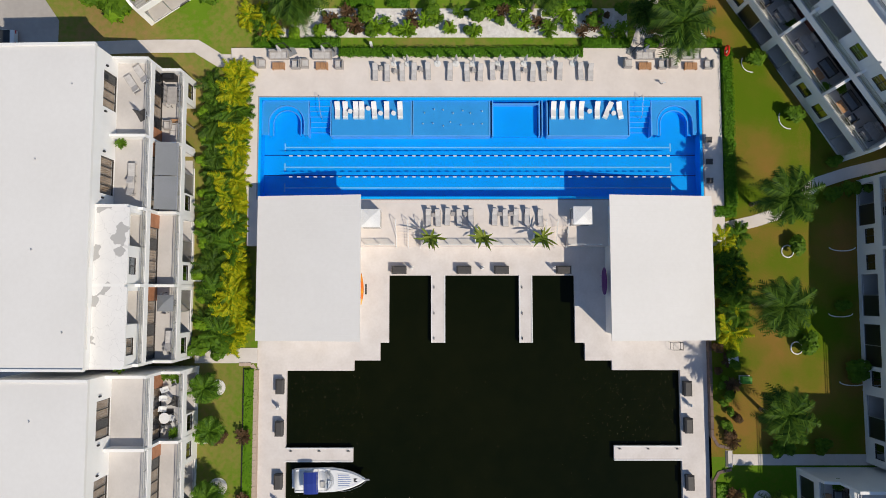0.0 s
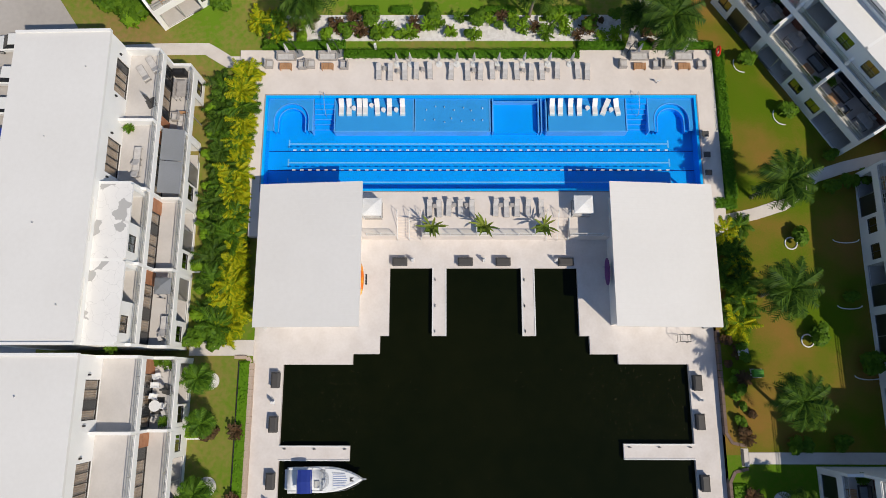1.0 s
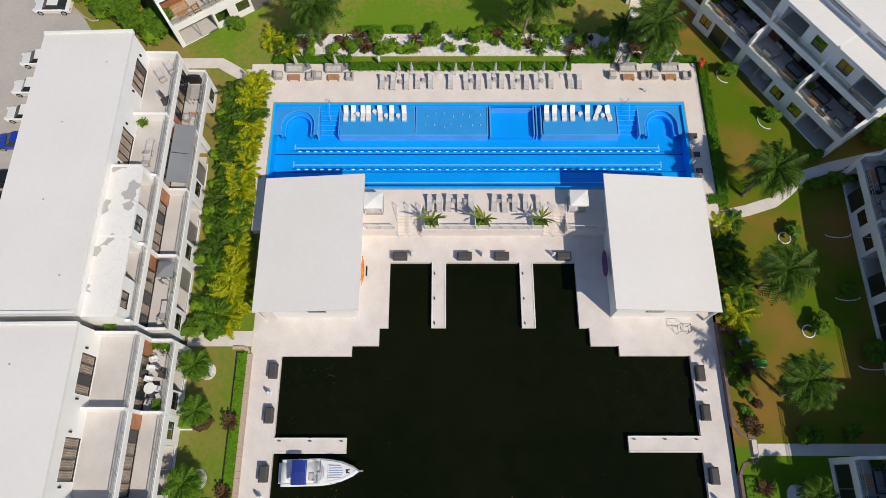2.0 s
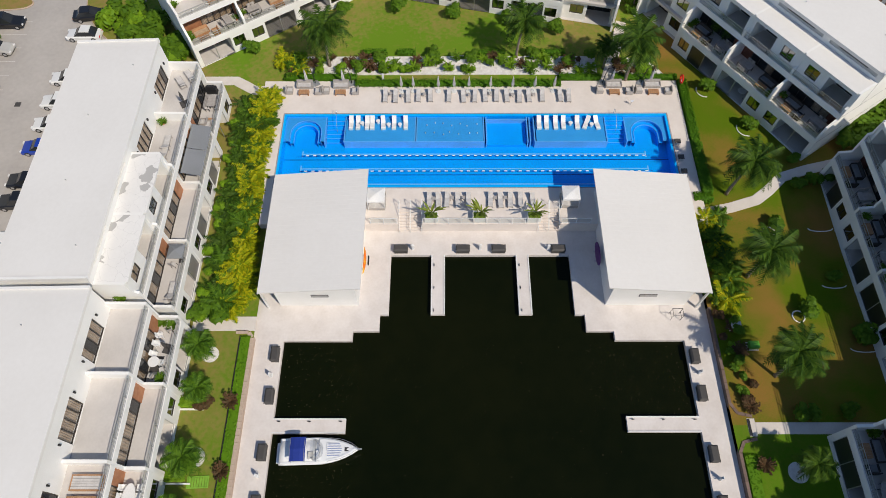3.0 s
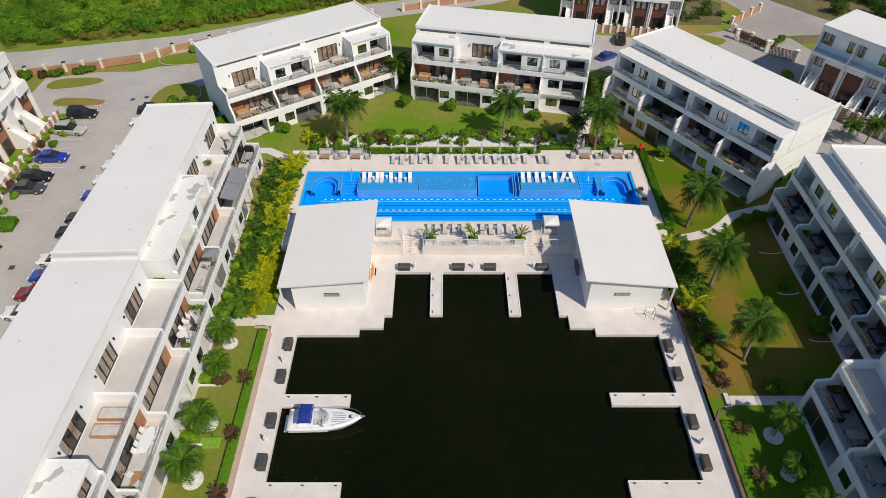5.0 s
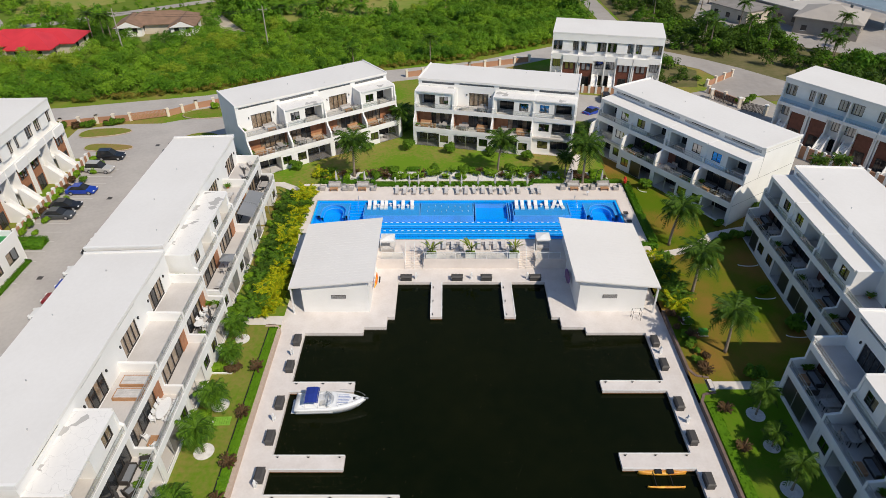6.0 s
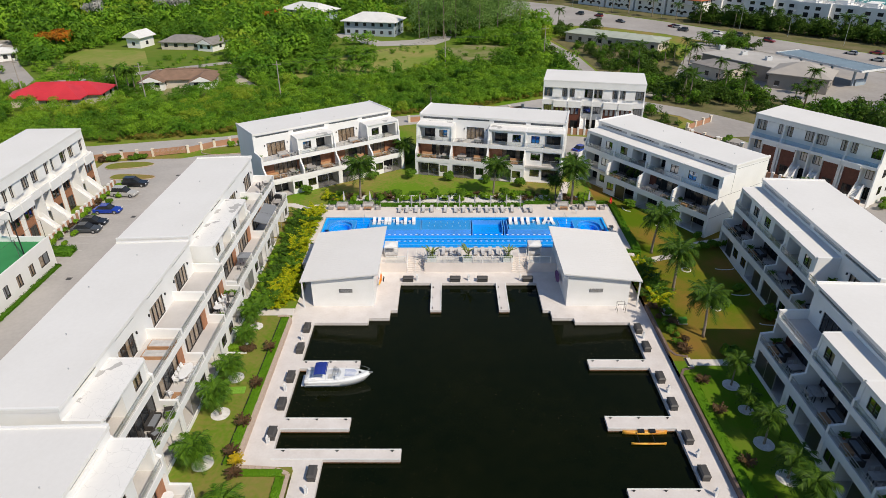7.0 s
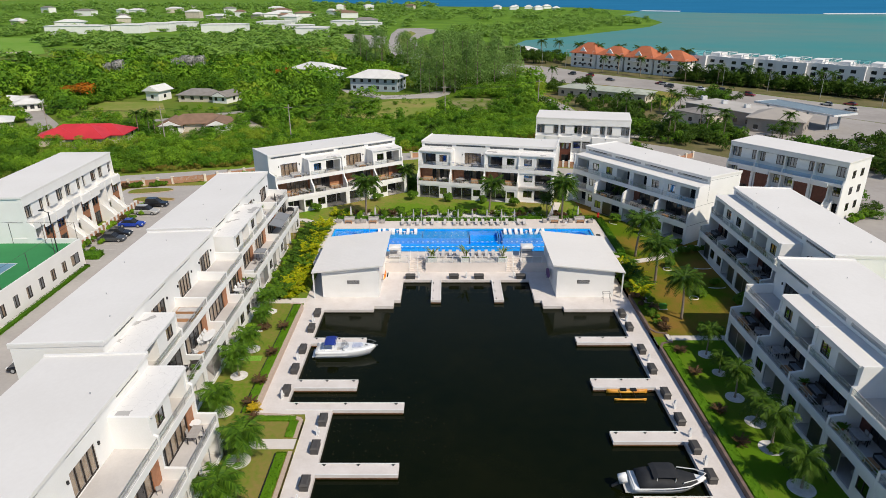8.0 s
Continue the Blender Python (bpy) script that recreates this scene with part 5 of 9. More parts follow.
# eastern set: dark leaf replaces the bright one to imitate building shade
shade_palms = [palm(3.7, 28, 2.0, 15, "slim garden palm in a white gravel ring", (0.2, 0.1), PALMLEAF, 0.12, 0.55, (0.5, 1.05)), palm(2.9, 30, 2.0, 16, "slim garden palm leaning over a gravel ring", (-0.2, 0.15), PALMLEAF, 0.11, 0.55, (0.5, 1.05))]
for i, (x, y, s, rot) in enumerate([(-22.3, -9.3, 0.85, 0), (-22.0, -18.9, 0.95, 20), (-21.9, -24.5, 1.0, -25), (-21.5, -31.0, 1.05, 15), (-17.8, -38.2, 1.15, 210), (-17.6, -43.6, 1.2, 90), (-17.6, -50, 1.1, 30),
                                    (-22.5, -13.4, 0.8, 200), (31.2, -20.1, 0.95, 30), (31.2, -23.9, 0.8, 60), (31.0, -28.5, 1.0, 100), (31.3, -32.6, 1.05, 140), (31.0, -36.4, 1.15, 180), (31.2, -41.5, 1.2, 20)]):
    plant_at((short if x < 0 else shade_palms)[i % 2], x, y, rot, s if x < 0 else s * 0.92)
    ring = MB()
    k = 20
    rr = 0.95 * s
    a = [(x + rr * math.cos(6.2832 * j / k), y + rr * math.sin(6.2832 * j / k)) for j in range(k)]
    ring.slabpoly(a, gz(x, y) - 0.1, gz(x, y) + 0.05)
    tagged(part("gravel_ring", ring, GRAVEL), "round bed of white gravel at a palm's foot", "planting ring", "palm rings")

for k, (x, y, w) in enumerate(((39.6, -2.0, 2.4), (40.6, -8.7, 2.8), (40.0, 4.6, 2.6))):
    pts_ = [(x + w * 0.5 * math.cos(a), y - 0.14 * w * math.sin(a), gz(x, y) + 0.04) for a in [math.pi * j / 12 for j in range(13)]]
    tagged(part("garden_edging", MB().tube(pts_, 0.055, 6), PLASTER), "curved white kerb edging a lawn bed", "garden edging", "lawn edgings", "structure")

for x, y, w in ((31.2, 23.3, 2.0), (34.9, 17.6, 2.2)):
    pts_ = [(x + w * 0.5 * math.cos(a), y + w * 0.5 * math.sin(a), gz(x, y) + 0.05) for a in [math.pi * (0.85 + 0.9 * j / 12) for j in range(10)]]
    tagged(part("garden_edging", MB().tube(pts_, 0.055, 6), PLASTER), "curved white kerb round a lawn bush", "garden edging", "lawn edgings", "structure")
for x, y in ((34.5, 4.2), (35.1, -5.4)):
    pts_ = [(x + 0.6 * math.cos(a), y + 0.6 * math.sin(a), gz(x, y) + 0.05) for a in [2 * math.pi * j / 20 for j in range(21)]]
    tagged(part("garden_edging", MB().tube(pts_, 0.07, 6), PLASTER), "round white kerb ring at the foot of a lawn bush", "garden edging", "lawn edgings", "structure")

# areca hedge between building and deck
ar = []
for s in range(5):
    r = random.Random(30 + s)
    mb = MB()
    for i in range(26):
        frond(mb, (r.uniform(-0.4, 0.4), r.uniform(-0.4, 0.4), r.uniform(0.1, 0.7)), i * 2.4 + r.uniform(-0.4, 0.4), r.uniform(0.7, 1.4), r.uniform(1.5, 2.5), r.uniform(0.35, 0.9), r, 13, 0.42)
    ar.append(mb)
arm_ = {(s, q): mb.mesh("foliage") for s, mb in enumerate(ar) for q in (0, 1, 2)}
for (s, q), me in arm_.items():
    me.materials.append((ARECA, PALMBRIGHT, PALMLEAF)[q])
def areca(s, q, x, y, sc, label, group):
    t_ = tagged(part("areca_palm", arm_[s, q], None), label, "palm", group)
    t_.matrix_world = pose(x, y, gz(x, y) - 0.02, 0, 0, rng.uniform(0, 360)) @ Matrix.Diagonal((sc, sc, sc * rng.uniform(0.85, 1.15), 1))
ALAB = ("yellow-green areca palm clump in a dense row", "bright green palm clump in a dense row", "dark green palm clump in a dense row")
for i in range(42):
    y = -4.9 + i * 0.66
    q = 0 if rng.random() < (0.92 if y < 4 else 0.62) else rng.choice((1, 2))
    areca(i % 5, q, -20.3 - 0.7 * rng.random(), y + rng.uniform(-0.25, 0.25), rng.uniform(0.62, 1.0), ALAB[q], "hedge palms")
for i in range(22):
    q = 1 if i % 4 == 0 else 2
    areca((i + 2) % 5, q, -22.9 + 0.9 * rng.random(), -4.4 + i * 1.22 + rng.uniform(-0.4, 0.4), rng.uniform(0.7, 1.05), ALAB[q], "hedge palms")
for i in range(14):
    areca(i % 5, (0, 1, 2, 1)[i % 4], rng.uniform(27.0, 29.2), -4.0 + i * 0.75, rng.uniform(0.6, 0.95), "green areca palm clump beside the pavilion", "pavilion palms")


def hedge(x0, x1, y0, y1, z, h, label, material=None):
    mb = MB()
    area = (x1 - x0) * (y1 - y0) + 2 * h * (x1 - x0 + y1 - y0)
    mb.box(x0 + 0.12, x1 - 0.12, y0 + 0.12, y1 - 0.12, z, z + h - 0.12)
    leaves(mb, ((x0 + x1) / 2, (y0 + y1) / 2, z + h / 2), ((x1 - x0) / 2, (y1 - y0) / 2, h / 2), int(area * 60), 0.115, rng, box=True)
    return tagged(part("hedge", mb, material or HEDGE), label, "hedge", "clipped hedges")


HL = "low clipped green hedge along the pool deck"
hedge(-19.0, -10.4, 24.75, 25.7, 1.35, 0.6, HL)
hedge(-10.4, 14.0, 23.75, 24.7, 1.502, 0.5, HL)
hedge(14.0, 18.8, 24.75, 25.7, 1.35, 0.6, HL)
hedge(20.4, 28.0, 24.8, 25.6, 1.35, 0.6, HL)
hedge(28.0, 29.1, 8.6, 24.6, 0.75, 1.2, HL)
hedge(27.0, 29.0, 7.6, 8.6, 0.75, 1.0, HL)
def cover(x0, x1, y0, y1, label):
    """Low mown ground cover behind a dark edging strip."""
    mb = MB().box(x0, x1, y0, y1, 0.5, 0.70)
    leaves(mb, ((x0 + x1) / 2, (y0 + y1) / 2, 0.66), ((x1 - x0) / 2, (y1 - y0) / 2, 0.07), int((x1 - x0) * (y1 - y0) * 70), 0.11, rng, box=True)
    tagged(part("ground_cover", mb, COVER), label, "ground cover", "ground cover strips")


cover(-19.62, -18.72, -31.0, -7.5, "bright green low ground cover along the dock kerb")
cover(-18.6, -14.0, -32.5, -31.75, "bright green low ground cover at the dock corner")
cover(-14.4, -13.6, -34.9, -32.6, "bright green low ground cover at the dock corner")
cover(26.75, 27.75, -60, -18.6, "green low ground cover along the dark brick kerb")
cover(-14.6, -13.7, -60, -37.2, "bright green low ground cover beside the dock")
structure("lawn_edging", MB().plan([(-19.75, -19.63, -31.2, -7.4), (-14.74, -14.62, -60, -37.2)], 0.4, 0.66), BLACK, "thin dark edging strip between lawn and planting", "edging")

bush = {}
for nm, m_, nl, sz in (("green", SHRUB, 420, 0.17), ("lime", SHRUBL, 380, 0.17), ("red", SHRUBR, 300, 0.18), ("gold", CROTON, 260, 0.17)):
    for v in range(3):
        mb = MB()
        r = random.Random(50 + v)
        for q in range(5):
            leaves(mb, (r.uniform(-0.35, 0.35), r.uniform(-0.35, 0.35), r.uniform(0.35, 0.75)), (0.42, 0.42, 0.4), nl // 5, sz, r)
        mb.tube([(0, 0, 0), (0.05, 0, 0.5)], 0.05, 5, 0.02)
        bush[nm, v] = mb.mesh("foliage")
        bush[nm, v].materials.append(m_)


def shrub(kind, x, y, s, z=None, label=""):
    o = tagged(part("shrub", bush[kind, rng.randrange(3)], None), label or {"green": "rounded green shrub", "lime": "bright lime-green shrub", "red": "dark red-leaved cordyline shrub", "gold": "yellow-leaved croton shrub"}[kind] + " in the planting bed", "shrub", "garden shrubs")
    o.matrix_world = pose(x, y, gz(x, y) - 0.02 if z is None else z, 0, 0, rng.uniform(0, 360)) @ Matrix.Diagonal((s, s, s * rng.uniform(0.85, 1.15), 1))
    return o


spiky = {}
for nm, m_ in (("red", SHRUBR), ("green", SHRUB), ("lime", SHRUBL)):
    for v in range(2):
        r = random.Random(140 + v)
        mb = MB()
        for i in range(34):
            frond(mb, (r.uniform(-0.12, 0.12), r.uniform(-0.12, 0.12), r.uniform(0.1, 0.5)), i * 2.4 + r.uniform(-0.3, 0.3), r.uniform(0.35, 1.35), r.uniform(0.7, 1.15), r.uniform(0.25, 0.45), r, 5, 0.13)
        mb.tube([(0, 0, 0), (0.03, 0.02, 0.5)], 0.05, 5, 0.03)
        spiky[nm, v] = mb.mesh("foliage")
        spiky[nm, v].materials.append(m_)


def spike(kind, x, y, sc, z):
    o = tagged(part("cordyline", spiky[kind, rng.randrange(2)], None), {"red": "spiky dark red cordyline in white gravel", "green": "spiky green dracaena in white gravel", "lime": "spiky yellow-green plant in white gravel"}[kind], "plant", "gravel bed plants")
    o.matrix_world = pose(x, y, z, 0, 0, rng.uniform(0, 360)) @ Matrix.Diagonal((sc, sc, sc * rng.uniform(0.9, 1.4), 1))


for x0, x1 in ((-9.9, -7.0), (-5.6, -3.4), (4.2, 7.6), (12.0, 15.0)):
    hedge(x0, x1, 28.95, 29.75, 1.35, 0.6, "short clipped green hedge at the back of the gravel bed")
for i in range(30):
    x = -18.0 + 36.4 * (i + rng.uniform(0.1, 0.9)) / 30
    spike(rng.choice(("red", "red", "green", "lime", "lime")), x, rng.uniform(26.2, 28.6), rng.uniform(0.75, 1.25), 1.38)
for i in range(30):
    x = -18.3 + 36.7 * (i + rng.uniform(0.0, 1.0)) / 30
    shrub(rng.choice(("green", "green", "lime", "lime", "red")), x, rng.uniform(26.0, 28.9), rng.uniform(0.4, 1.05), 1.38)
for x, y in ((-10.2, 27.1), (-7.6, 27.9), (-1.3, 28.8), (3.4, 28.2), (10.8, 28.6), (15.2, 27.6)):
    shrub("green", x, y, 1.25, 1.38, "round clipped green bush in white gravel")
for i in range(9):
    areca(i % 5, 1 if i % 2 else 0, -19.2 + 0.25 * i + rng.uniform(-0.5, 0.5), 26.2 + rng.uniform(-0.3, 2.4), rng.uniform(0.5, 0.8), "yellow-green palm clump at the end of the gravel bed", "bed palms")
for x, y in ((-8.6, 27.7), (2.2, 28.2), (10.4, 28.1)):
    bp_ = thing("planter_box", pose(x, y, 1.4), "small white planter box in the gravel bed", "planter", "bed planters")
    part("box", MB().plan([(-0.5, 0.5, -0.35, -0.29), (-0.5, 0.5, 0.29, 0.35), (-0.5, -0.44, -0.35, 0.35), (0.44, 0.5, -0.35, 0.35)], 0, 0.5), PLASTER, bp_)
    part("soil", MB().box(-0.44, 0.44, -0.29, 0.29, 0.0, 0.42), SOIL, bp_)
for i in range(20):
    shrub(rng.choice(("green", "lime", "red")), rng.uniform(21, 26.5), rng.uniform(25.6, 28.4), rng.uniform(0.6, 1.1), 1.38)
for x, y in ((-23.4, 29.9), (-12.6, 36.6), (-5.6, 37.0), (1.2, 36.2), (8.3, 34.8), (14.4, 33.3), (31.4, 23.6), (35.2, 17.9), (35.0, 5.0), (35.8, -4.8), (40.6, -7.6)):
    shrub("green", x, y, 1.5, None, "round clipped green bush on the lawn")
for i in range(13):
    shrub(rng.choice(("green", "red", "red", "lime")), rng.uniform(27.0, 28.9), -4.6 - i * 0.76, rng.uniform(0.5, 0.95), None, "low mixed shrub in the bed along the kerb")
for x, y in ((39.4, -1.3), (40.7, -7.7), (41.6, -7.8), (32.4, -15.0), (33.8, -15.1), (37.0, -14.9), (-23.9, -5.3), (-22.2, -5.3), (30.9, -37.2), (38.9, 13.0)):
    shrub("green", x, y, 1.5 if x < 0 else 1.1, None, "low leafy shrub beside the garden terrace")
for i in range(20):
    x = 46.5 + 11 * rng.random()
    shrub("green", x, rng.uniform(15.6, 19.5) + 0.35 * (x - 50) if i % 3 else rng.uniform(11.9, 13.0), rng.uniform(1.2, 2.1), None, "large dark green bush filling the gap between buildings")
for x, y, s in ((-8.2, 45.2, 1.8), (-7.0, 46.6, 2.0), (-6.4, 44.6, 1.6), (-5.6, 47.4, 2.0), (-7.6, 48.6, 1.9), (-8.6, 43.6, 1.2), (24.6, 38.4, 1.3), (25.8, 40.2, 1.7), (26.8, 42.0, 1.9), (25.0, 42.6, 1.7), (24.0, 36.6, 1.0)):
    shrub("green", x, y, s, None, "tall green bush between two apartment buildings")
for x, y, q in ((47.2, 16.6, 2.3), (48.8, 17.7, 2.7), (50.6, 18.8, 2.9), (52.2, 19.6, 2.6), (45.6, 15.4, 1.9), (53.8, 18.8, 2.2)):
    shrub("green", x, y, q, None, "tall dense green bush against an end wall")
for i in range(9):
    shrub("lime" if i % 3 else "green", 73.9 + i * 0.72 + rng.uniform(-0.2, 0.2), 24.6 + i * 0.54 + rng.uniform(-0.5, 0.2), rng.uniform(0.9, 1.5), 0.6, "lime-green shrub at the foot of a townhouse end wall")
for i in range(9):
    shrub("green", 38.3 + i * 0.95, 9.9 + i * 0.24, rng.uniform(0.7, 1.1), None, "low dark green bush beside the curved path")
for x, y, hue in ((-19.5, -13.9, 0), (-19.4, -20.1, 0), (-19.2, -25.9, 0), (-19.1, -29.8, 0), (-18.4, -31.0, 1), (-18.2, -32.4, 0), (28.2, -14.4, 0), (28.4, -24.2, 0), (28.3, -31.0, 0), (28.2, -6.5, 0), (28.4, -9.0, 0), (28.3, -19.6, 0), (28.3, -36.0, 0)):
    mb = MB()
    for i in range(30):
        frond(mb, (0, 0, 0.15), i * 2.4, rng.uniform(0.3, 1.3), rng.uniform(0.7, 1.1), 0.3, rng, 5, 0.13)
    o = tagged(part("cordyline", mb, CROTON if hue else SHRUBR), "bright yellow croton bush at the dock corner" if hue else "spiky dark red cordyline plant beside the dock", "plant", "cordylines")
    o.location = (x, y, gz(x, y) + 0.1)
for x0, x1, y in ((-24.9, -22.5, -13.95), (-24.8, -22.5, -20.45), (-24.9, -21.8, 1.9)):
    hedge(x0, x1, y - 0.5, y + 0.5, 0.5, 0.75, "bright lime-green clipped hedge block at a garden terrace", SHRUBL)
    tagged(part("garden_edging", MB().box(x0, x1 + 0.5, y - 0.72, y - 0.58, 0.4, 0.72), PLASTER), "white kerb edging a clipped hedge", "garden edging", "lawn edgings", "structure")
for x, y in ((-21.9, -14.2), (-22.4, -14.5), (-21.6, -13.8)):
    shrub("red", x, y, 0.75, None, "low red-brown shrub round a palm's foot")
gm = thing("garden_mat", pose(-21.35, -20.95, 0.56, 0, 0, 2), "bright green slatted mat lying on the lawn", "mat")
part("border", MB().plan([(-0.95, 0.95, -0.52, -0.4), (-0.95, 0.95, 0.4, 0.52), (-0.95, -0.83, -0.4, 0.4), (0.83, 0.95, -0.4, 0.4)], 0, 0.07), LIMEPLASTIC, gm)
for k in range(7):
    part("slat", MB().box(-0.8 + k * 0.235, -0.61 + k * 0.235, -0.39, 0.39, 0.0, 0.04), LIMEPLASTIC, gm)
for y in np.arange(-6, 21, 2.7):
    shrub("lime", -23.9, y + rng.uniform(-0.5, 0.5), rng.uniform(0.8, 1.3), None, "bright green shrub against the apartment building")

# broadleaf trees beyond the road
crowns = {}
for lod, (blobs, per, size) in enumerate(((8, 126, 0.23), (7, 50, 0.39), (6, 22, 0.67), (5, 60, 0.33))):
    for v in range(6):
        r = random.Random(80 + v)
        mb = MB()
        for q in range(blobs):
            c = (r.uniform(-1.7, 1.7), r.uniform(-1.7, 1.7), r.uniform(1.4, 4.0))
            leaves(mb, c, (1.6, 1.6, 1.2), per, size, r, single=True)
        mb.tube([(0, 0, 0.0), (0.2, 0.1, 2.8)], 0.14, 5, 0.05)
        crowns[lod, v] = (np.array(mb.v), mb.f)


def woodland(name, spots, material, label, flat=1.0):
    V, F, n = [], [], 0
    for x, y, s, k in spots:
        v, f = crowns[k]
        a = rng.uniform(0, 6.28)
        ca, sa = math.cos(a) * s, math.sin(a) * s
        V.append(np.stack([x + v[:, 0] * ca - v[:, 1] * sa, y + v[:, 0] * sa + v[:, 1] * ca, 0.3 + v[:, 2] * s * rng.uniform(0.7, 1.2) * flat], 1))
        F += [tuple(i + n for i in q) for q in f]
        n += len(v)
    me = bpy.data.meshes.new(name)
    me.from_pydata(np.concatenate(V).tolist(), [], F)
    me.materials.append(material)
    return tagged(new(name, me), label, "trees", "", "stuff")


# houses, yards and clearings kept free: centre x, half width, centre y, half depth
KEEP = [(-100, 14, 92, 7), (-75, 13, 110, 8), (-117, 9, 172, 12), (-92, 16, 160, 12), (-61, 17, 222, 16), (-28, 18, 188, 14), (51, 10, 350, 14), (-140, 14, 112, 9), (-160, 14, 150, 11)]
BARE = (LANEW, TRACK, SIDEL, GLADE, SANDY, LAWNW, DRIVEW, FIELD, [(-26, 160), (-22, 198), (6, 198), (6, 172)], [(33, 184), (42, 184), (50, 150), (51, 110), (40, 110)])


def free(x, y):
    road = 57 + (x + 75) * 0.26 if x < -49 else 64 + (x + 49) * 0.40 if x < -20 else 75 + (x + 20) * 0.33 if x < 8 else 85 + (x - 8) * 0.55
    if y < road + 3.6 or x > 47:
        return False
    if x > 42 - max(0, y - 205) * 0.72:
        return False
    return not any(inside(q, x, y) for q in BARE) and all(abs(x - a) > b or abs(y - c) > d for a, b, c, d in KEEP)


near, far_, darkw, yellow = [], [], [], []
for j in range(80):
    for i in range(84):
        x, y = -235 + i * 3.4 + rng.uniform(-1.5, 1.5), 56 + j * 3.3 + rng.uniform(-1.5, 1.5)
        lod = 0 if (y < 112 and x > -120) else 1 if y < 215 else 2
        if (lod == 2 and (i + j) % 2) or x < -0.72 * (y + 85) - 8:
            continue
        if free(x, y) and rng.random() < 0.88:
            tall_ = noise.noise((x * 0.025, y * 0.025, 3))
            s = (rng.uniform(0.6, 0.95) if lod == 0 else rng.uniform(0.7, 1.2)) + max(0, tall_) * 0.5
            if rng.random() < 0.16:
                s *= rng.uniform(1.4, 1.9)
            if -52 < x < 48 and y < 150:
                s *= 0.5 if y < 125 else 0.65
                near.append((x + rng.uniform(-2, 2), y + rng.uniform(-1.5, 1.5), s * 0.7, (1, rng.randrange(6))))
            if -130 < x < -98 and 104 < y < 136:
                s *= 0.5
            if (-106 < x < -66 and 117 < y < 143) or (-42 < x < 4 and 150 < y < 172):
                s = min(s, 0.24)
            elif -108 < x < -74 and 138 < y < 168:
                s = min(s, 0.42)
            if x < -48 and y < 108:                      # low scrub before the houses
                s = min(s, 0.8)
            hue = noise.noise((x * 0.03, y * 0.03, 1)) + rng.uniform(-0.35, 0.35)
            (yellow if hue > 0.42 else near if hue > -0.12 else darkw).append((x, y, s, (lod, rng.randrange(6))))
for i in range(1250):
    y = rng.uniform(318, 700)
    x = rng.uniform(-520, -60)
    if noise.noise((x * 0.012, y * 0.012, 5)) > -0.28 and not inside(FIELD, x, y) and not inside([(-115, 610), (-40, 560), (-40, 405), (-70, 405)], x, y) and not inside([(-420, 545), (-200, 560), (-190, 640), (-420, 620)], x, y):
        far_.append((x, y, rng.uniform(1.8, 2.9), (2, rng.randrange(6))))
for i in range(420):
    t = rng.random()
    x, y = 66 + 205 * t + rng.uniform(-85, 4), 470 + 320 * t + rng.uniform(14, 160)
    far_.append((x, y, rng.uniform(1.6, 2.4), (2, rng.randrange(6))))
for i in range(1100):
    y = 700 * 3.0 ** rng.random()
    x = rng.uniform(-1500, -30) if y < 860 or y > 1350 else rng.uniform(-1200, 300)
    far_.append((x, y, rng.uniform(2.0, 3.6) * (1.6 if y > 1400 else 1), (2, rng.randrange(6))))
dense = []
for i in range(1300):
    x = rng.uniform(-62, 44)
    y = 64 + (x + 49) * 0.36 + 3.5 + 44 * rng.random() ** 1.3
    if free(x, y) and not inside(GLADE, x, y):
        (near if rng.random() < 0.7 else darkw).append((x, y, rng.uniform(0.40, 0.62), (3, rng.randrange(6))))
for x0, x1, y0, y1, n, k in ((42, 56, 69, 86, 40, 0.55), (52, 84, 88, 108, 120, 0.8), (84, 120, 54, 86, 80, 0.95), (48, 66, 108, 168, 120, 0.62), (40, 48, 108, 136, 26, 0.5), (66, 82, 142, 160, 24, 0.6), (60, 84, 104, 142, 40, 0.75), (96, 112, 158, 176, 22, 0.9), (60, 92, 62, 84, 30, 0.8), (76, 84, 26, 44, 9, 0.55), (140, 240, 0, 60, 50, 1.0), (44, 52, 180, 205, 12, 0.8), (26, 36, 140, 200, 30, 0.85), (56, 66, 205, 211, 8, 0.8), (24, 50, 305, 345, 30, 1.4), (50, 70, 300, 330, 26, 1.4), (102, 112, 104, 122, 6, 0.6)):
    for i in range(n):
        x, y = rng.uniform(x0, x1), rng.uniform(y0, y1)
        if (70 < x < 112 and 106 < y < 140) or inside([(38, 44), (58, 44), (66, 60), (84, 54), (90, 60), (77, 73), (68, 84), (53, 96), (40, 104), (38, 90), (52, 84), (56, 72), (38, 62)], x, y) or inside([(33, 184), (42, 184), (50, 150), (51, 110), (40, 110)], x, y) or (48 < x < 82 and 155 < y < 190 and abs(y - 172 + (x - 64) * 0.75) < 9):
            continue
        (dense if rng.random() < 0.75 else darkw).append((x, y, rng.uniform(0.65, 1.15) * k, (1, rng.randrange(6))))
for i in range(130):
    t = rng.random()
    dense.append((111 + 62 * t + rng.uniform(-2, 6), 224 - 66 * t + rng.uniform(-2, 6), rng.uniform(0.8, 1.35), (1, rng.randrange(6))))
for i in range(150):                                      # low bushes in the clearings
    x, y = rng.uniform(-48, 24), rng.uniform(114, 172)
    if inside(GLADE, x, y) or inside(SANDY, x, y):
        (near if rng.random() < 0.5 else darkw).append((x, y, rng.uniform(0.16, 0.42), (3, rng.randrange(6))))
rim_ = []
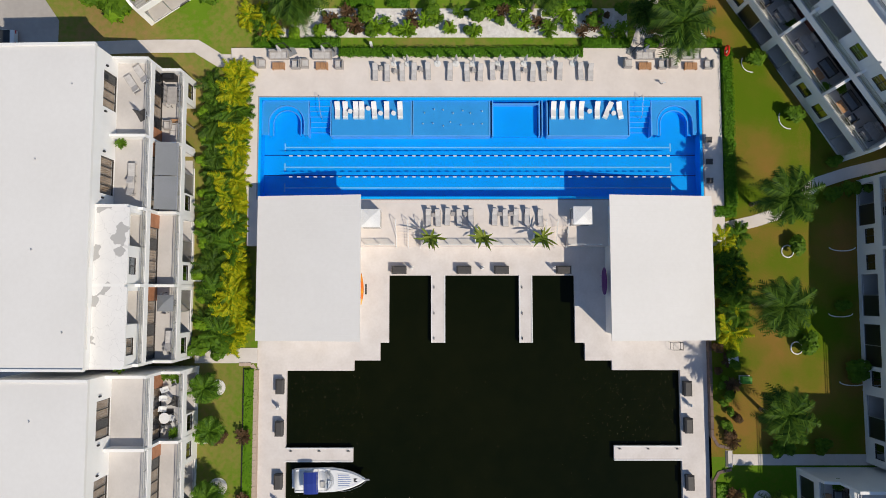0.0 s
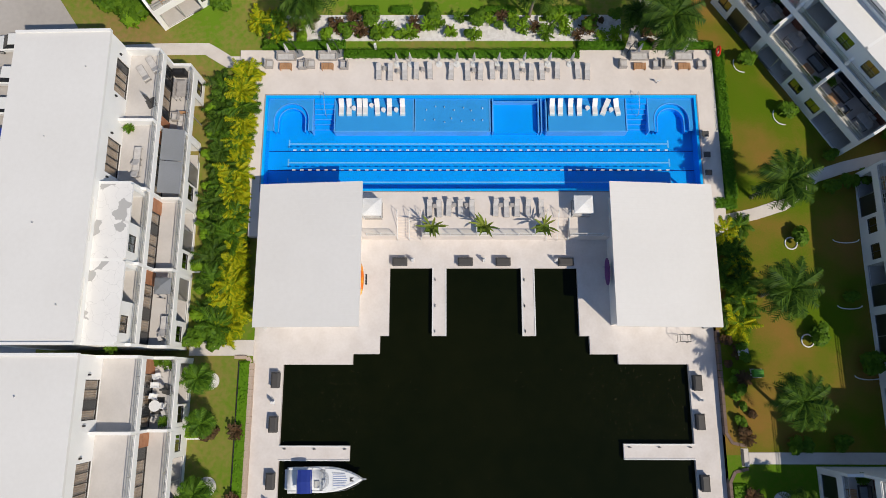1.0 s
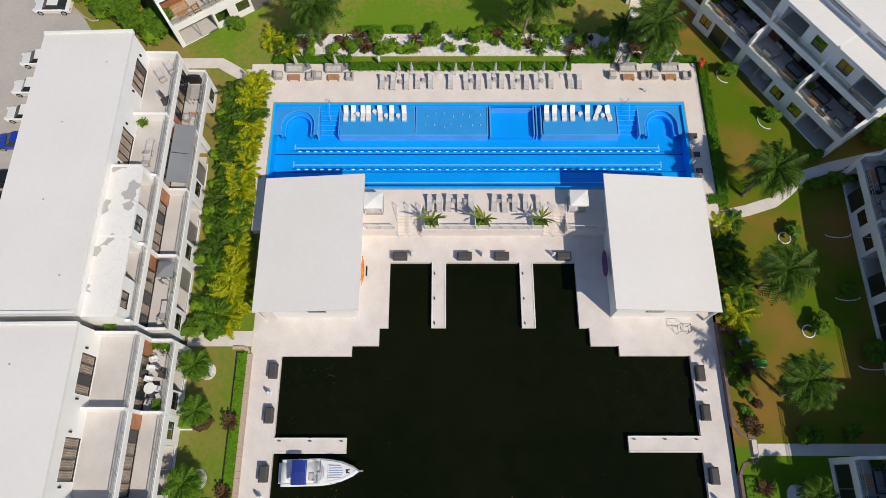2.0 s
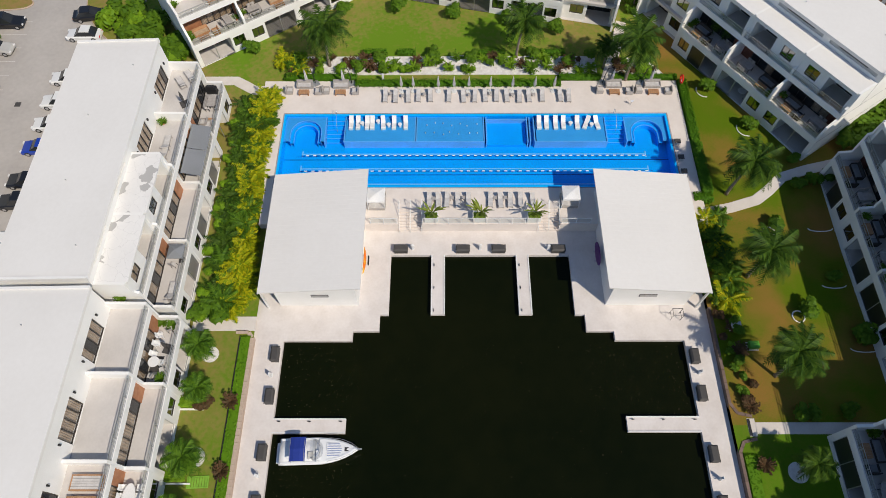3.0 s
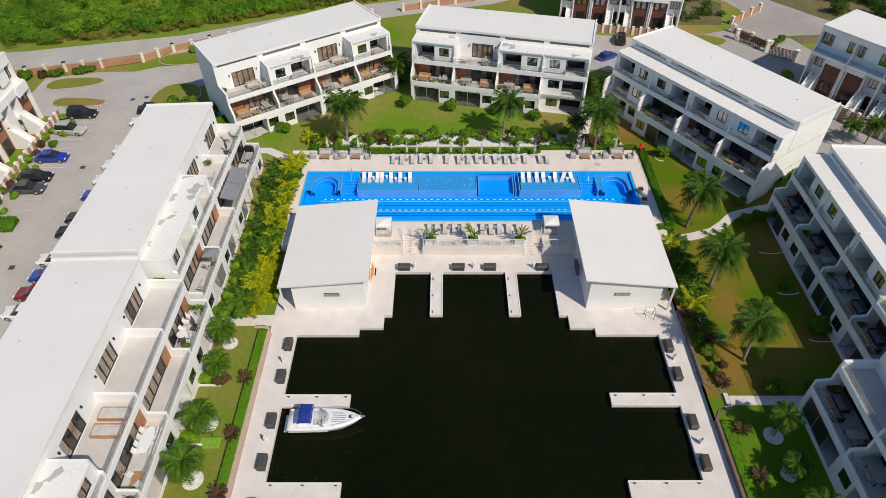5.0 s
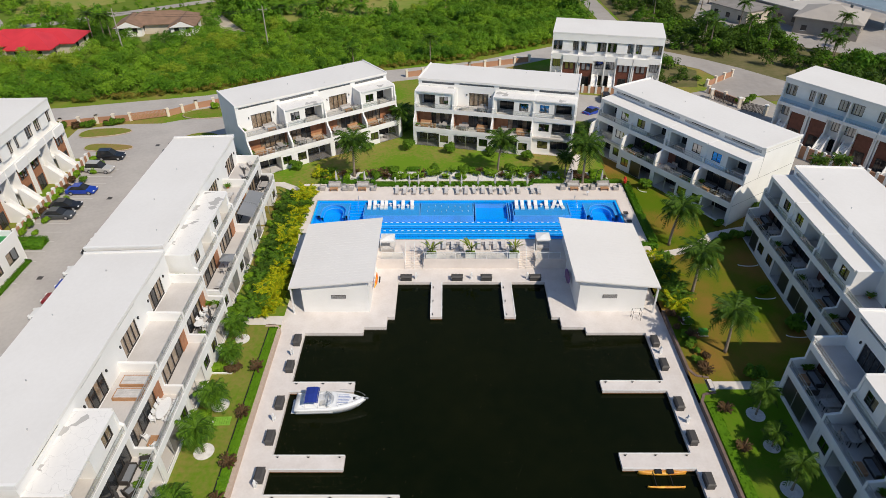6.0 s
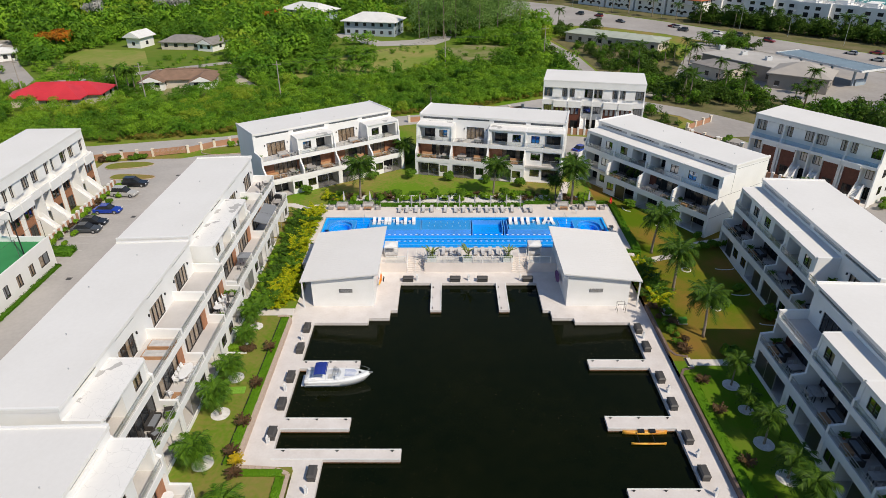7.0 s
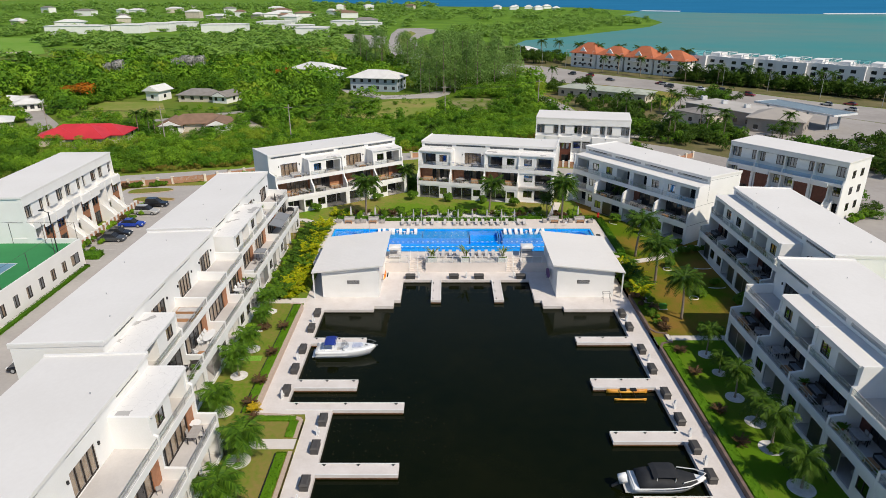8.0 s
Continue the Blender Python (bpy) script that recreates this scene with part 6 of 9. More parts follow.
for i in range(170):
    x = -75 + 120 * i / 170 + rng.uniform(-0.4, 0.4)
    y = (57 + (x + 75) * 0.26 if x < -49 else 64 + (x + 49) * 0.40 if x < -20 else 75 + (x + 20) * 0.33 if x < 8 else 85 + (x - 8) * 0.55) + rng.uniform(2.6, 4.2)
    rim_.append((x, y, rng.uniform(0.22, 0.36), (3, rng.randrange(6))))
woodland("roadside_shrubs", rim_, RIMLEAF, "low reddish and olive shrubs along the road edge")
woodland("woodland_dense", dense, DARKTREE, "dark dense trees and bushes along the streets")
woodland("woodland_near", near, FOREST, "bright green scrub woodland beyond the road")
woodland("woodland_yellow", yellow, FOREST3, "yellow-green trees among the scrub woodland")
woodland("woodland_dark", darkw, FOREST2, "darker green trees among the scrub woodland")
woodland("woodland_far", far_, FARWOOD, "low mangrove woodland in the distance, its green paled for haze", 0.55)
for o in (*tall, *short, *shade_palms):
    drop(o)


# ---- pool furniture ----
def loft(mb, sections):
    return mb.rings([[Vector(p) for p in s] for s in sections])


def lounger_thing(name, label, cat, group, material, pad):
    """A low sun lounger, head to +y."""
    t = thing(name, pose(0, 0, -500), label, cat, group)
    part("frame", MB().plan([(-0.33, -0.27, -0.95, 0.95), (0.27, 0.33, -0.95, 0.95), (-0.33, 0.33, -0.95, -0.89), (-0.33, 0.33, 0.2, 0.26), (-0.33, 0.33, 0.89, 0.95)], 0.26, 0.33), material, t)
    for x in (-0.3, 0.3):
        for y in (-0.85, 0.75):
            part("leg", MB().box(x - 0.03, x + 0.03, y - 0.03, y + 0.03, 0, 0.26), material, t)
    part("seat", MB().box(-0.29, 0.29, -0.92, 0.24, 0.33, 0.40), pad, t)
    part("backrest", MB().profile([(0.22, 0.33), (0.26, 0.40), (0.93, 0.78), (0.97, 0.72)][::-1], -0.29, 0.29), pad, t)
    return t


grey_l = lounger_thing("sun_lounger", "grey woven sun lounger with raised back on the pool deck", "sun lounger", "deck loungers", WICKER, CUSHION)
for i, x in enumerate((-6.8, -5.6, -4.1, -2.9, -1.5, 0.7, 2.4, 3.75, 4.95, 6.3, 7.5, 9.0, 10.1, 11.7, 13.8, 14.8)):
    copy_thing(grey_l, pose(x, 22.1 + 0.08 * math.sin(i * 5), DZ, 0, 0, 3 * math.sin(i * 3.3))).scale = (0.86, 0.88, 0.95)
for i, x in enumerate((-1.45, -0.5, 0.45, 1.6, 2.75, 5.1, 6.15, 7.2, 8.3, 9.6)):
    copy_thing(grey_l, pose(x, 7.45 + 0.06 * math.sin(i * 4), DZ, 0, 0, 3 * math.sin(i * 2.3))).scale = (0.86, 0.88, 0.95)
drop(grey_l)

wl = thing("pool_lounger", pose(0, 0, -500), "white moulded lounger standing in the shallow pool shelf", "pool lounger", "pool loungers")
prof = [(-0.95, 0.04), (-0.6, 0.16), (-0.15, 0.12), (0.15, 0.12), (0.5, 0.36), (0.95, 0.62)]
part("shell", MB().profile([(y, z + 0.10) for y, z in prof][::-1] + [(y, max(0.0, z - 0.05)) for y, z in prof], -0.27, 0.27), WHITEPLASTIC, wl)
for x, a in ((-10.6, 0), (-9.8, 0), (-8.75, 0), (-8.15, 0), (-6.9, 4), (-5.65, 0), (-4.3, 2), (11.1, 0), (11.95, 0), (13.0, 0), (13.9, 0), (15.5, 0), (16.55, -22), (17.75, 12)):
    copy_thing(wl, pose(x, 18.3, SH, 0, 0, a)).scale = (0.95, 0.88, 0.9)
drop(wl)
wt = thing("pool_side_table", pose(0, 0, -500), "small round white side table in the shallow water", "side table", "pool side tables")
part("top", MB().cyl(0, 0, 0.42, 0.46, 0.24, 16), WHITEPLASTIC, wt)
part("column", MB().cyl(0, 0, 0, 0.42, 0.17, 12, 0.13), WHITEPLASTIC, wt)
for x, y in ((-9.3, 18.2), (-7.5, 18.5), (-6.25, 18.0), (-4.95, 18.0), (14.7, 18.2), (17.1, 18.0)):
    copy_thing(wt, pose(x, y, SH))
drop(wt)

um = thing("closed_parasol", pose(0, 0, -500), "closed pale parasol on a round white base behind the loungers", "parasol", "closed parasols")
part("base", MB().cyl(0, 0, 0, 0.09, 0.34, 16), WHITEMETAL, um)
part("pole", MB().cyl(0, 0, 0.09, 2.5, 0.03, 8), WHITEMETAL, um)
fold = []
for z, rr in ((1.0, 0.16), (1.25, 0.19), (1.7, 0.14), (2.2, 0.08), (2.45, 0.03)):
    fold.append([(rr * (1 if k % 2 else 0.6) * math.cos(k * math.pi / 8), rr * (1 if k % 2 else 0.6) * math.sin(k * math.pi / 8), z) for k in range(16)])
part("canopy", loft(MB(), fold), CUSHION, um, "folded pale canopy")
for x in (-4.9, -3.5, -0.55, 1.3, 3.05, 5.6, 8.2, 10.8, 13.1):
    copy_thing(um, pose(x, 23.1, DZ))
drop(um)
sd = thing("side_table", pose(0, 0, -500), "small grey side table between loungers", "side table", "deck side tables")
part("top", MB().box(-0.2, 0.2, -0.2, 0.2, 0.36, 0.4), WICKER, sd)
for x in (-0.16, 0.16):
    for y in (-0.16, 0.16):
        part("leg", MB().box(x - 0.02, x + 0.02, y - 0.02, y + 0.02, 0, 0.36), WICKER, sd)
for x, y in ((-6.2, 22.5), (-4.75, 22.2), (-2.2, 22.4), (3.1, 22.3), (5.6, 22.5), (8.2, 22.3), (10.7, 22.3), (-0.95, 7.7), (1.0, 7.8), (2.2, 7.8), (5.6, 7.8), (6.7, 7.8)):
    copy_thing(sd, pose(x, y, DZ))
drop(sd)


def sofa(w, label, group, weave=None, pad=None):
    s = thing("outdoor_sofa", pose(0, 0, -500), label, "sofa", group)
    part("base", MB().box(-w / 2, w / 2, -0.4, 0.4, 0.08, 0.32), weave or WICKER, s)
    part("back", MB().profile([(0.22, 0.32), (0.3, 0.78), (0.4, 0.78), (0.4, 0.32)][::-1], -w / 2, w / 2), weave or WICKER, s)
    for k in (-1, 1):
        part("arm", MB().box(k * w / 2 - 0.08 * (k > 0) - 0.0 * (k < 0), k * w / 2 + 0.08 * (k < 0), -0.4, 0.22, 0.32, 0.58), weave or WICKER, s)
    n = max(1, round(w / 0.75))
    for i in range(n):
        a = -w / 2 + 0.1 + (w - 0.2) * i / n
        part("cushion", MB().box(a + 0.01, a + (w - 0.2) / n - 0.01, -0.38, 0.21, 0.325, 0.45), pad or CUSHION, s)
    return s


sofa2, sofa1 = sofa(1.9, "grey woven outdoor sofa with pale cushions", "outdoor sofas"), sofa(0.85, "grey woven outdoor armchair with a pale cushion", "outdoor armchairs")
tt = thing("coffee_table", pose(0, 0, -500), "low teak slatted coffee table between outdoor sofas", "coffee table", "coffee tables")
for i in range(5):
    part("slat", MB().box(-0.62 + i * 0.25, -0.62 + i * 0.25 + 0.23, -0.36, 0.36, 0.34, 0.38), TEAK, tt)
for x in (-0.55, 0.55):
    part("leg", MB().box(x - 0.04, x + 0.04, -0.33, 0.33, 0, 0.34), TEAK, tt)
cu = thing("cantilever_parasol", pose(0, 0, -500), "closed cantilever parasol with dark arm leaning over the sofas", "parasol", "cantilever parasols")
part("base_plate", MB().box(-0.45, 0.45, -0.45, 0.45, 0, 0.1), METAL, cu)
part("pole", MB().tube([(0, 0, 0.1), (0.05, 0, 1.4), (0.2, 0, 2.5)], 0.045, 8), BLACK, cu)
part("arm", MB().tube([(0.2, 0, 2.5), (0.7, 0, 2.85), (0.95, 0, 2.8)], 0.035, 8), BLACK, cu)
cf = [[(0.95 + rr * (1 if k % 2 else 0.6) * math.cos(k * math.pi / 6), rr * (1 if k % 2 else 0.6) * math.sin(k * math.pi / 6), z) for k in range(12)] for z, rr in ((1.2, 0.2), (1.7, 0.18), (2.4, 0.1), (2.8, 0.03))]
part("canopy", loft(MB(), cf), CUSHION, cu, "folded grey canopy")
for x, m in ((-16.5, 1), (-12.15, 1), (20.3, -1), (24.9, -1)):
    copy_thing(sofa2, pose(x, 23.9, DZ))
    copy_thing(sofa1, pose(x - 1.75, 23.0, DZ, 0, 0, 90))
    copy_thing(sofa1, pose(x + 1.75, 22.9, DZ, 0, 0, -90))
    copy_thing(tt, pose(x, 22.75, DZ))
    copy_thing(cu, pose(x + 1.2 * m, 24.35, DZ, 0, 0, 205 if m > 0 else -25))
drop(cu)

# service boxes on the eastern lawn
for x, y, m_, lab in ((28.52, -6.5, METAL, "grey electrical service box on the lawn"), (29.8, -8.5, mat("green_enamel", (0.10, 0.34, 0.03), 0.5), "green irrigation box on the lawn")):
    ub = thing("service_box", pose(x, y, gz(x, y)), lab, "service box", "service boxes")
    part("plinth", MB().box(-0.55, 0.55, -0.42, 0.42, -0.05, 0.08), DOCK, ub)
    part("cabinet", MB().box(-0.45, 0.45, -0.33, 0.33, 0.08, 0.62), m_, ub)
    part("lid", loft(MB(), [[(-0.49, -0.37, 0.62), (0.49, -0.37, 0.62), (0.49, 0.37, 0.62), (-0.49, 0.37, 0.62)], [(-0.45, -0.3, 0.70), (0.45, -0.3, 0.70), (0.45, 0.3, 0.70), (-0.45, 0.3, 0.70)]]), m_, ub)

# fittings at the pool
for x in (-12.35, 19.8):
    hr = thing("pool_handrail", pose(x, 17.9, 1.22), "bent steel handrail on the pool steps", "handrail", "pool handrails")
    for k in (0.0,):
        part("rail", MB().tube([(0, 1.75, 0.28), (0, 1.75, 1.1), (0.03, 1.6, 1.2), (0.1, 0.2, 0.75), (0.14, -0.3, 0.2), (0.14, -0.3, -0.5)], 0.025, 6), METAL, hr)
for y in (15.2, 13.0, 11.1):
    sb = thing("starting_block", pose(26.35, y, DZ), "grey starting block at the end of a lane", "starting block", "starting blocks")
    part("platform", MB().profile([(-0.28, 0.5), (-0.28, 0.56), (0.28, 0.62), (0.28, 0.5)][::-1], -0.33, 0.33), DOCKBOX, sb)
    part("pedestal", MB().box(0.0, 0.28, -0.2, 0.2, 0, 0.5), WHITEMETAL, sb)
lr = thing("life_ring_stand", pose(28.35, 24.1, 1.3), "red life ring on a post at the deck corner", "life ring")
part("post", MB().box(-0.05, 0.05, -0.05, 0.05, 0, 1.5), WHITEMETAL, lr)
part("ring", MB().tube([(-0.08, 0.45 * math.cos(k * math.pi / 9), 1.15 + 0.45 * math.sin(k * math.pi / 9)) for k in range(19)], 0.11, 8), mat("red_plastic", (0.72, 0.03, 0.015), 0.4), lr, "bright red ring")
sn = thing("pool_rules_sign", pose(22.0, 21.0, DZ), "small white post sign on the pool deck", "sign")
part("post", MB().box(-0.03, 0.03, -0.03, 0.03, 0, 0.7), METAL, sn)
part("panel", MB().box(-0.2, 0.2, -0.04, -0.031, 0.5, 0.8), WHITEPLASTIC, sn)
sn2 = thing("hose_box", pose(-7.2, 24.9, DZ), "small white post with a tap in the hedge", "tap post")
part("post", MB().box(-0.12, 0.12, -0.12, 0.12, -0.1, 1.0), WHITEPLASTIC, sn2)

# south edge of the deck: railing, planters, daybeds
def deck_rail(x0, x1):
    d = tagged(new("deck_railing"), "white metal railing along the deck edge", "railing", "deck railings")
    d.matrix_world = pose(0, 0, 0)
    n = max(2, round((x1 - x0) / 1.3))
    part("top_rail", MB().box(x0, x1, 4.76, 4.81, DZ + 1.0, DZ + 1.05), WHITEMETAL, d)
    part("bottom_rail", MB().box(x0, x1, 4.77, 4.80, DZ + 0.1, DZ + 0.14), WHITEMETAL, d)
    for i in range(n + 1):
        x = x0 + (x1 - x0) * i / n
        part("post", MB().box(x - 0.03, x + 0.03, 4.755, 4.815, DZ, DZ + 1.0), WHITEMETAL, d)
        if i < n:
            part("glass_panel", MB().add([(x + 0.06, 4.785, DZ + 0.16), (x + (x1 - x0) / n - 0.06, 4.785, DZ + 0.16), (x + (x1 - x0) / n - 0.06, 4.785, DZ + 0.97), (x + 0.06, 4.785, DZ + 0.97)], [(0, 1, 2, 3)]), CLEAR, d)


deck_rail(-7.6, -4.8)
deck_rail(-2.1, 10.0)
deck_rail(12.5, 15.5)
for a, b in ST:
    for x in (a + 0.06, (a + b) / 2, b - 0.06):
        h = thing("stair_handrail", pose(x, 0, 0), "white tubular handrail on the deck stairs", "handrail", "stair handrails")
        part("rail", MB().tube([(0, 4.55, 0.0), (0, 4.55, 0.95), (0, 6.95, 2.5), (0, 7.2, 2.5), (0, 7.2, 1.5)], 0.03, 6), WHITEMETAL, h)
        part("mid_rail", MB().tube([(0, 4.55, 0.5), (0, 6.95, 2.05)], 0.02, 6), WHITEMETAL, h)
for i, x in enumerate((-1.2, 3.85, 9.6)):
    pl = thing("planter_box", pose(x, 5.35, DZ), "square white planter on the deck edge", "planter", "deck planters")
    part("box", MB().plan([(-0.7, 0.7, -0.45, -0.39), (-0.7, 0.7, 0.39, 0.45), (-0.7, -0.64, -0.45, 0.45), (0.64, 0.7, -0.45, 0.45)], 0, 0.75), PLASTER, pl)
    part("soil", MB().box(-0.64, 0.64, -0.39, 0.39, 0.0, 0.66), SOIL, pl)
    mb = MB()
    r = random.Random(90 + i)
    for k in range(16):
        az, ln = r.uniform(0, 6.28), r.uniform(1.5, 2.6)
        d = Vector((math.cos(az), math.sin(az), 0))
        sd_ = Vector((-math.sin(az), math.cos(az), 0))
        b0 = Vector((r.uniform(-0.3, 0.3), r.uniform(-0.2, 0.2), 0.1))
        pts = [b0 + d * (ln * 0.75 * t * t) + Vector((0, 0, ln * (1.25 * t - 0.45 * t * t))) for t in (0, 0.3, 0.5, 0.7, 0.85, 1.0)]
        mb.tube(pts[:3], 0.03, 5)
        ws = (0, 0.02, 0.10, 0.14, 0.10, 0.0)
        n0 = len(mb.v)
        for p, w in zip(pts[1:], ws[1:]):
            mb.v += [tuple(p - sd_ * w), tuple(p + Vector((0, 0, -w * 0.4))), tuple(p + sd_ * w)]
        for q in range(4):
            for s in (0, 1):
                mb.f.append((n0 + q * 3 + s, n0 + q * 3 + s + 1, n0 + q * 3 + 4 + s, n0 + q * 3 + 3 + s))
    plant = tagged(part("bird_of_paradise", mb, PLANTERLEAF), "broad-leaved green plant in a white planter", "plant", "deck plants")
    plant.location = (x, 5.35, DZ + 0.6)
    plant.scale = (0.8, 0.8, 0.9)
for x, y in ((-7.0, 7.25), (13.5, 7.5)):
    db = thing("canopy_daybed", pose(x, y, DZ), "square white canopied daybed on the pool deck", "daybed", "canopied daybeds")
    part("base", MB().box(-0.9, 0.9, -0.85, 0.85, 0.0, 0.35), WICKER, db)
    part("mattress", MB().box(-0.86, 0.86, -0.8, 0.8, 0.35, 0.5), CUSHION, db)
    part("canopy", loft(MB(), [[(-0.92, -0.87, 1.5), (0.92, -0.87, 1.5), (0.92, 0.87, 1.5), (-0.92, 0.87, 1.5)], [(-0.92, -0.87, 1.75), (0.92, -0.87, 1.75), (0.92, 0.87, 1.75), (-0.92, 0.87, 1.75)], [(-0.05, -0.05, 1.98), (0.05, -0.05, 1.98), (0.05, 0.05, 1.98), (-0.05, 0.05, 1.98)]]), WHITEPLASTIC, db, "white stretched canopy")
    for px in (-0.88, 0.88):
        for py in (-0.83, 0.83):
            part("post", MB().box(px - 0.03, px + 0.03, py - 0.03, py + 0.03, 0, 1.5), WHITEMETAL, db)
    part("side_curtain", MB().box(-0.89, 0.89, 0.8, 0.83, 0.3, 1.5), WHITEPLASTIC, db)

# boards and rack on the pavilions
kay = thing("kayak", pose(-8.15, 0.4, 0.2, 0, 0, 0), "orange and yellow kayak hung on the pavilion wall", "kayak")
hull = []
for t in [i / 10 for i in range(11)]:
    w = 0.34 * math.sin(math.pi * min(0.97, max(0.03, t))) ** 0.6
    hull.append([(0.05 + w * 0.9 * (0.5 + 0.5 * math.cos(q)), -1.55 + 3.1 * t, 1.3 + w * math.sin(q)) for q in [2 * math.pi * k / 10 for k in range(10)]])
part("hull", loft(MB(), hull), mat("orange_kayak_plastic", (0.85, 0.17, 0.015), 0.35, (0.85, 0.42, 0.03), scale=1.2, sharp=True), kay, "", True)
part("cockpit", MB().box(0.5, 0.64, -0.5, 0.5, 1.18, 1.42), BLACK, kay)
for y in (-0.8, 0.8):
    part("bracket", MB().box(-0.35, 0.1, y - 0.04, y + 0.04, 0.9, 0.98), METAL, kay)
pb = thing("paddle_board", pose(15.75, 1.2, 0.0, 0, 9, 0), "purple paddle board leaning on the pavilion wall", "paddle board")
pts = []
for x in (-0.12, -0.02):
    pts.append([(x - 0.4 * 0, 1.35 * math.cos(q), 1.45 + 0.55 * math.sin(q)) for q in [2 * math.pi * k / 20 for k in range(20)]])
part("board", loft(MB(), pts), mat("purple_board", (0.11, 0.02, 0.16), 0.35), pb)
part("bracket", MB().box(-0.3, 0.1, -0.6, -0.5, 0.85, 0.95), METAL, pb)
part("bracket", MB().box(-0.3, 0.1, 0.5, 0.6, 0.85, 0.95), METAL, pb)
rk = thing("kayak_rack", pose(23.1, -5.2, 0), "black tubular rack standing on the dock", "rack")
for y in (-0.35, 0.35):
    part("side_frame", MB().tube([(-0.5, y, 0), (-0.5, y, 1.3), (0.5, y, 1.3), (0.5, y, 0)], 0.03, 6), BLACK, rk)
for x, z in ((-0.5, 0.5), (0.5, 0.5), (-0.5, 1.25), (0.5, 1.25)):
    part("crossbar", MB().tube([(x, -0.35, z), (x, 0.35, z)], 0.022, 6), BLACK, rk)

# dock boxes and service posts
bx = thing("dock_box", pose(0, 0, -500), "dark grey dock storage box with a sloping lid", "dock box", "dock boxes")
part("body", MB().box(-0.7, 0.7, -0.36, 0.36, 0, 0.52), DOCKBOX, bx)
part("lid", loft(MB(), [[(-0.75, -0.41, 0.52), (0.75, -0.41, 0.52), (0.75, 0.41, 0.52), (-0.75, 0.41, 0.52)], [(-0.75, -0.41, 0.58), (0.75, -0.41, 0.58), (0.75, 0.41, 0.58), (-0.75, 0.41, 0.58)], [(-0.6, -0.25, 0.72), (0.6, -0.25, 0.72), (0.6, 0.25, 0.72), (-0.6, 0.25, 0.72)]]), DOCKBOX, bx)
for y in (-9.2, -13.3, -18.4, -22.7, -26.9):
    copy_thing(bx, pose(-16.15, y, 0, 0, 0, 90))
for y in (-31.9, -36.0, -40.7, -45.2, -51):
    copy_thing(bx, pose(-11.3, y, 0, 0, 0, 90))
for y in (-9.4, -13.0, -18.5, -22.7, -27.4, -31.8, -36.0, -39.8, -45, -49):
    copy_thing(bx, pose(24.2, y, 0, 0, 0, 90))
for x in (-4.4, 2.1, 5.85, 12.1):
    copy_thing(bx, pose(x, 2.35, 0))
drop(bx)
pd = thing("dock_pedestal", pose(0, 0, -500), "slim white service pedestal with a coiled hose on the dock", "pedestal", "dock pedestals")
part("post", loft(MB(), [[(-0.11, -0.11, 0), (0.11, -0.11, 0), (0.11, 0.11, 0), (-0.11, 0.11, 0)], [(-0.11, -0.11, 0.8), (0.11, -0.11, 0.8), (0.11, 0.11, 0.8), (-0.11, 0.11, 0.8)], [(-0.03, -0.1, 1.02), (0.03, -0.1, 1.02), (0.03, 0.1, 1.02), (-0.03, 0.1, 1.02)]]), WHITEPLASTIC, pd)
part("hose", MB().tube([(0.16 + 0.02 * (k % 2), 0.2 * math.cos(k * 0.7), 0.45 + 0.2 * math.sin(k * 0.7)) for k in range(22)], 0.025, 5), WHITEPLASTIC, pd)
for x, y, a in [(-3.15, 2.5, 90), (3.95, 2.5, 90), (11.1, 2.5, 90)] + [(-16.35, y, 0) for y in (-11.3, -20.4, -27.9)] + [(-11.5, y, 0) for y in (-33.9, -42.8)] + [(24.45, y, 180) for y in (-11.0, -20.6, -29.6, -34.1, -38.0)]:
    copy_thing(pd, pose(x, y, 0, 0, 0, a))
drop(pd)
cl = thing("mooring_cleat", pose(0, 0, -500), "small black mooring cleat on the pier", "cleat", "mooring cleats")
part("horn", MB().tube([(-0.16, 0, 0.12), (-0.05, 0, 0.14), (0.05, 0, 0.14), (0.16, 0, 0.12)], 0.03, 6), BLACK, cl)
part("foot", MB().box(-0.07, 0.07, -0.04, 0.04, 0, 0.13), BLACK, cl)
for x0, x1, y0, y1 in PIERS:
    if y1 - y0 > x1 - x0:
        for y in (-4.5, -2.0, 0.6):
            copy_thing(cl, pose(x0 + 0.3, y, 0.0, 0, 0, 90))
    else:
        for q in (0.08, 0.5, 0.93):
            copy_thing(cl, pose(x0 + q * (x1 - x0), y1 - 0.3, 0.0))
drop(cl)


# ---- boats ----
def hull_sections(length, beam, free_, n=12):
    out = []
    for i in range(n + 1):
        t = i / n
        w = beam / 2 * (0.94 if t < 0.35 else 0.94 * (1 - ((t - 0.35) / 0.65) ** 2.7) + 0.012)
        x = -length / 2 + length * t
        sh = free_ * (1 + 0.28 * t * t)
        out.append([(x, -w, sh), (x, -w * 1.03, sh * 0.8), (x - 0.9 * t ** 3, -w * 0.8, 0.05), (x - 1.3 * t ** 3, 0, -0.35 + 0.3 * t ** 4), (x - 0.9 * t ** 3, w * 0.8, 0.05), (x, w * 1.03, sh * 0.8), (x, w, sh)])
    return out


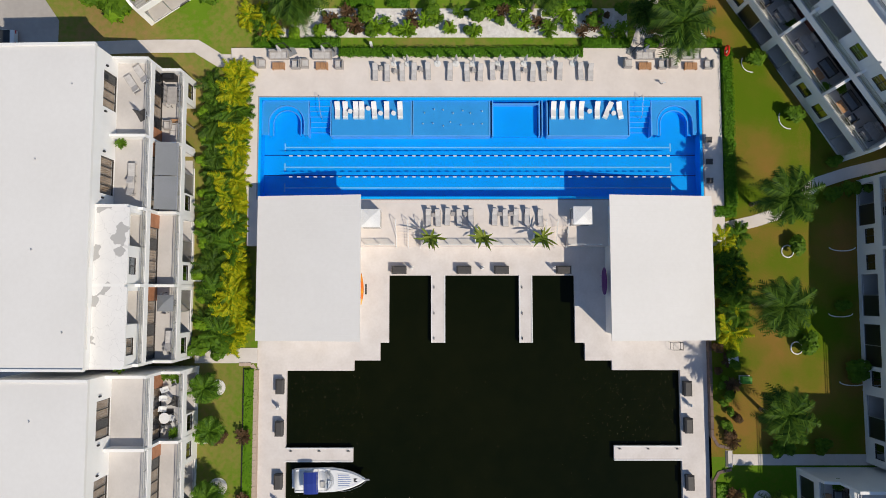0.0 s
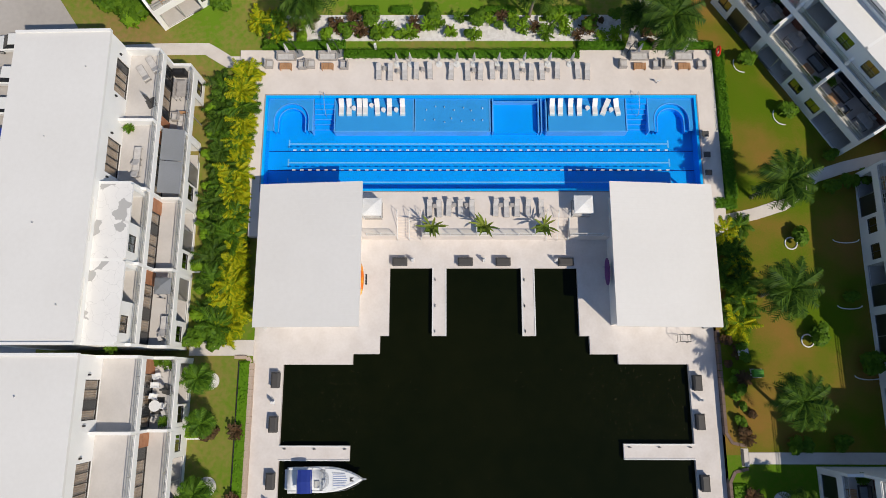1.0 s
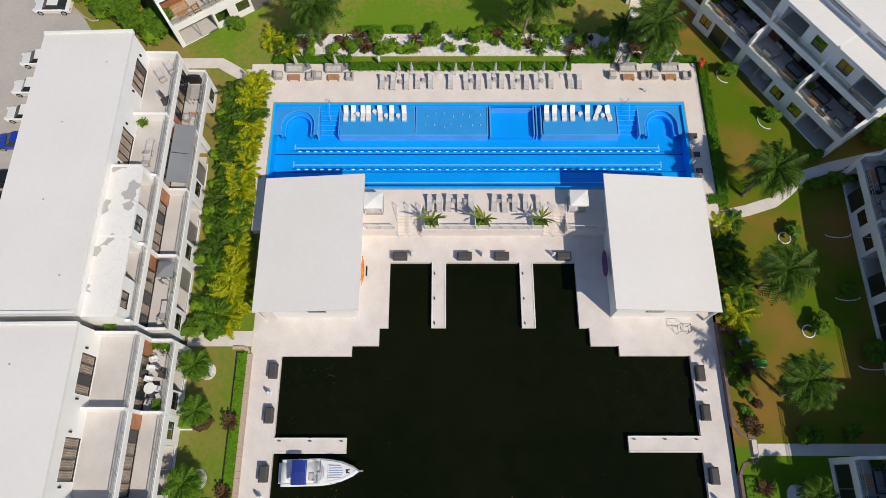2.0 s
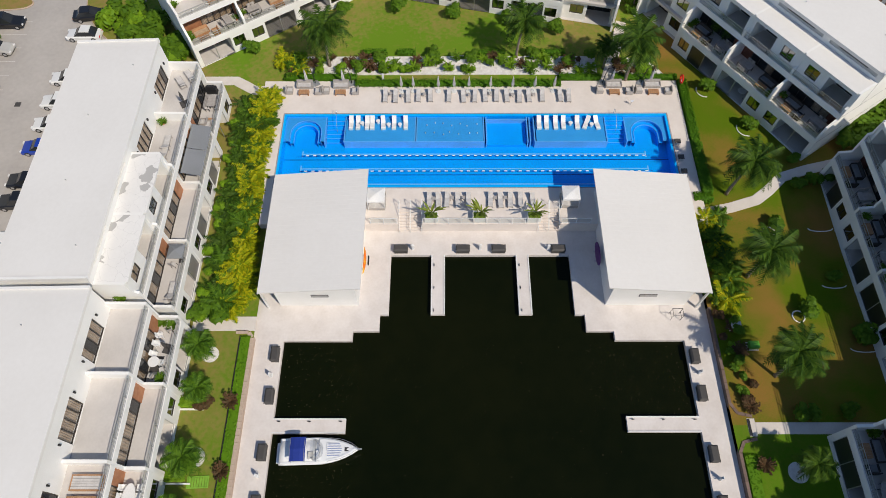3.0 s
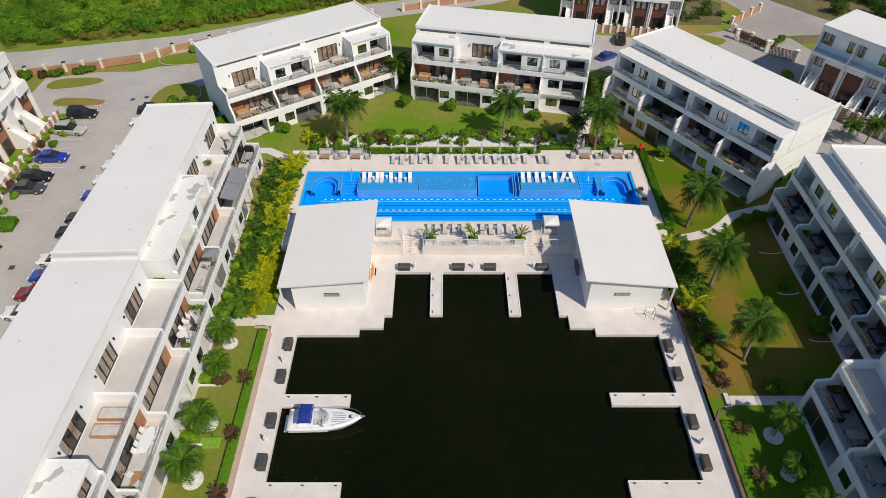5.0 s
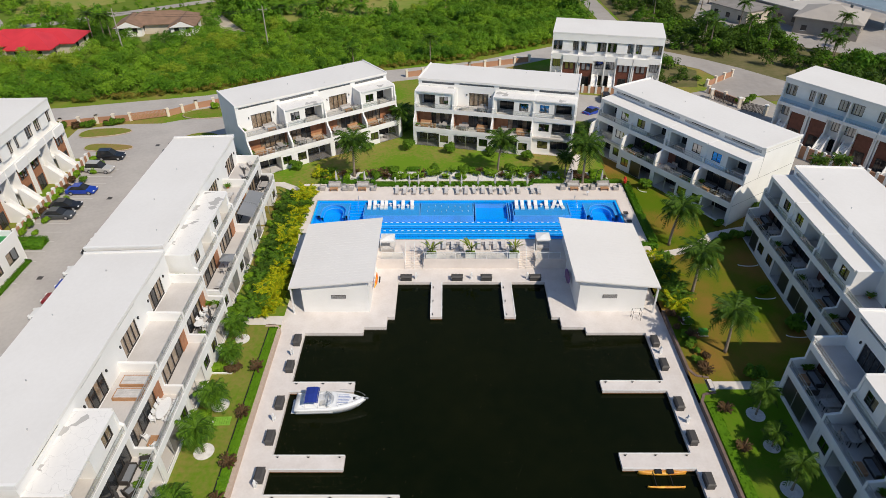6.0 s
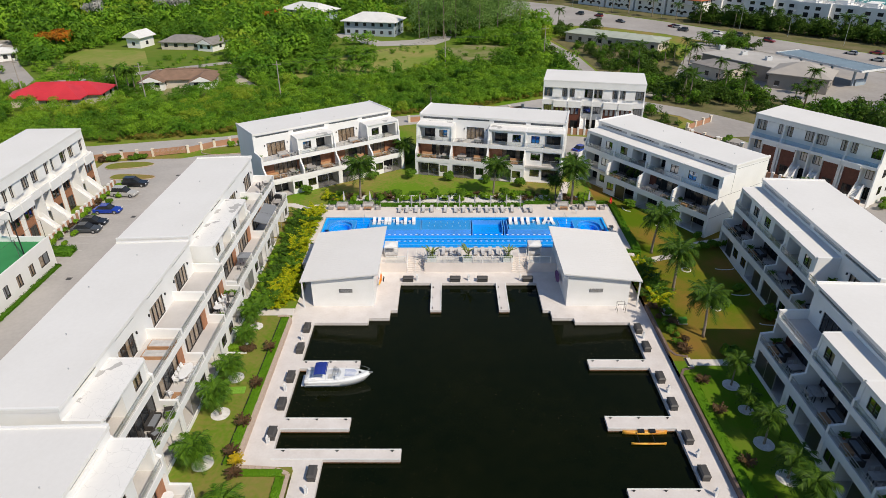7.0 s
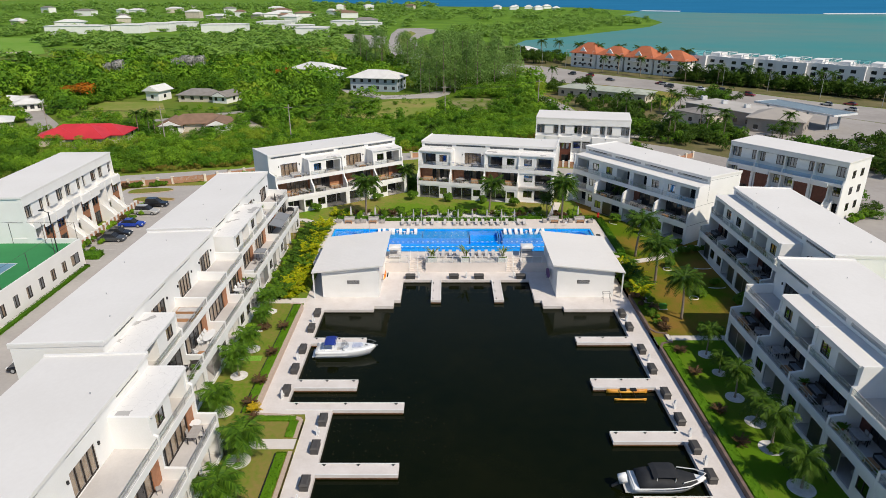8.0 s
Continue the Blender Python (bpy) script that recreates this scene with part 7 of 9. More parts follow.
def deck_strip(length, beam, free_, t0, t1, dz, inset, n=12):
    rs = []
    for i in range(n + 1):
        t = t0 + (t1 - t0) * i / n
        w = max(0.01, beam / 2 * (0.94 if t < 0.35 else 0.94 * (1 - ((t - 0.35) / 0.65) ** 2.7) + 0.012) - inset)
        x = -length / 2 + length * t
        z = free_ * (1 + 0.28 * t * t) + dz
        rs.append([(x, -w, z - 0.06), (x, w, z - 0.06), (x, w * 0.96, z), (x, 0, z + 0.05), (x, -w * 0.96, z)])
    return loft(MB(), rs)


GEL = mat("white_gelcoat", (0.80, 0.81, 0.82), 0.25, (0.76, 0.77, 0.78), coat=0.3)
BLUECAN = mat("royal_blue_canvas", (0.012, 0.035, 0.26), 0.8, (0.01, 0.028, 0.2))
VINYL = mat("pale_boat_vinyl", (0.6, 0.59, 0.56), 0.6)
CANVAS = mat("black_boat_canvas", (0.022, 0.024, 0.028), 0.75, (0.014, 0.015, 0.018), scale=1.5)
PADBLUE = mat("faded_blue_vinyl", (0.33, 0.38, 0.55), 0.6, (0.26, 0.31, 0.48), scale=2)
b1 = thing("motor_cruiser", pose(-11.0, -18.25, -0.5, 0, 0, 1.5) @ Matrix.Scale(0.9, 4), "white motor cruiser with blue bimini moored by a pier", "boat")
part("hull", loft(MB(), hull_sections(7.9, 2.7, 1.05)), GEL, b1, "glossy white hull", True)
part("foredeck", deck_strip(7.9, 2.7, 1.05, 0.5, 0.985, 0.12, 0.10), GEL, b1)
part("cockpit_floor", MB().box(-3.8, 0.1, -1.1, 1.1, 0.35, 0.42), VINYL, b1)
for y in (-1.22, 1.04):
    part("gunwale", MB().box(-3.8, 0.3, y, y + 0.18, 0.42, 1.14), GEL, b1)
part("transom", MB().box(-3.93, -3.7, -1.15, 1.15, 0.3, 1.0), GEL, b1)
part("swim_platform", MB().box(-4.4, -3.9, -1.0, 1.0, 0.18, 0.28), GEL, b1)
part("rear_bench", MB().box(-3.65, -3.1, -0.95, 0.95, 0.42, 0.85), VINYL, b1)
part("side_bench", MB().box(-2.9, -1.6, 0.45, 1.0, 0.42, 0.82), VINYL, b1)
part("helm_seat", MB().box(-1.1, -0.6, -0.8, -0.1, 0.42, 1.25), VINYL, b1)
part("console", MB().profile([(-0.95, 0.42), (-0.95, 1.35), (0.0, 1.35), (0.0, 0.42)][::-1], -0.25, 0.15), GEL, b1)
ws = MB()
ws.rings([[(0.55 - 0.9 * abs(math.sin(a)) ** 3, 1.12 * math.sin(a), 1.12) for a in np.linspace(-1.35, 1.35, 11)], [(0.15 - 0.8 * abs(math.sin(a)) ** 3, 1.0 * math.sin(a), 1.62) for a in np.linspace(-1.35, 1.35, 11)]], False)
part("windscreen", ws, WINGLASS, b1, "curved clear windscreen")
part("windscreen_frame", MB().tube([(0.15 - 0.8 * abs(math.sin(a)) ** 3, 1.0 * math.sin(a), 1.63) for a in np.linspace(-1.35, 1.35, 11)], 0.03, 6), METAL, b1)
part("bimini", loft(MB(), [[(x, -1.15, 2.15 + dz), (x, 0, 2.32 + dz), (x, 1.15, 2.15 + dz), (x, 1.15, 2.11 + dz), (x, 0, 2.28 + dz), (x, -1.15, 2.11 + dz)] for x, dz in ((-2.75, -0.1), (-2.3, 0.0), (-1.7, 0.02), (-1.2, -0.08))]), BLUECAN, b1, "royal blue canvas bimini")
for x in (-2.7, -1.3):
    part("bimini_bow", MB().tube([(x, -1.1, 1.1), (x, -1.12, 2.1), (x, 0, 2.27), (x, 1.12, 2.1), (x, 1.1, 1.1)], 0.02, 6), METAL, b1)
for i in range(6):
    y = -0.55 + i * 0.22
    part("deck_stripe", MB().box(0.85, 2.35 - 0.12 * abs(i - 2.5), y - 0.04, y + 0.04, 1.36, 1.40), PADBLUE, b1, "faded blue sun-pad stripe")
part("sun_pad", MB().box(0.75, 2.4, -0.68, 0.68, 1.26, 1.36), GEL, b1)
part("deck_hatch", MB().box(2.55, 2.95, -0.2, 0.2, 1.36, 1.43), SCREEN, b1)
for s in (-1, 1):
    part("bow_rail", MB().tube([(0.9, s * 1.1, 1.25), (1.0, s * 1.12, 1.65), (2.2, s * 0.95, 1.75), (3.3, s * 0.5, 1.85), (3.95, 0.02 * s, 1.9)], 0.018, 6), METAL, b1)
part("bow_roller", MB().box(3.8, 4.25, -0.08, 0.08, 1.32, 1.42), METAL, b1)
b2 = thing("covered_boat", pose(20.3, -40.25, -0.5, 0, 0, 0), "white motor boat under a fitted black cover", "boat")
part("hull", loft(MB(), hull_sections(6.6, 2.35, 0.85)), GEL, b2, "glossy white hull", True)
part("foredeck", deck_strip(6.6, 2.35, 0.85, 0.02, 0.985, 0.05, 0.06), GEL, b2)
part("cover", loft(MB(), [[(x, -w, 0.72), (x, -w * 0.96, 0.95 + h * 0.35), (x, -w * 0.7, 0.95 + h * 0.85), (x, 0, 0.95 + h), (x, w * 0.7, 0.95 + h * 0.85), (x, w * 0.96, 0.95 + h * 0.35), (x, w, 0.72)] for x, w, h in ((-2.75, 1.14, 0.5), (-2.0, 1.16, 0.7), (-0.9, 1.18, 0.75), (0.3, 1.16, 0.6), (1.3, 1.0, 0.4), (2.1, 0.72, 0.22), (2.7, 0.42, 0.1))]), CANVAS, b2, "fitted black canvas cover", True)
part("raised_top", loft(MB(), [[(x, -0.95, 1.9 + dz), (x, 0, 2.02 + dz), (x, 0.95, 1.9 + dz), (x, 0.95, 1.84 + dz), (x, 0, 1.96 + dz), (x, -0.95, 1.84 + dz)] for x, dz in ((-1.6, -0.12), (-1.2, 0.0), (0.2, 0.0), (0.6, -0.15))]), CANVAS, b2, "black canvas top on posts")
for x in (-1.3, 0.3):
    for y in (-0.9, 0.9):
        part("top_post", MB().tube([(x, y, 0.9), (x, y, 1.86)], 0.03, 6), WHITEMETAL, b2)
for s in (-1, 1):
    part("bow_rail", MB().tube([(0.9, s * 1.0, 0.95), (1.0, s * 1.0, 1.35), (2.4, s * 0.6, 1.45), (3.2, 0, 1.5)], 0.045, 6), WHITEMETAL, b2)
part("rub_rail", MB().tube([(-3.2, -1.14, 0.8), (0.0, -1.16, 0.86), (1.6, -0.95, 0.92), (2.9, -0.35, 1.02)], 0.06, 6), GEL, b2)
part("swim_platform", MB().box(-3.85, -3.2, -0.9, 0.9, 0.18, 0.27), VINYL, b2)
ob_ = part("outboard", loft(MB(), [[(-4.3 + dx, -w, z), (-3.6 + dx, -w, z + 0.25), (-3.6 + dx, w, z + 0.25), (-4.3 + dx, w, z)] for dx, w, z in ((0.1, 0.2, 0.45), (0.0, 0.3, 0.75), (-0.08, 0.3, 1.05), (-0.1, 0.2, 1.28))]), GEL, b2, "white tilted outboard motor", True)
part("outboard_leg", MB().tube([(-4.1, 0, 0.6), (-4.8, 0, 0.1)], 0.14, 6), BLACK, ob_)
YEL = mat("yellow_plastic", (0.80, 0.45, 0.06), 0.45, (0.55, 0.20, 0.03), scale=1.5, fine=4)
pk = thing("pedal_catamaran", pose(20.5, -26.45, -0.5), "yellow twin-hulled pedal craft moored under the pier", "pedal boat")
for y, L_, wid in ((0.35, 2.2, 0.27), (-1.15, 1.7, 0.12)):
    sec = []
    for t in [i / 10 for i in range(11)]:
        w = wid * max(0.06, math.sin(math.pi * t)) ** 0.55
        sec.append([(-L_ + 2 * L_ * t, y + w * math.cos(q), 0.16 + (0.75 * wid + 0.1 * (2 * t - 1) ** 4) * math.sin(q)) for q in [2 * math.pi * k / 10 for k in range(10)]])
    part("float_hull", loft(MB(), sec), YEL, pk, "", True)
for x in (-0.9, 0.6):
    part("crossbeam", MB().tube([(x, 0.35, 0.35), (x, -1.15, 0.3)], 0.035, 6), BLACK, pk)
part("seat", MB().box(-0.7, -0.1, 0.1, 0.6, 0.34, 0.5), BLACK, pk)
part("seat", MB().box(0.4, 1.0, 0.1, 0.6, 0.34, 0.5), BLACK, pk)


# ---- car park and gate ----
def car(name, label, paint, suv=False, far=False):
    c = thing(name, pose(0, 0, -500), label, "car", "parked cars")
    h, rf = (0.98, 1.72) if suv else (0.86, 1.42)
    w = 0.9
    body = [(-2.2, 0.35, 0.6 * h), (-2.15, 0.3, h * 0.95), (-1.2, 0.28, h), (0.9, 0.28, h * 0.98), (2.0, 0.3, h * 0.78), (2.2, 0.35, 0.5 * h)]
    part("body", loft(MB(), [[(x, -w * (0.9 if abs(x) > 2.1 else 1), z0), (x, w * (0.9 if abs(x) > 2.1 else 1), z0), (x, w * (0.9 if abs(x) > 2.1 else 1), z1 - 0.12), (x, w * 0.82, z1), (x, -w * 0.82, z1), (x, -w * (0.9 if abs(x) > 2.1 else 1), z1 - 0.12)] for x, z0, z1 in body]), paint, c, "", False)
    a = (-2.0, -1.75, 0.1, 0.95) if suv else (-1.75, -1.05, 0.15, 1.05)
    part("cabin_glass", loft(MB(), [[(a[0], -0.78, h - 0.06), (a[3], -0.78, h - 0.06), (a[3], 0.78, h - 0.06), (a[0], 0.78, h - 0.06)], [(a[1], -0.62, rf - 0.05), (a[2], -0.62, rf - 0.05), (a[2], 0.62, rf - 0.05), (a[1], 0.62, rf - 0.05)]]), DARKGLASS, c, "dark glass")
    part("roof", MB().box(a[1] - 0.02, a[2] + 0.02, -0.63, 0.63, rf - 0.05, rf), paint, c)
    for x in (-1.35, 1.4):
        for y in (-0.82, 0.82):
            tyre = MB().cyl(0, 0, -0.11, 0.11, 0.33, 14)
            tyre.v = [(px, pz, py + 0.33) for px, py, pz in tyre.v]
            wh = part("wheel", tyre, BLACK, c)
            wh.location = (x, y, 0)
            rim = MB().cyl(0, 0, -0.118, 0.118, 0.2, 10)
            rim.v = [(px, pz, py + 0.33) for px, py, pz in rim.v]
            if not far:
                part("rim", rim, METAL, wh)
    for y in (-0.62, 0.62) if not far else ():
        part("headlight", MB().box(2.05, 2.2, y - 0.16, y + 0.16, 0.55, 0.66), WHITEPLASTIC, c)
        part("tail_light", MB().box(-2.2, -2.1, y - 0.16, y + 0.16, 0.6, 0.74), RED, c)
    return c


def paint(n, c):
    return mat(n, c, 0.3, tuple(v * 0.85 for v in c), coat=0.6)


PAINTS = {"black": paint("black_car_paint", (0.012, 0.012, 0.014)), "silver": paint("silver_car_paint", (0.45, 0.44, 0.42)), "blue": paint("blue_car_paint", (0.01, 0.045, 0.36)), "grey": paint("dark_grey_car_paint", (0.06, 0.065, 0.07)),
          "white": paint("white_car_paint", (0.78, 0.78, 0.77)), "red": paint("dark_red_car_paint", (0.22, 0.01, 0.012))}
for x, y, col, suv, a in ((-56.4, 35.4, "black", 1, 3), (-56.3, 30.8, "silver", 1, -4), (-56.0, 23.8, "blue", 0, 2), (-56.2, 19.2, "black", 0, 3), (-56.0, 16.6, "grey", 0, 2), (-45.9, 36.8, "black", 0, 8), (-45.8, 33.2, "white", 0, 180),
                          (-45.6, 25.8, "white", 0, 182), (-45.6, 21.9, "white", 1, 178), (-45.6, 18.6, "white", 0, 180), (-45.8, 15.2, "blue", 0, 181), (-46.0, 10.6, "black", 0, 180), (-46.0, 7.8, "black", 1, 181), (-46.0, 2.9, "white", 0, 180),
                          (-45.7, 0.2, "blue", 0, 179), (-46.0, -2.6, "red", 0, 180), (-46.0, -5.4, "white", 0, 180), (-45.8, -23.2, "black", 0, 182), (29.1, 54.0, "blue", 0, 40), (33.0, 61.0, "black", 1, 78), (38.4, 60.0, "silver", 0, 78), (41.2, 59.5, "grey", 0, 78)):
    c_ = car("car", {"black": "black", "silver": "silver", "blue": "bright blue", "grey": "dark grey", "white": "white", "red": "dark red"}[col] + (" sport utility vehicle parked on worn asphalt" if suv else " saloon car parked on worn asphalt"), PAINTS[col], suv)
    c_.matrix_world = pose(x, y, 0.60, 0, 0, a)
for i in range(16):
    tagged(part("bay_line", MB().box(-58.6, -53.6, 14.9 + i * 2.35 - 0.05 if i < 10 else 14.9 - (i - 9) * 2.35, 14.9 + i * 2.35 + 0.05 if i < 10 else 15.0 - (i - 9) * 2.35, 0.6, 0.606), ROADPAINT), "faded white parking bay line", "road marking", "bay lines", "structure")
for x, y in ((-51.0, 22.0), (-50.5, 40.5), (-48.5, 41.2), (-51.2, 2)):
    tagged(part("manhole", MB().box(x - 0.35, x + 0.35, y - 0.35, y + 0.35, 0.6, 0.608), DOCKBOX), "dark square drain cover in the asphalt", "drain cover", "drain covers", "structure")


def island(name, pts, label):
    for _ in range(2):                          # round the corners
        pts = [q for (a, b), (c, d) in zip(pts, pts[1:] + pts[:1]) for q in ((a * 0.75 + c * 0.25, b * 0.75 + d * 0.25), (a * 0.25 + c * 0.75, b * 0.25 + d * 0.75))]
    o = sheet(name, pts, 0.74, GRASS, label, "lawn", 0.2)
    k = MB().tube([(x, y, 0.68) for x, y in pts + pts[:1]], 0.09, 6)
    part("kerb_edge", k, CURB, o)


island("verge_gate", [(-66.5, 43.2), (-60.5, 44.2), (-57.6, 45.6), (-57.4, 46.8), (-60, 47.8), (-66.5, 47.0)], "grass verge inside the gate")
island("verge_stairs", [(-63, 38.0), (-56, 38.2), (-54.5, 39.0), (-54.6, 40.0), (-56.5, 40.6), (-63, 41.2)], "small grass island beside parked cars")
island("verge_corner", [(-47.6, 37.8), (-41, 30.5), (-39.6, 33), (-39.6, 44), (-43.5, 46.0), (-47.2, 44.2)], "grass corner with trees by the car park")
island("verge_entry", [(-50.5, 52.6), (-46, 51.6), (-36, 54.6), (-36, 58.5), (-44, 57.8), (-50.5, 55.4)], "grass verge beside the gate wall")
for pts in ([(-82, 45.5), (-71.5, 48.6), (-65.5, 50.2), (-59.6, 51.4)], [(-53.2, 53.4), (-48.9, 57.2), (-43.0, 60.4), (-30, 66.5), (-14, 72.0)], [(-8, 74.5), (6, 79.5), (20, 84.5)], [(55.9, 68.2), (63.4, 74.3)], [(55.0, 64.6), (59.4, 57.8)]):
    gw = tagged(new("boundary_wall"), "tan boundary wall with white pillars along the road", "boundary wall", "boundary walls")
    for (a, b), (c, d) in zip(pts, pts[1:]):
        L_ = math.hypot(c - a, d - b)
        ang = math.degrees(math.atan2(d - b, c - a))
        seg = part("wall_panel", MB().box(0, L_, -0.1, 0.1, 0.3, 1.75), BROWNWALL, gw)
        seg.matrix_local = pose(a, b, 0, 0, 0, ang)
        n = max(1, round(L_ / 3.6))
        for i in range(n + 1):
            pil = part("pillar", MB().box(-0.26, 0.26, -0.26, 0.26, 0.3, 2.1), CREAMWALL, gw)
            pil.matrix_local = pose(a + (c - a) * i / n, b + (d - b) * i / n, 0, 0, 0, ang)
            part("cap", MB().box(-0.32, 0.32, -0.32, 0.32, 2.1, 2.2), CREAMWALL, pil)
island("verge_yard", [(46.6, 64.4), (53.5, 61.6), (50.6, 58.4), (47.4, 60.4)], "small grass island by the yard gate")
for x, y, a in ((55.0, 60.9, -54), (58.5, 55.8, -38)):
    yg = thing("yard_gate", pose(x, y, 0.6, 0, 0, a), "open black metal gate leaf of the service yard", "gate", "yard gates")
    part("gate_frame", MB().wall(0, 4.2, -0.04, 0.04, 0.1, 1.7, [(0.08, 2.06, 0.18, 1.62), (2.14, 4.12, 0.18, 1.62)]), BLACK, yg)
    for k in range(8):
        part("slat", MB().box(0.08, 4.12, -0.02, 0.02, 0.24 + k * 0.17, 0.34 + k * 0.17), DARKBRONZE, yg)
for x, y in ((54.6, 61.6), (58.4, 56.8), (62.0, 53.0)):
    gp_ = thing("gate_post", pose(x, y, 0.6), "cream gate post with a flat cap", "gate post", "yard gate posts")
    part("shaft", MB().box(-0.28, 0.28, -0.28, 0.28, -0.1, 1.95), CREAMWALL, gp_)
    part("cap", MB().box(-0.36, 0.36, -0.36, 0.36, 1.95, 2.1), PLASTER, gp_)
shrub("lime", 58.1, 46.8, 1.7, 0.6, "bright green bush beside the yard")
for x, y in ((60.0, 58.0), (61.4, 59.6), (58.8, 58.9), (62.6, 60.8)):
    shrub("green", x, y, 1.0, 0.6, "low green shrub beside the yard gate")
gt = thing("sliding_gate", pose(-59.4, 51.2, 0.6, 0, 0, 19), "brown slatted sliding gate across the entrance", "gate")
part("gate_frame", MB().wall(0, 6.4, -0.04, 0.04, 0.1, 1.5, [(0.08 + k * 1.27, 1.19 + k * 1.27, 0.2, 1.4) for k in range(5)]), BROWNWALL, gt)
for i in range(26):
    part("slat", MB().box(0.1 + i * 0.24, 0.3 + i * 0.24, -0.02, 0.02, 0.2, 1.4), BROWNWALL, gt)
for i in range(40):
    x = -60 + 30 * rng.random() if i % 2 else rng.uniform(-80, -60)
    y = 51.5 + (x + 60) * (0.42 if x > -54 else 0.28) - rng.uniform(0.8, 2.0)
    if -60 < x < -52:
        continue
    shrub(rng.choice(("green", "red", "lime")), x, y, rng.uniform(0.7, 1.3), 0.6, "garden shrub along the boundary wall")
for i in range(16):
    shrub(rng.choice(("lime", "green", "lime", "red")), -58.9 - 0.3 * rng.random(), 8 + i * 1.9, rng.uniform(0.7, 1.2), 0.6, "low shrub before the tan yard wall")
for i in range(26):
    t = rng.random()
    x, y = -42.3 + 11.0 * t + rng.uniform(-2.2, 1.4), 36.2 - 7.2 * t + rng.uniform(-1.6, 1.8)
    shrub(rng.choice(("green", "green", "lime")), x, y, rng.uniform(1.5, 2.6), None, "large green bush in the dense bed at the building corner")


for i in range(9):
    shrub("lime" if i % 3 else "green", -57.2 + 0.3 * rng.random(), 9.0 + i * 3.0, rng.uniform(0.7, 1.0), 0.6, "rounded lime-green shrub before the parking bays")


# ---- leaves drifting on the canal ----
drift = MB()
dr = random.Random(77)
for i in range(800):
    x0, x1, y0, y1 = dr.choice(((-15.4, -8.0, -15.0, -8.2), (-15.4, -8.0, -24.2, -16.9), (-15.4, -6.0, -28.4, -26.3), (-10.5, 2.0, -37.5, -30.4), (-6, 20, -30, -8), (14, 23, -15, -8)))
    x, y, s, a = dr.uniform(x0, x1), dr.uniform(y0, y1), dr.uniform(0.018, 0.045), dr.uniform(0, 6.28)
    c, q = math.cos(a) * s, math.sin(a) * s
    drift.add([(x + c, y + q, -0.495), (x - q, y + c, -0.495), (x - c, y - q, -0.495), (x + q, y - c, -0.495)], [(0, 1, 2, 3)])
tagged(part("floating_leaves", drift, mat("faded_floating_leaf", (0.16, 0.13, 0.07), 0.7, (0.06, 0.04, 0.018), island=0.9)), "scattered dead leaves floating on dark water", "floating leaves", "", "stuff")


# ---- terrace furniture ----
ch = thing("terrace_chair", pose(0, 0, -500), "dark metal-framed outdoor dining chair", "chair", "terrace chairs")
part("seat", MB().box(-0.22, 0.22, -0.22, 0.22, 0.42, 0.46), CUSHION, ch)
part("backrest", MB().profile([(0.2, 0.46), (0.26, 0.88), (0.3, 0.88), (0.25, 0.46)][::-1], -0.22, 0.22), WICKER, ch)
for x in (-0.2, 0.2):
    for y in (-0.2, 0.2):
        part("leg", MB().box(x - 0.02, x + 0.02, y - 0.02, y + 0.02, 0, 0.42), BLACK, ch)
dt = thing("terrace_table", pose(0, 0, -500), "rectangular grey outdoor dining table", "table", "terrace tables")
part("tabletop", MB().box(-0.85, 0.85, -0.45, 0.45, 0.71, 0.75), WICKER, dt)
for x in (-0.78, 0.78):
    for y in (-0.38, 0.38):
        part("leg", MB().box(x - 0.035, x + 0.035, y - 0.035, y + 0.035, 0, 0.71), BLACK, dt)
wt2 = thing("round_table", pose(0, 0, -500), "round white outdoor table", "table", "round terrace tables")
part("tabletop", MB().cyl(0, 0, 0.7, 0.74, 0.5, 18), WHITEPLASTIC, wt2)
part("column", MB().cyl(0, 0, 0, 0.7, 0.06, 8), METAL, wt2)
gl = lounger_thing("terrace_lounger", "grey reclining lounger on an apartment terrace", "sun lounger", "terrace loungers", WICKER, CUSHION)
pp = thing("potted_plant", pose(0, 0, -500), "leafy green plant in a terracotta pot", "potted plant", "terrace plants")
part("pot", MB().cyl(0, 0, 0, 0.42, 0.18, 12, 0.25), mat("terracotta_pot", (0.42, 0.17, 0.08), 0.8), pp)
mbp = MB()
for i in range(26):
    frond(mbp, (0, 0, 0.4), i * 2.4, rng.uniform(0.4, 1.4), rng.uniform(0.5, 1.0), 0.25, rng, 6, 0.16)
part("foliage", mbp, SHRUB, pp)
gr = thing("barbecue", pose(0, 0, -500), "dark covered barbecue on a terrace", "barbecue", "barbecues")
part("body", MB().box(-0.6, 0.6, -0.28, 0.28, 0, 0.85), BLACK, gr)
part("hood", loft(MB(), [[(-0.45, -0.26, 0.85), (0.45, -0.26, 0.85), (0.45, 0.26, 0.85), (-0.45, 0.26, 0.85)], [(-0.4, -0.12, 1.1), (0.4, -0.12, 1.1), (0.4, 0.2, 1.1), (-0.4, 0.2, 1.1)]]), BLACK, gr)
ps = thing("folded_parasol", pose(0, 0, -500), "dark folded parasol with a square base lying on a terrace", "parasol", "terrace parasols")
part("base", MB().box(-0.45, 0.45, -0.45, 0.45, 0, 0.1), DOCKBOX, ps)
part("pole", MB().tube([(0, 0, 0.1), (0, 0, 1.9)], 0.03, 6), BLACK, ps)
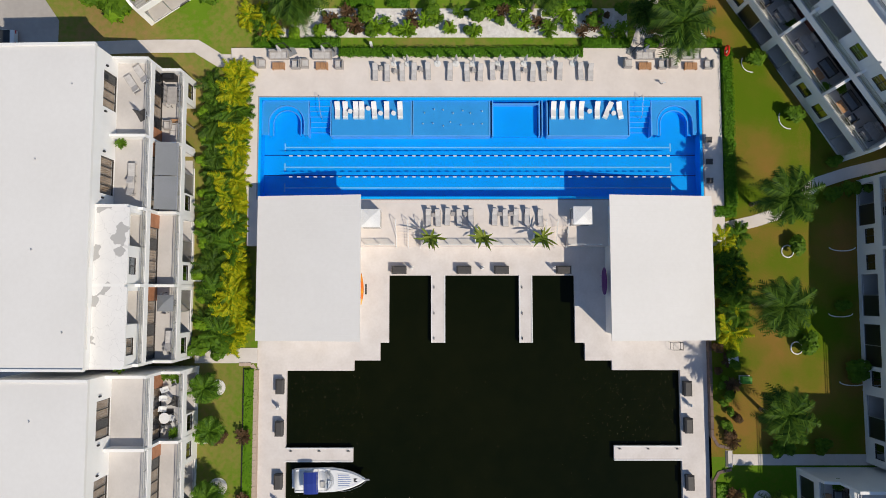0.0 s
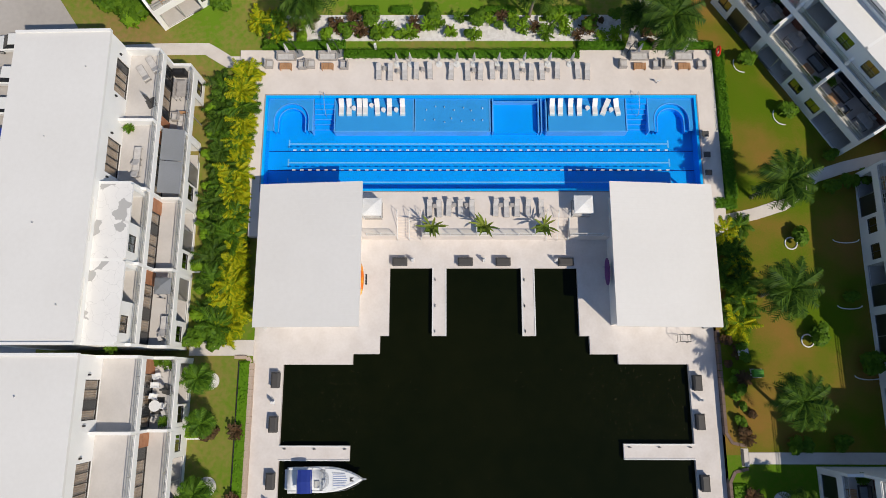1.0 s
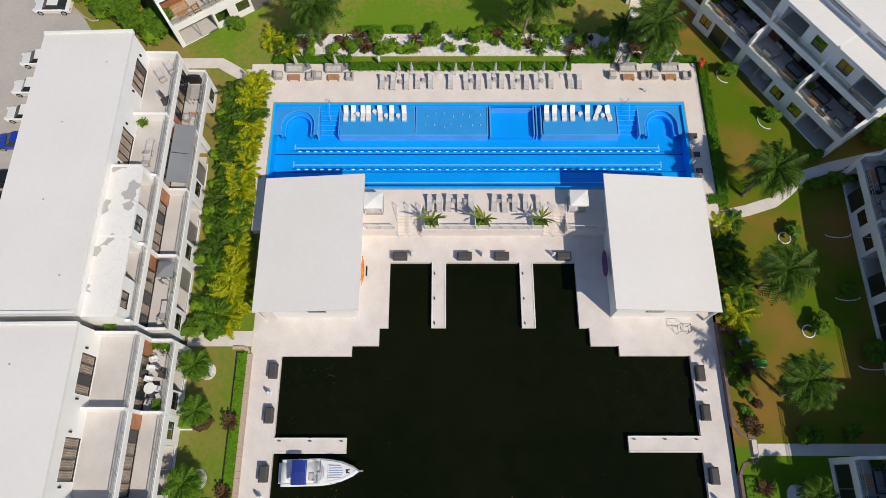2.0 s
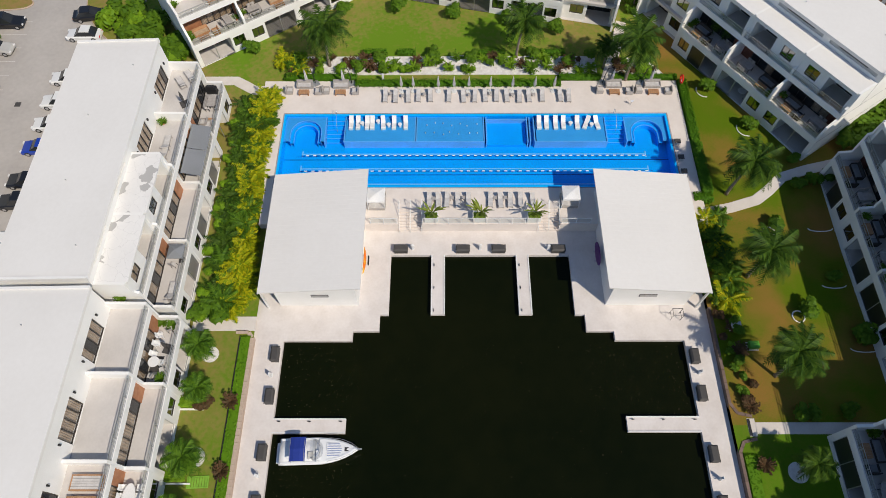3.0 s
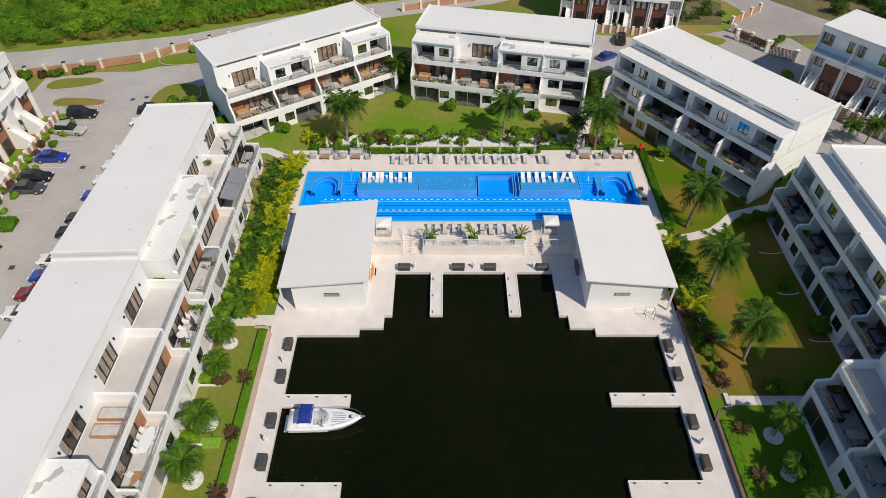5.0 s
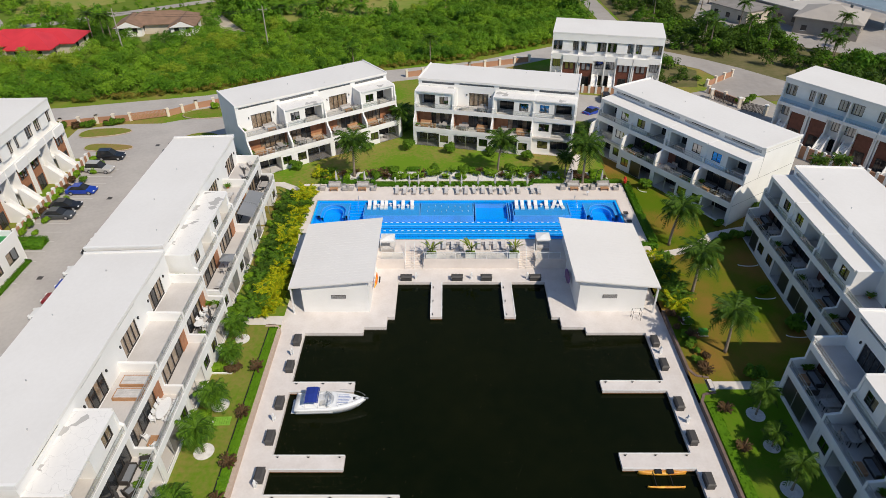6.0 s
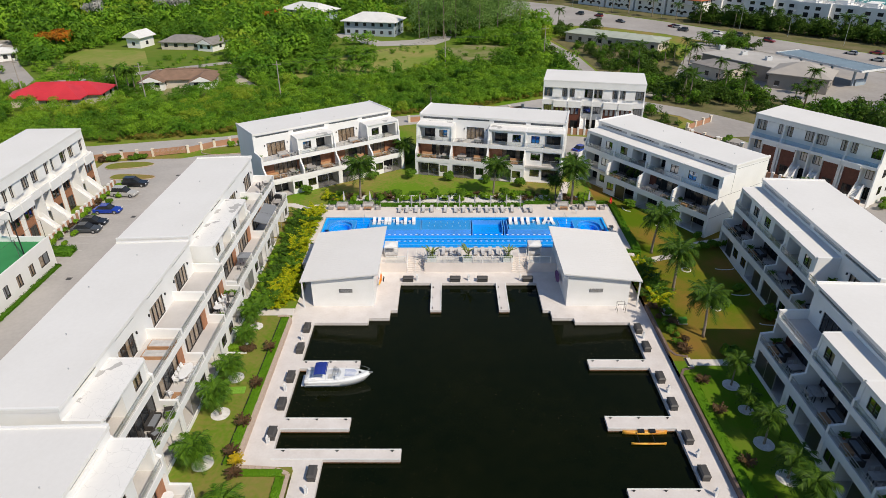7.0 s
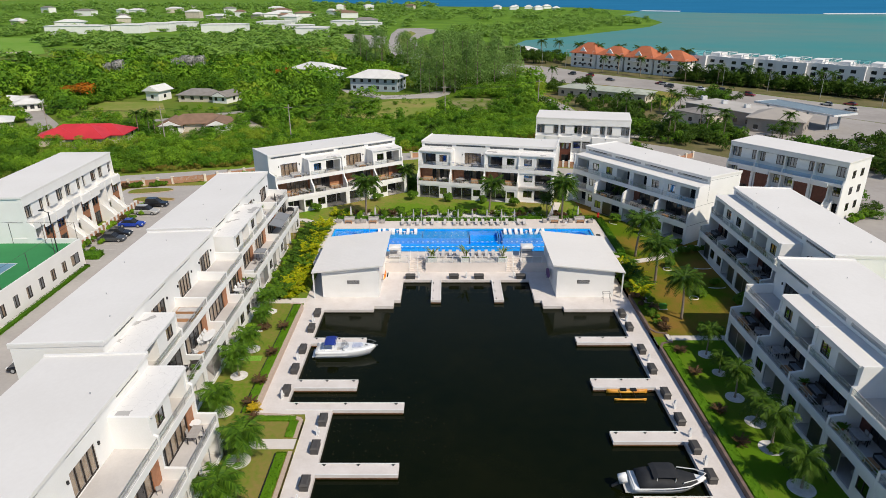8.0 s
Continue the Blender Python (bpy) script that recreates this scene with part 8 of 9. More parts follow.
part("canopy", loft(MB(), [[(rr * math.cos(k * math.pi / 5), rr * math.sin(k * math.pi / 5), z) for k in range(10)] for z, rr in ((0.7, 0.14), (1.2, 0.16), (1.9, 0.04))]), DOCKBOX, ps)
wc = thing("white_terrace_chair", pose(0, 0, -500), "white moulded outdoor chair with arms", "chair", "white terrace chairs")
part("seat", MB().box(-0.24, 0.24, -0.24, 0.24, 0.4, 0.45), WHITEPLASTIC, wc)
part("backrest", MB().profile([(0.2, 0.45), (0.28, 0.9), (0.33, 0.9), (0.26, 0.45)][::-1], -0.24, 0.24), WHITEPLASTIC, wc)
for x in (-0.25, 0.21):
    part("armrest", MB().box(x, x + 0.04, -0.2, 0.22, 0.62, 0.66).box(x, x + 0.04, -0.2, -0.15, 0, 0.62).box(x, x + 0.04, 0.17, 0.22, 0, 0.62), WHITEPLASTIC, wc)
ot = thing("oval_table", pose(0, 0, -500), "long oval white outdoor dining table", "table", "oval terrace tables")
part("tabletop", loft(MB(), [[(1.3 * math.cos(k * math.pi / 12), 0.55 * math.sin(k * math.pi / 12), z) for k in range(24)] for z in (0.71, 0.75)]), WHITEPLASTIC, ot)
for x in (-0.7, 0.7):
    part("column", MB().cyl(x, 0, 0, 0.71, 0.16, 10, 0.07), WHITEPLASTIC, ot)
sp = thing("square_parasol", pose(0, 0, -500), "open square grey parasol on a terrace", "parasol", "open terrace parasols")
part("base", MB().box(-0.3, 0.3, -0.3, 0.3, 0, 0.08), DOCKBOX, sp)
part("pole", MB().tube([(0, 0, 0.08), (0, 0, 2.1)], 0.025, 6), METAL, sp)
part("canopy", loft(MB(), [[(q * a, q * b, z) for a, b in ((-1, -1), (1, -1), (1, 1), (-1, 1))] for q, z in ((0.75, 1.72), (0.75, 1.80), (0.05, 2.12))]), GREYAWN, sp)
# dark weave: black seats in the west, imitated shade in the east
DARKSHADEWEAVE = mat("dark_and_shaded_woven_resin", (0.055, 0.048, 0.044), 0.8, (0.03, 0.027, 0.025), scale=3, fine=30)
ds2, ds1 = sofa(1.9, "dark woven outdoor sofa, on eastern terraces dark to imitate shade", "dark terrace sofas", DARKSHADEWEAVE, GREYAWN), sofa(0.85, "dark woven outdoor armchair, on eastern terraces dark to imitate shade", "dark terrace armchairs", DARKSHADEWEAVE, GREYAWN)
BEIGE = mat("beige_cushion", (0.50, 0.37, 0.25), 0.9, (0.38, 0.27, 0.18), scale=2)
ts2, ts1 = sofa(1.9, "teak outdoor sofa with beige cushions", "teak terrace sofas", TEAK, BEIGE), sofa(0.85, "teak outdoor armchair with a beige cushion", "teak terrace armchairs", TEAK, BEIGE)
KIT = {"tansofa": ts2, "tanarm": ts1, "darksofa": ds2, "darkarm": ds1, "whitechair": wc, "oval": ot, "shade": sp, "sofa": sofa2, "arm": sofa1, "coffee": tt, "chair": ch, "table": dt, "round": wt2, "lounger": gl, "plant": pp, "grill": gr, "parasol": ps}


def place(m, kind, x, y, z, a=0):
    if m.translation.x < -20 and m.translation.y < 10 and z < 5:      # the western balconies are shallow
        y = min(y, -3.55)
    if m.translation.x > 20 and kind in ("sofa", "arm"):               # darker seats put the eastern terraces' deep shade into their colour
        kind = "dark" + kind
    elif m.translation.y > 25 and z < 6 and kind in ("sofa", "arm"):
        kind = "tan" + kind
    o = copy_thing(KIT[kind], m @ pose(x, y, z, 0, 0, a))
    if kind == "plant":
        o.scale = (0.7, 0.7, 0.7)


def dining(m, x, y, z, n=3, a=0):
    c, s = math.cos(radians(a)), math.sin(radians(a))
    put = lambda k, u, v, r: place(m, k, x + u * c - v * s, y + u * s + v * c, z, a + r)
    put("table", 0, 0, 0)
    for i in range(n):
        u = (i - (n - 1) / 2) * 0.52
        put("chair", u, 0.62, 0)
        put("chair", u, -0.62, 180)


def lounge(m, x, y, z):
    """A seat group along the house wall, looking to the garden."""
    place(m, "sofa", x, y + 0.3, z)
    place(m, "coffee", x, y - 0.75, z)
    place(m, "arm", x + 1.5, y - 0.7, z, -90)


def furnish(m, widths, kinds, g, D2, D3, r, dense=1.0, skip=()):
    x, s1, s2 = 0, g + 3.1, g + 6.15
    for i, (k, w) in enumerate(zip(kinds, widths)):
        mid = x + w / 2
        if k != "F" and (i, 1) not in skip:
            y = -(D2 + 1.35) / 2 - 0.1
            if r.random() < 0.5:
                lounge(m, mid - 1.5, y, s1)
                dining(m, mid + 1.9, y, s1, 2, 90 if D2 < 4.5 else 0)
            else:
                dining(m, mid - 1.5, y, s1, 2)
                place(m, "sofa", mid + 1.6, y + 0.4, s1)
                place(m, "coffee", mid + 1.6, y - 0.7, s1)
            for q in range(r.randrange(1, 4)):
                place(m, "plant", x + r.choice((0.5, w - 0.5)) , -D2 + 0.5 + r.uniform(0, 1.6), s1, r.uniform(0, 360))
        if k == "T" and (i, 2) not in skip:
            if r.random() < 0.5:
                lounge(m, mid + 1.2, -1.5, s2)
                place(m, "plant", x + 0.6, -0.6, s2)
            else:
                dining(m, mid + 1.4, -1.7, s2, 2)
                place(m, "lounger", mid - 1.8, -1.7, s2, 150)
        elif k != "T" and r.random() < 0.7:
            place(m, "chair", mid + r.uniform(-0.4, 0.4), -2.6, s2, r.uniform(140, 220))
        if k != "F" and (i, 0) not in skip and r.random() < 0.3:
            place(m, "round", mid - 0.2, -D2 + 1.3, g)
            place(m, "chair", mid + 0.6, -D2 + 1.2, g, -80)
        x += w


fr_ = random.Random(21)
furnish(pose(-32.1, 30.8, 0, 0, 0, 34), [6.9, 6.8, 6.7, 6.6], "TBTB", 1.3, 4.4, 3.1, fr_)
furnish(pose(-4.0, 43.3, 0, 0, 0, -13), [6.7, 6.8, 6.7, 6.8], "BTBF", 1.3, 4.2, 3.0, fr_)
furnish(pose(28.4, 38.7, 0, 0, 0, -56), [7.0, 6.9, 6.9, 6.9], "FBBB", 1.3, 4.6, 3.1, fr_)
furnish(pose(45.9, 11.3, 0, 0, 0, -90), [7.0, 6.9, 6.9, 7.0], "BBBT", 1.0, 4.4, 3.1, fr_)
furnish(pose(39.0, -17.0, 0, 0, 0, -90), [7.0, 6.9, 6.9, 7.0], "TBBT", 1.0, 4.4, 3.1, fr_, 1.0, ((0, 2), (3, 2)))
# long western row, terrace by terrace; x of the local frame runs north
m1, m2, m3 = pose(-29.78, -6.4, 0, 0, 0, 90), pose(-29.35, -35.55, 0, 0, 0, 90), pose(-24.65, -72.9, 0, 0, 0, 90)
S1, S2 = 4.1, 7.15
place(m1, "lounger", 25.4, -1.5, S2, 125)
place(m1, "lounger", 26.3, -2.3, S2, 125)
place(m1, "parasol", 22.6, -2.4, S2, 30)
place(m1, "plant", 19.9, -0.7, S2)
place(m1, "lounger", 17.2, -1.7, S2, 90)
place(m1, "lounger", 16.1, -1.7, S2, 90)
dining(m1, 25.2, -4.0, S1, 4)
place(m1, "grill", 27.0, -3.6, S1, 90)
place(m1, "arm", 22.4, -3.1, S1, 180)
place(m1, "sofa", 21.6, -4.2, S1, 180)
place(m1, "coffee", 22.4, -4.2, S1)
place(m1, "shade", 5.5, -4.4, S1)
place(m1, "chair", 6.2, -3.7, S1, -60)
place(m1, "chair", 4.8, -3.8, S1, 80)
place(m1, "lounger", 2.0, -4.2, S1, 90)
place(m1, "chair", 0.9, -4.0, S1, 200)
for x, y, a in ((25.9, -3.6, 0), (26.7, -3.7, 20), (24.9, -3.5, -10), (24.1, -4.3, 170)):
    place(m2, "whitechair", x, y, S1, a)
rug = thing("terrace_rug", m2 @ pose(24.1, -3.75, S1 - 0.005), "dark flat-woven rug under a white table", "rug")
part("weave", MB().box(-0.75, 0.75, -0.55, 0.55, 0, 0.02), DOCKBOX, rug)
for x, y, kind in ((24.1, -3.75, "round"), (25.5, -4.55, "parasol"), (27.3, -4.4, "chair"), (23.5, -4.5, "chair"), (22.9, -3.6, "chair")):
    place(m2, kind, x, y, S1 + (0.016 if kind == "round" else 0), x * 70)
for q in ((27.7, -4.5), (22.7, -4.5), (28.0, -3.6)):
    place(m2, "plant", *q, S1, q[0] * 50)
place(m2, "oval", 12.6, -4.2, S1)
for i in range(4):
    place(m2, "whitechair", 11.6 + 0.66 * i, -3.6, S1, 0)
    place(m2, "whitechair", 11.6 + 0.66 * i, -4.85, S1, 180)
for x in (13.55, 11.95):
    bed = thing("slatted_daybed", m2 @ pose(x, -2.0, S2, 0, 0, 0), "beige slatted daybed on the open terrace", "daybed", "slatted daybeds")
    part("frame", MB().plan([(-0.6, 0.6, -1.25, -1.15), (-0.6, 0.6, 1.15, 1.25), (-0.6, -0.5, -1.25, 1.25), (0.5, 0.6, -1.25, 1.25)], 0.0, 0.35), TEAK, bed)
    for k in range(5):
        part("slat", MB().box(-0.49 + k * 0.2, -0.31 + k * 0.2, -1.15, 1.15, 0.3, 0.36), CUSHION, bed)
place(m2, "whitechair", 9.6, -3.7, S1, 60)
place(m2, "coffee", 9.2, -4.4, S1)
place(m2, "whitechair", 8.7, -4.7, S1, 150)
place(m2, "plant", 8.0, -4.3, S1)
place(m2, "darksofa", 5.9, -3.6, S1)
place(m2, "darkarm", 4.2, -4.4, S1, 60)
place(m2, "darkarm", 7.0, -4.6, S1, -80)
place(m2, "parasol", 3.4, -3.9, S1)
dining(m2, 1.9, -4.1, S1, 2)
for q in ((0.7, -4.4), (6.6, -4.9), (4.9, -4.9), (3.0, -4.9)):
    place(m2, "plant", *q, S1, q[0] * 50)
dining(m3, 33.4, -4.0, S1, 1)
place(m3, "round", 34.6, -3.6, S1)
place(m3, "chair", 27.0, -2.6, S1, 120)
place(m3, "grill", 35.9, -5.6, 0.55, 0)
place(m2, "plant", 29.0, -0.8, S2)
for bay0, bay1 in ((13.95, 20.4),):
    aw = thing("awning", m1, "grey fabric awning drawn out over a terrace", "awning")
    for a, b in ((bay0 + 0.1, (bay0 + bay1) / 2 - 0.04), ((bay0 + bay1) / 2 + 0.04, bay1 - 0.1)):
        part("fabric", MB().add([(a, -3.42, S2 - 0.45), (b, -3.42, S2 - 0.45), (b, -5.3, S2 - 0.95), (a, -5.3, S2 - 0.95), (a, -3.42, S2 - 0.49), (b, -3.42, S2 - 0.49), (b, -5.3, S2 - 0.99), (a, -5.3, S2 - 0.99)],
                                [(3, 2, 1, 0), (4, 5, 6, 7), (0, 1, 5, 4), (1, 2, 6, 5), (2, 3, 7, 6), (3, 0, 4, 7)]), GREYAWN, aw)
    part("front_bar", MB().tube([(bay0 + 0.1, -5.3, S2 - 0.97), (bay1 - 0.1, -5.3, S2 - 0.97)], 0.05, 6), METAL, aw)
    for x in (bay0 + 0.3, bay1 - 0.3):
        part("arm", MB().tube([(x, -3.45, S2 - 0.6), (x, -5.25, S2 - 1.0)], 0.03, 6), METAL, aw)
for k in (ts2, ts1, ds2, ds1, wc, ot, sp, ch, dt, wt2, gl, pp, gr, ps, sofa2, sofa1, tt):
    drop(k)


# ---- tennis court on its low block ----
CW = [(3.0, 5.2)] + [(0.6 - k * 2.8, 1.7 - k * 2.8) for k in range(11)]
tc_ = thing("court_building", pose(0, 0, 0), "white block with small windows under a tennis court", "court building")
part("wall", MB().wall(-40, 6.4, -0.2, 0.0, 0.0, 5.0, [(*CW[k], 1.6, 3.3) for k in range(12)]), PLASTER, tc_).matrix_local = pose(-55.4, 0, 0, 0, 0, 90)
part("end_wall", MB().box(-85, -55.6, 6.2, 6.4, 0, 5.0), PLASTER, tc_)
for k in range(12):
    w_ = glazing(tc_, "window", *CW[k], -0.1, 1.6, 3.3, 2, 0.5)
    w_.matrix_local = pose(-55.4, 0, 0, 0, 0, 90)
part("court", MB().box(-85, -55.6, -40, 6.2, 4.0, 4.2), COURTGREEN, tc_, "green sports court surface")
part("playing_area", MB().box(-80, -60, -26, -1.5, 4.2, 4.206), COURTBLUE, tc_, "pale blue playing area")
for a in ((-80, -60, -1.6, -1.5), (-80, -60, -13.8, -13.7), (-60.1, -60, -26, -1.5), (-62.8, -62.7, -26, -1.5), (-80, -60, -7.6, -7.5)):
    part("court_line", MB().box(*a, 4.208, 4.212), WHITEPLASTIC, tc_)
for i in range(9):
    part("fence_post", MB().cyl(-55.5 if i < 5 else -55.5 - (i - 4) * 5, 6.2 - i * 6 if i < 5 else 6.2, 4.2, 7.6, 0.04, 6), DOCKBOX, tc_)
part("top_wire", MB().tube([(-55.5, -18, 7.6), (-55.5, 6.2, 7.6), (-80, 6.2, 7.6)], 0.02, 5), DOCKBOX, tc_)
fl_ = thing("court_floodlight", pose(-56.2, 2.0, 4.2), "tall black floodlight pole at the tennis court", "floodlight")
part("pole", MB().cyl(0, 0, 0, 6.5, 0.08, 8), BLACK, fl_)
part("arm", MB().tube([(0, 0, 6.4), (-1.2, 0.5, 6.6)], 0.04, 6), BLACK, fl_)
part("lamp", MB().box(-1.6, -1.0, 0.3, 0.8, 6.5, 6.65), BLACK, fl_)
hedge(-54.9, -54.1, -40, 5.5, 0.5, 0.5, "low hedge strip along the court building")
hedge(-60.2, -54.3, 8.2, 10.4, 0.6, 0.9, "low rounded hedge at the car park end")


# ---- houses beyond the road ----
def house(x, y, w, d, h, rot, roofm, wallm, label, rise=1.8, over=0.7, win=4, hip=True, floors=1, cat="house", group="houses beyond the road"):
    hs = thing("house", pose(x, y, 0.6, 0, 0, rot), label, cat, group)
    part("wall", MB().box(-w / 2, w / 2, -d / 2, d / 2, -0.2, h), wallm, hs)
    a, b = w / 2 + over, d / 2 + over
    ridge_ = max(0.2, w / 2 - d / 2) if hip else a
    rf = MB()
    base = [(-a, -b, h), (a, -b, h), (a, b, h), (-a, b, h)]
    low_ = [(px, py, h - 0.2) for px, py, _ in base]
    rf.add(base + [(-ridge_, 0, h + rise), (ridge_, 0, h + rise)] + low_, [(0, 1, 5, 4), (2, 3, 4, 5), (1, 2, 5), (3, 0, 4), (6, 7, 1, 0), (7, 8, 2, 1), (8, 9, 3, 2), (9, 6, 0, 3), (9, 8, 7, 6)])
    part("roof", rf, roofm, hs)
    for k in () if hip else (-1, 1):
        xs = sorted((k * (a + 0.004), k * (a + 0.06)))
        part("gable", MB().profile([(-b + 0.35, h - 0.1), (b - 0.35, h - 0.1), (0, h + rise - 0.3)][::-1], *xs), wallm, hs, "pale boarded gable")
    for f in range(floors if win else 0):
        z = f * (h / floors) + 0.9
        for i in range(win):
            q = -w / 2 + w * (i + 0.5) / win
            wn_ = part("window", MB().box(q - 0.65, q + 0.65, -d / 2 - 0.03, -d / 2 - 0.004, z, z + 1.3), DARKGLASS, hs)
            if y < 120:
                part("sill", MB().box(q - 0.75, q + 0.75, -d / 2 - 0.12, -d / 2 - 0.032, z - 0.12, z), PLASTER, wn_)
        for i in range(max(1, round(d / 4))):
            q = -d / 2 + d * (i + 0.5) / max(1, round(d / 4))
            for s in ((-1, 1) if y < 220 else (1,)):
                part("window", MB().box(min(s * w / 2 + s * 0.004, s * w / 2 + s * 0.03), max(s * w / 2 + s * 0.004, s * w / 2 + s * 0.03), q - 0.6, q + 0.6, z, z + 1.3), DARKGLASS, hs)
    return hs


CREAM = mat("cream_render", (0.60, 0.53, 0.44), 0.85)
PALEBLUE = mat("grey_blue_weatherboard", (0.36, 0.42, 0.47), 0.8, (0.3, 0.35, 0.4))
WHITEROOF = mat("white_tile_roof", (0.72, 0.71, 0.69), 0.75, (0.62, 0.61, 0.59), fine=1.5)
house(-101, 95.5, 22, 9, 2.6, 4, RED, CREAM, "low house with a bright red hipped roof", 2.3, win=2)
house(-108.0, 92.5, 9, 7, 2.5, 20, RED, CREAM, "end wing with a bright red hipped roof", 1.7, win=1, group="red roofed house")
house(-98.0, 91, 10, 9.5, 2.7, 4, RED, CREAM, "low wing with a bright red hipped roof", 2.9, win=2, group="red roofed house")
house(-75.5, 112, 17, 8.5, 2.6, 8, BROWNROOF, CREAM, "low house with a brown shingle roof in a dirt yard", 2.2, win=2)
house(-82.2, 108.6, 8, 6.4, 2.5, 98, BROWNROOF, PLASTER, "brown shingle wing with a white front gable", 1.7, 0.5, 1, False, group="brown roofed house")
house(-68.4, 109.6, 8.5, 6.0, 2.5, 98, BROWNROOF, PLASTER, "brown shingle end wing with a white gable", 1.6, 0.5, 1, False, group="brown roofed house")
house(-113.0, 171, 7.5, 5.8, 3.8, 74, WHITEROOF, PLASTER, "small white house with a white gabled roof", 2.0, 0.9, 1, False)
house(-95, 168, 15, 8, 2.7, -6, GREYROOF, CREAM, "low house with a grey shingle roof", 2.0)
house(-84, 165, 9, 6.5, 2.6, 70, GREYROOF, PLASTER, "grey shingle wing with a white front gable", 1.8, 0.6, 1, False, group="grey roofed house")
house(-60.5, 229, 22, 12, 5.6, -33, WHITEROOF, PALEBLUE, "two-storey grey-blue house with a white hipped roof", 2.8, 1.2, 6, True, 2)
house(-28.5, 197, 21, 12, 5.6, -14, WHITEROOF, PALEBLUE, "two-storey grey-blue house with a wide white roof", 2.8, 1.2, 6, True, 2)
house(53, 350, 13, 10, 4.0, -20, WHITEROOF, PLASTER, "small house with a pale hipped roof by the water", 2.2)
house(64, 172, 36, 11, 3.4, -37, mat("pale_green_roof", (0.42, 0.45, 0.38), 0.8), CREAM, "long low building with a pale green roof", 1.2, 0.6, 9)
house(-163, 153, 14, 9, 2.8, 20, WHITEROOF, CREAM, "low house with a white roof among trees", 1.6)
house(-150, 147, 9, 7, 2.8, 30, WHITEROOF, PLASTER, "low white house beside a pale drive", 1.4)
house(-140, 112, 11, 9, 2.8, 30, WHITEROOF, CREAM, "low house with a pale roof at the drive", 1.6)
for x, y, w, rot in ((-378, 602, 58, 0), (-333, 622, 32, 0), (-316, 650, 34, 0), (-300, 676, 34, 0), (-232, 622, 46, 4), (-196, 690, 40, 0), (-150, 600, 30, 0), (-126, 552, 30, 4), (-120, 700, 26, 0), (-82, 650, 24, 0)):
    house(x, y, w, 18, 8.5, rot, WHITEROOF, PLASTER, "long white warehouse in the distance", 1.0, 0.5, 0, group="distant warehouses")
for i in range(40):
    y = 720 * 2.2 ** rng.random()
    x = rng.uniform(-0.95 * y, -20)
    s = rng.uniform(14, 36)
    house(x, y, s, s * 0.6, rng.uniform(6, 11), rng.uniform(-30, 30), rng.choice((WHITEROOF, WHITEROOF, BROWNROOF, GREYROOF)), rng.choice((PLASTER, CREAM)), "pale distant house among trees", 3, 0.8, 0, group="distant houses")
for i in range(7):
    house(rng.uniform(-40, 300), rng.uniform(1380, 1600), rng.uniform(12, 22), 12, 5.5, rng.uniform(-30, 30), WHITEROOF, PLASTER, "white house on the far headland", 4, 0.8, 0, group="headland houses")
# orange-roofed row with arches
for i, (x, y) in enumerate(((81.0, 284.5), (92.4, 271.0), (103.8, 257.6), (115.2, 244.2))):
    hs = house(x, y, 16.6, 12, 7.6, -49.7, ORANGE, PLASTER, "white three-storey house with an orange tiled roof", 4.4 if i % 2 else 5.4, 0.9, 3, True, 3, "house", "orange-roofed row")
    for k in range(4):
        q = -5.0 + k * 3.3
        part("arch", MB().rings([[(q + 1.0 * math.cos(a), yy, 0.2 + (1.6 + 0.9 * math.sin(a)) * (1 if math.sin(a) >= 0 else 0)) for a in [math.pi * j / 10 for j in range(11)]] for yy in (-6.3, -6.05)]), DARKGLASS, hs)
    part("balcony", MB().box(-6.4, 6.4, -7.2, -6.04, 5.6, 5.8), PLASTER, hs)
    part("gable", MB().profile([(-2.2, 8.6), (0, 11.0), (2.2, 8.6)][::-1], -0.2, 0.2), PLASTER, hs).matrix_local = pose(0, -6.4, 0, 0, 0, 90)
# white modern terrace by the water
TEAL = mat("teal_painted_trim", (0.12, 0.42, 0.46), 0.6)
for i in range(9):
    t = i / 8
    x, y = 127 + t * 62 + 1.6 * (i % 2), 246 - t * 68 + 1.6 * (i % 2)
    wm = thing("waterside_house", pose(x, y, 0.6, 0, 0, -45), "white modern waterside house with a roof frame", "house", "waterside row")
    part("wall", MB().box(-6.2, 6.2, -6, 6, 0, 8.6 + 0.5 * (i % 2)), PLASTER, wm)
    part("upper_wall", MB().box(-5.0, -0.5, -3.5, 5.5, 8.5, 11.2), PLASTER if i else TEAL, wm)
    part("parapet", MB().plan([(-6.3, 6.3, -6.1, -5.8), (-6.3, -6.0, -6.1, 6.1), (6.0, 6.3, -6.1, 6.1), (-6.3, 6.3, 5.8, 6.1)], 8.4, 9.9), PLASTER, wm)
    for x_ in (0.9, 4.6):
        for y_ in (-5.0, 4.6):
            part("frame_post", MB().box(x_ - 0.12, x_ + 0.12, y_ - 0.12, y_ + 0.12, 8.5, 11.4), WHITEMETAL, wm)
    part("roof_frame", MB().plan([(0.78, 1.05, -5.1, 4.7), (4.45, 4.72, -5.1, 4.7), (0.78, 4.72, -5.1, -4.85), (0.78, 4.72, 4.45, 4.7)], 11.4, 11.6), TEAL if i % 3 == 0 else WHITEMETAL, wm)
    for k in range(2):
        for f in range(3):
            part("window", MB().box(-3.6 + k * 4.4, -1.6 + k * 4.4, -6.03, -6.004, 1.0 + f * 3, 2.9 + f * 3), DARKGLASS, wm)
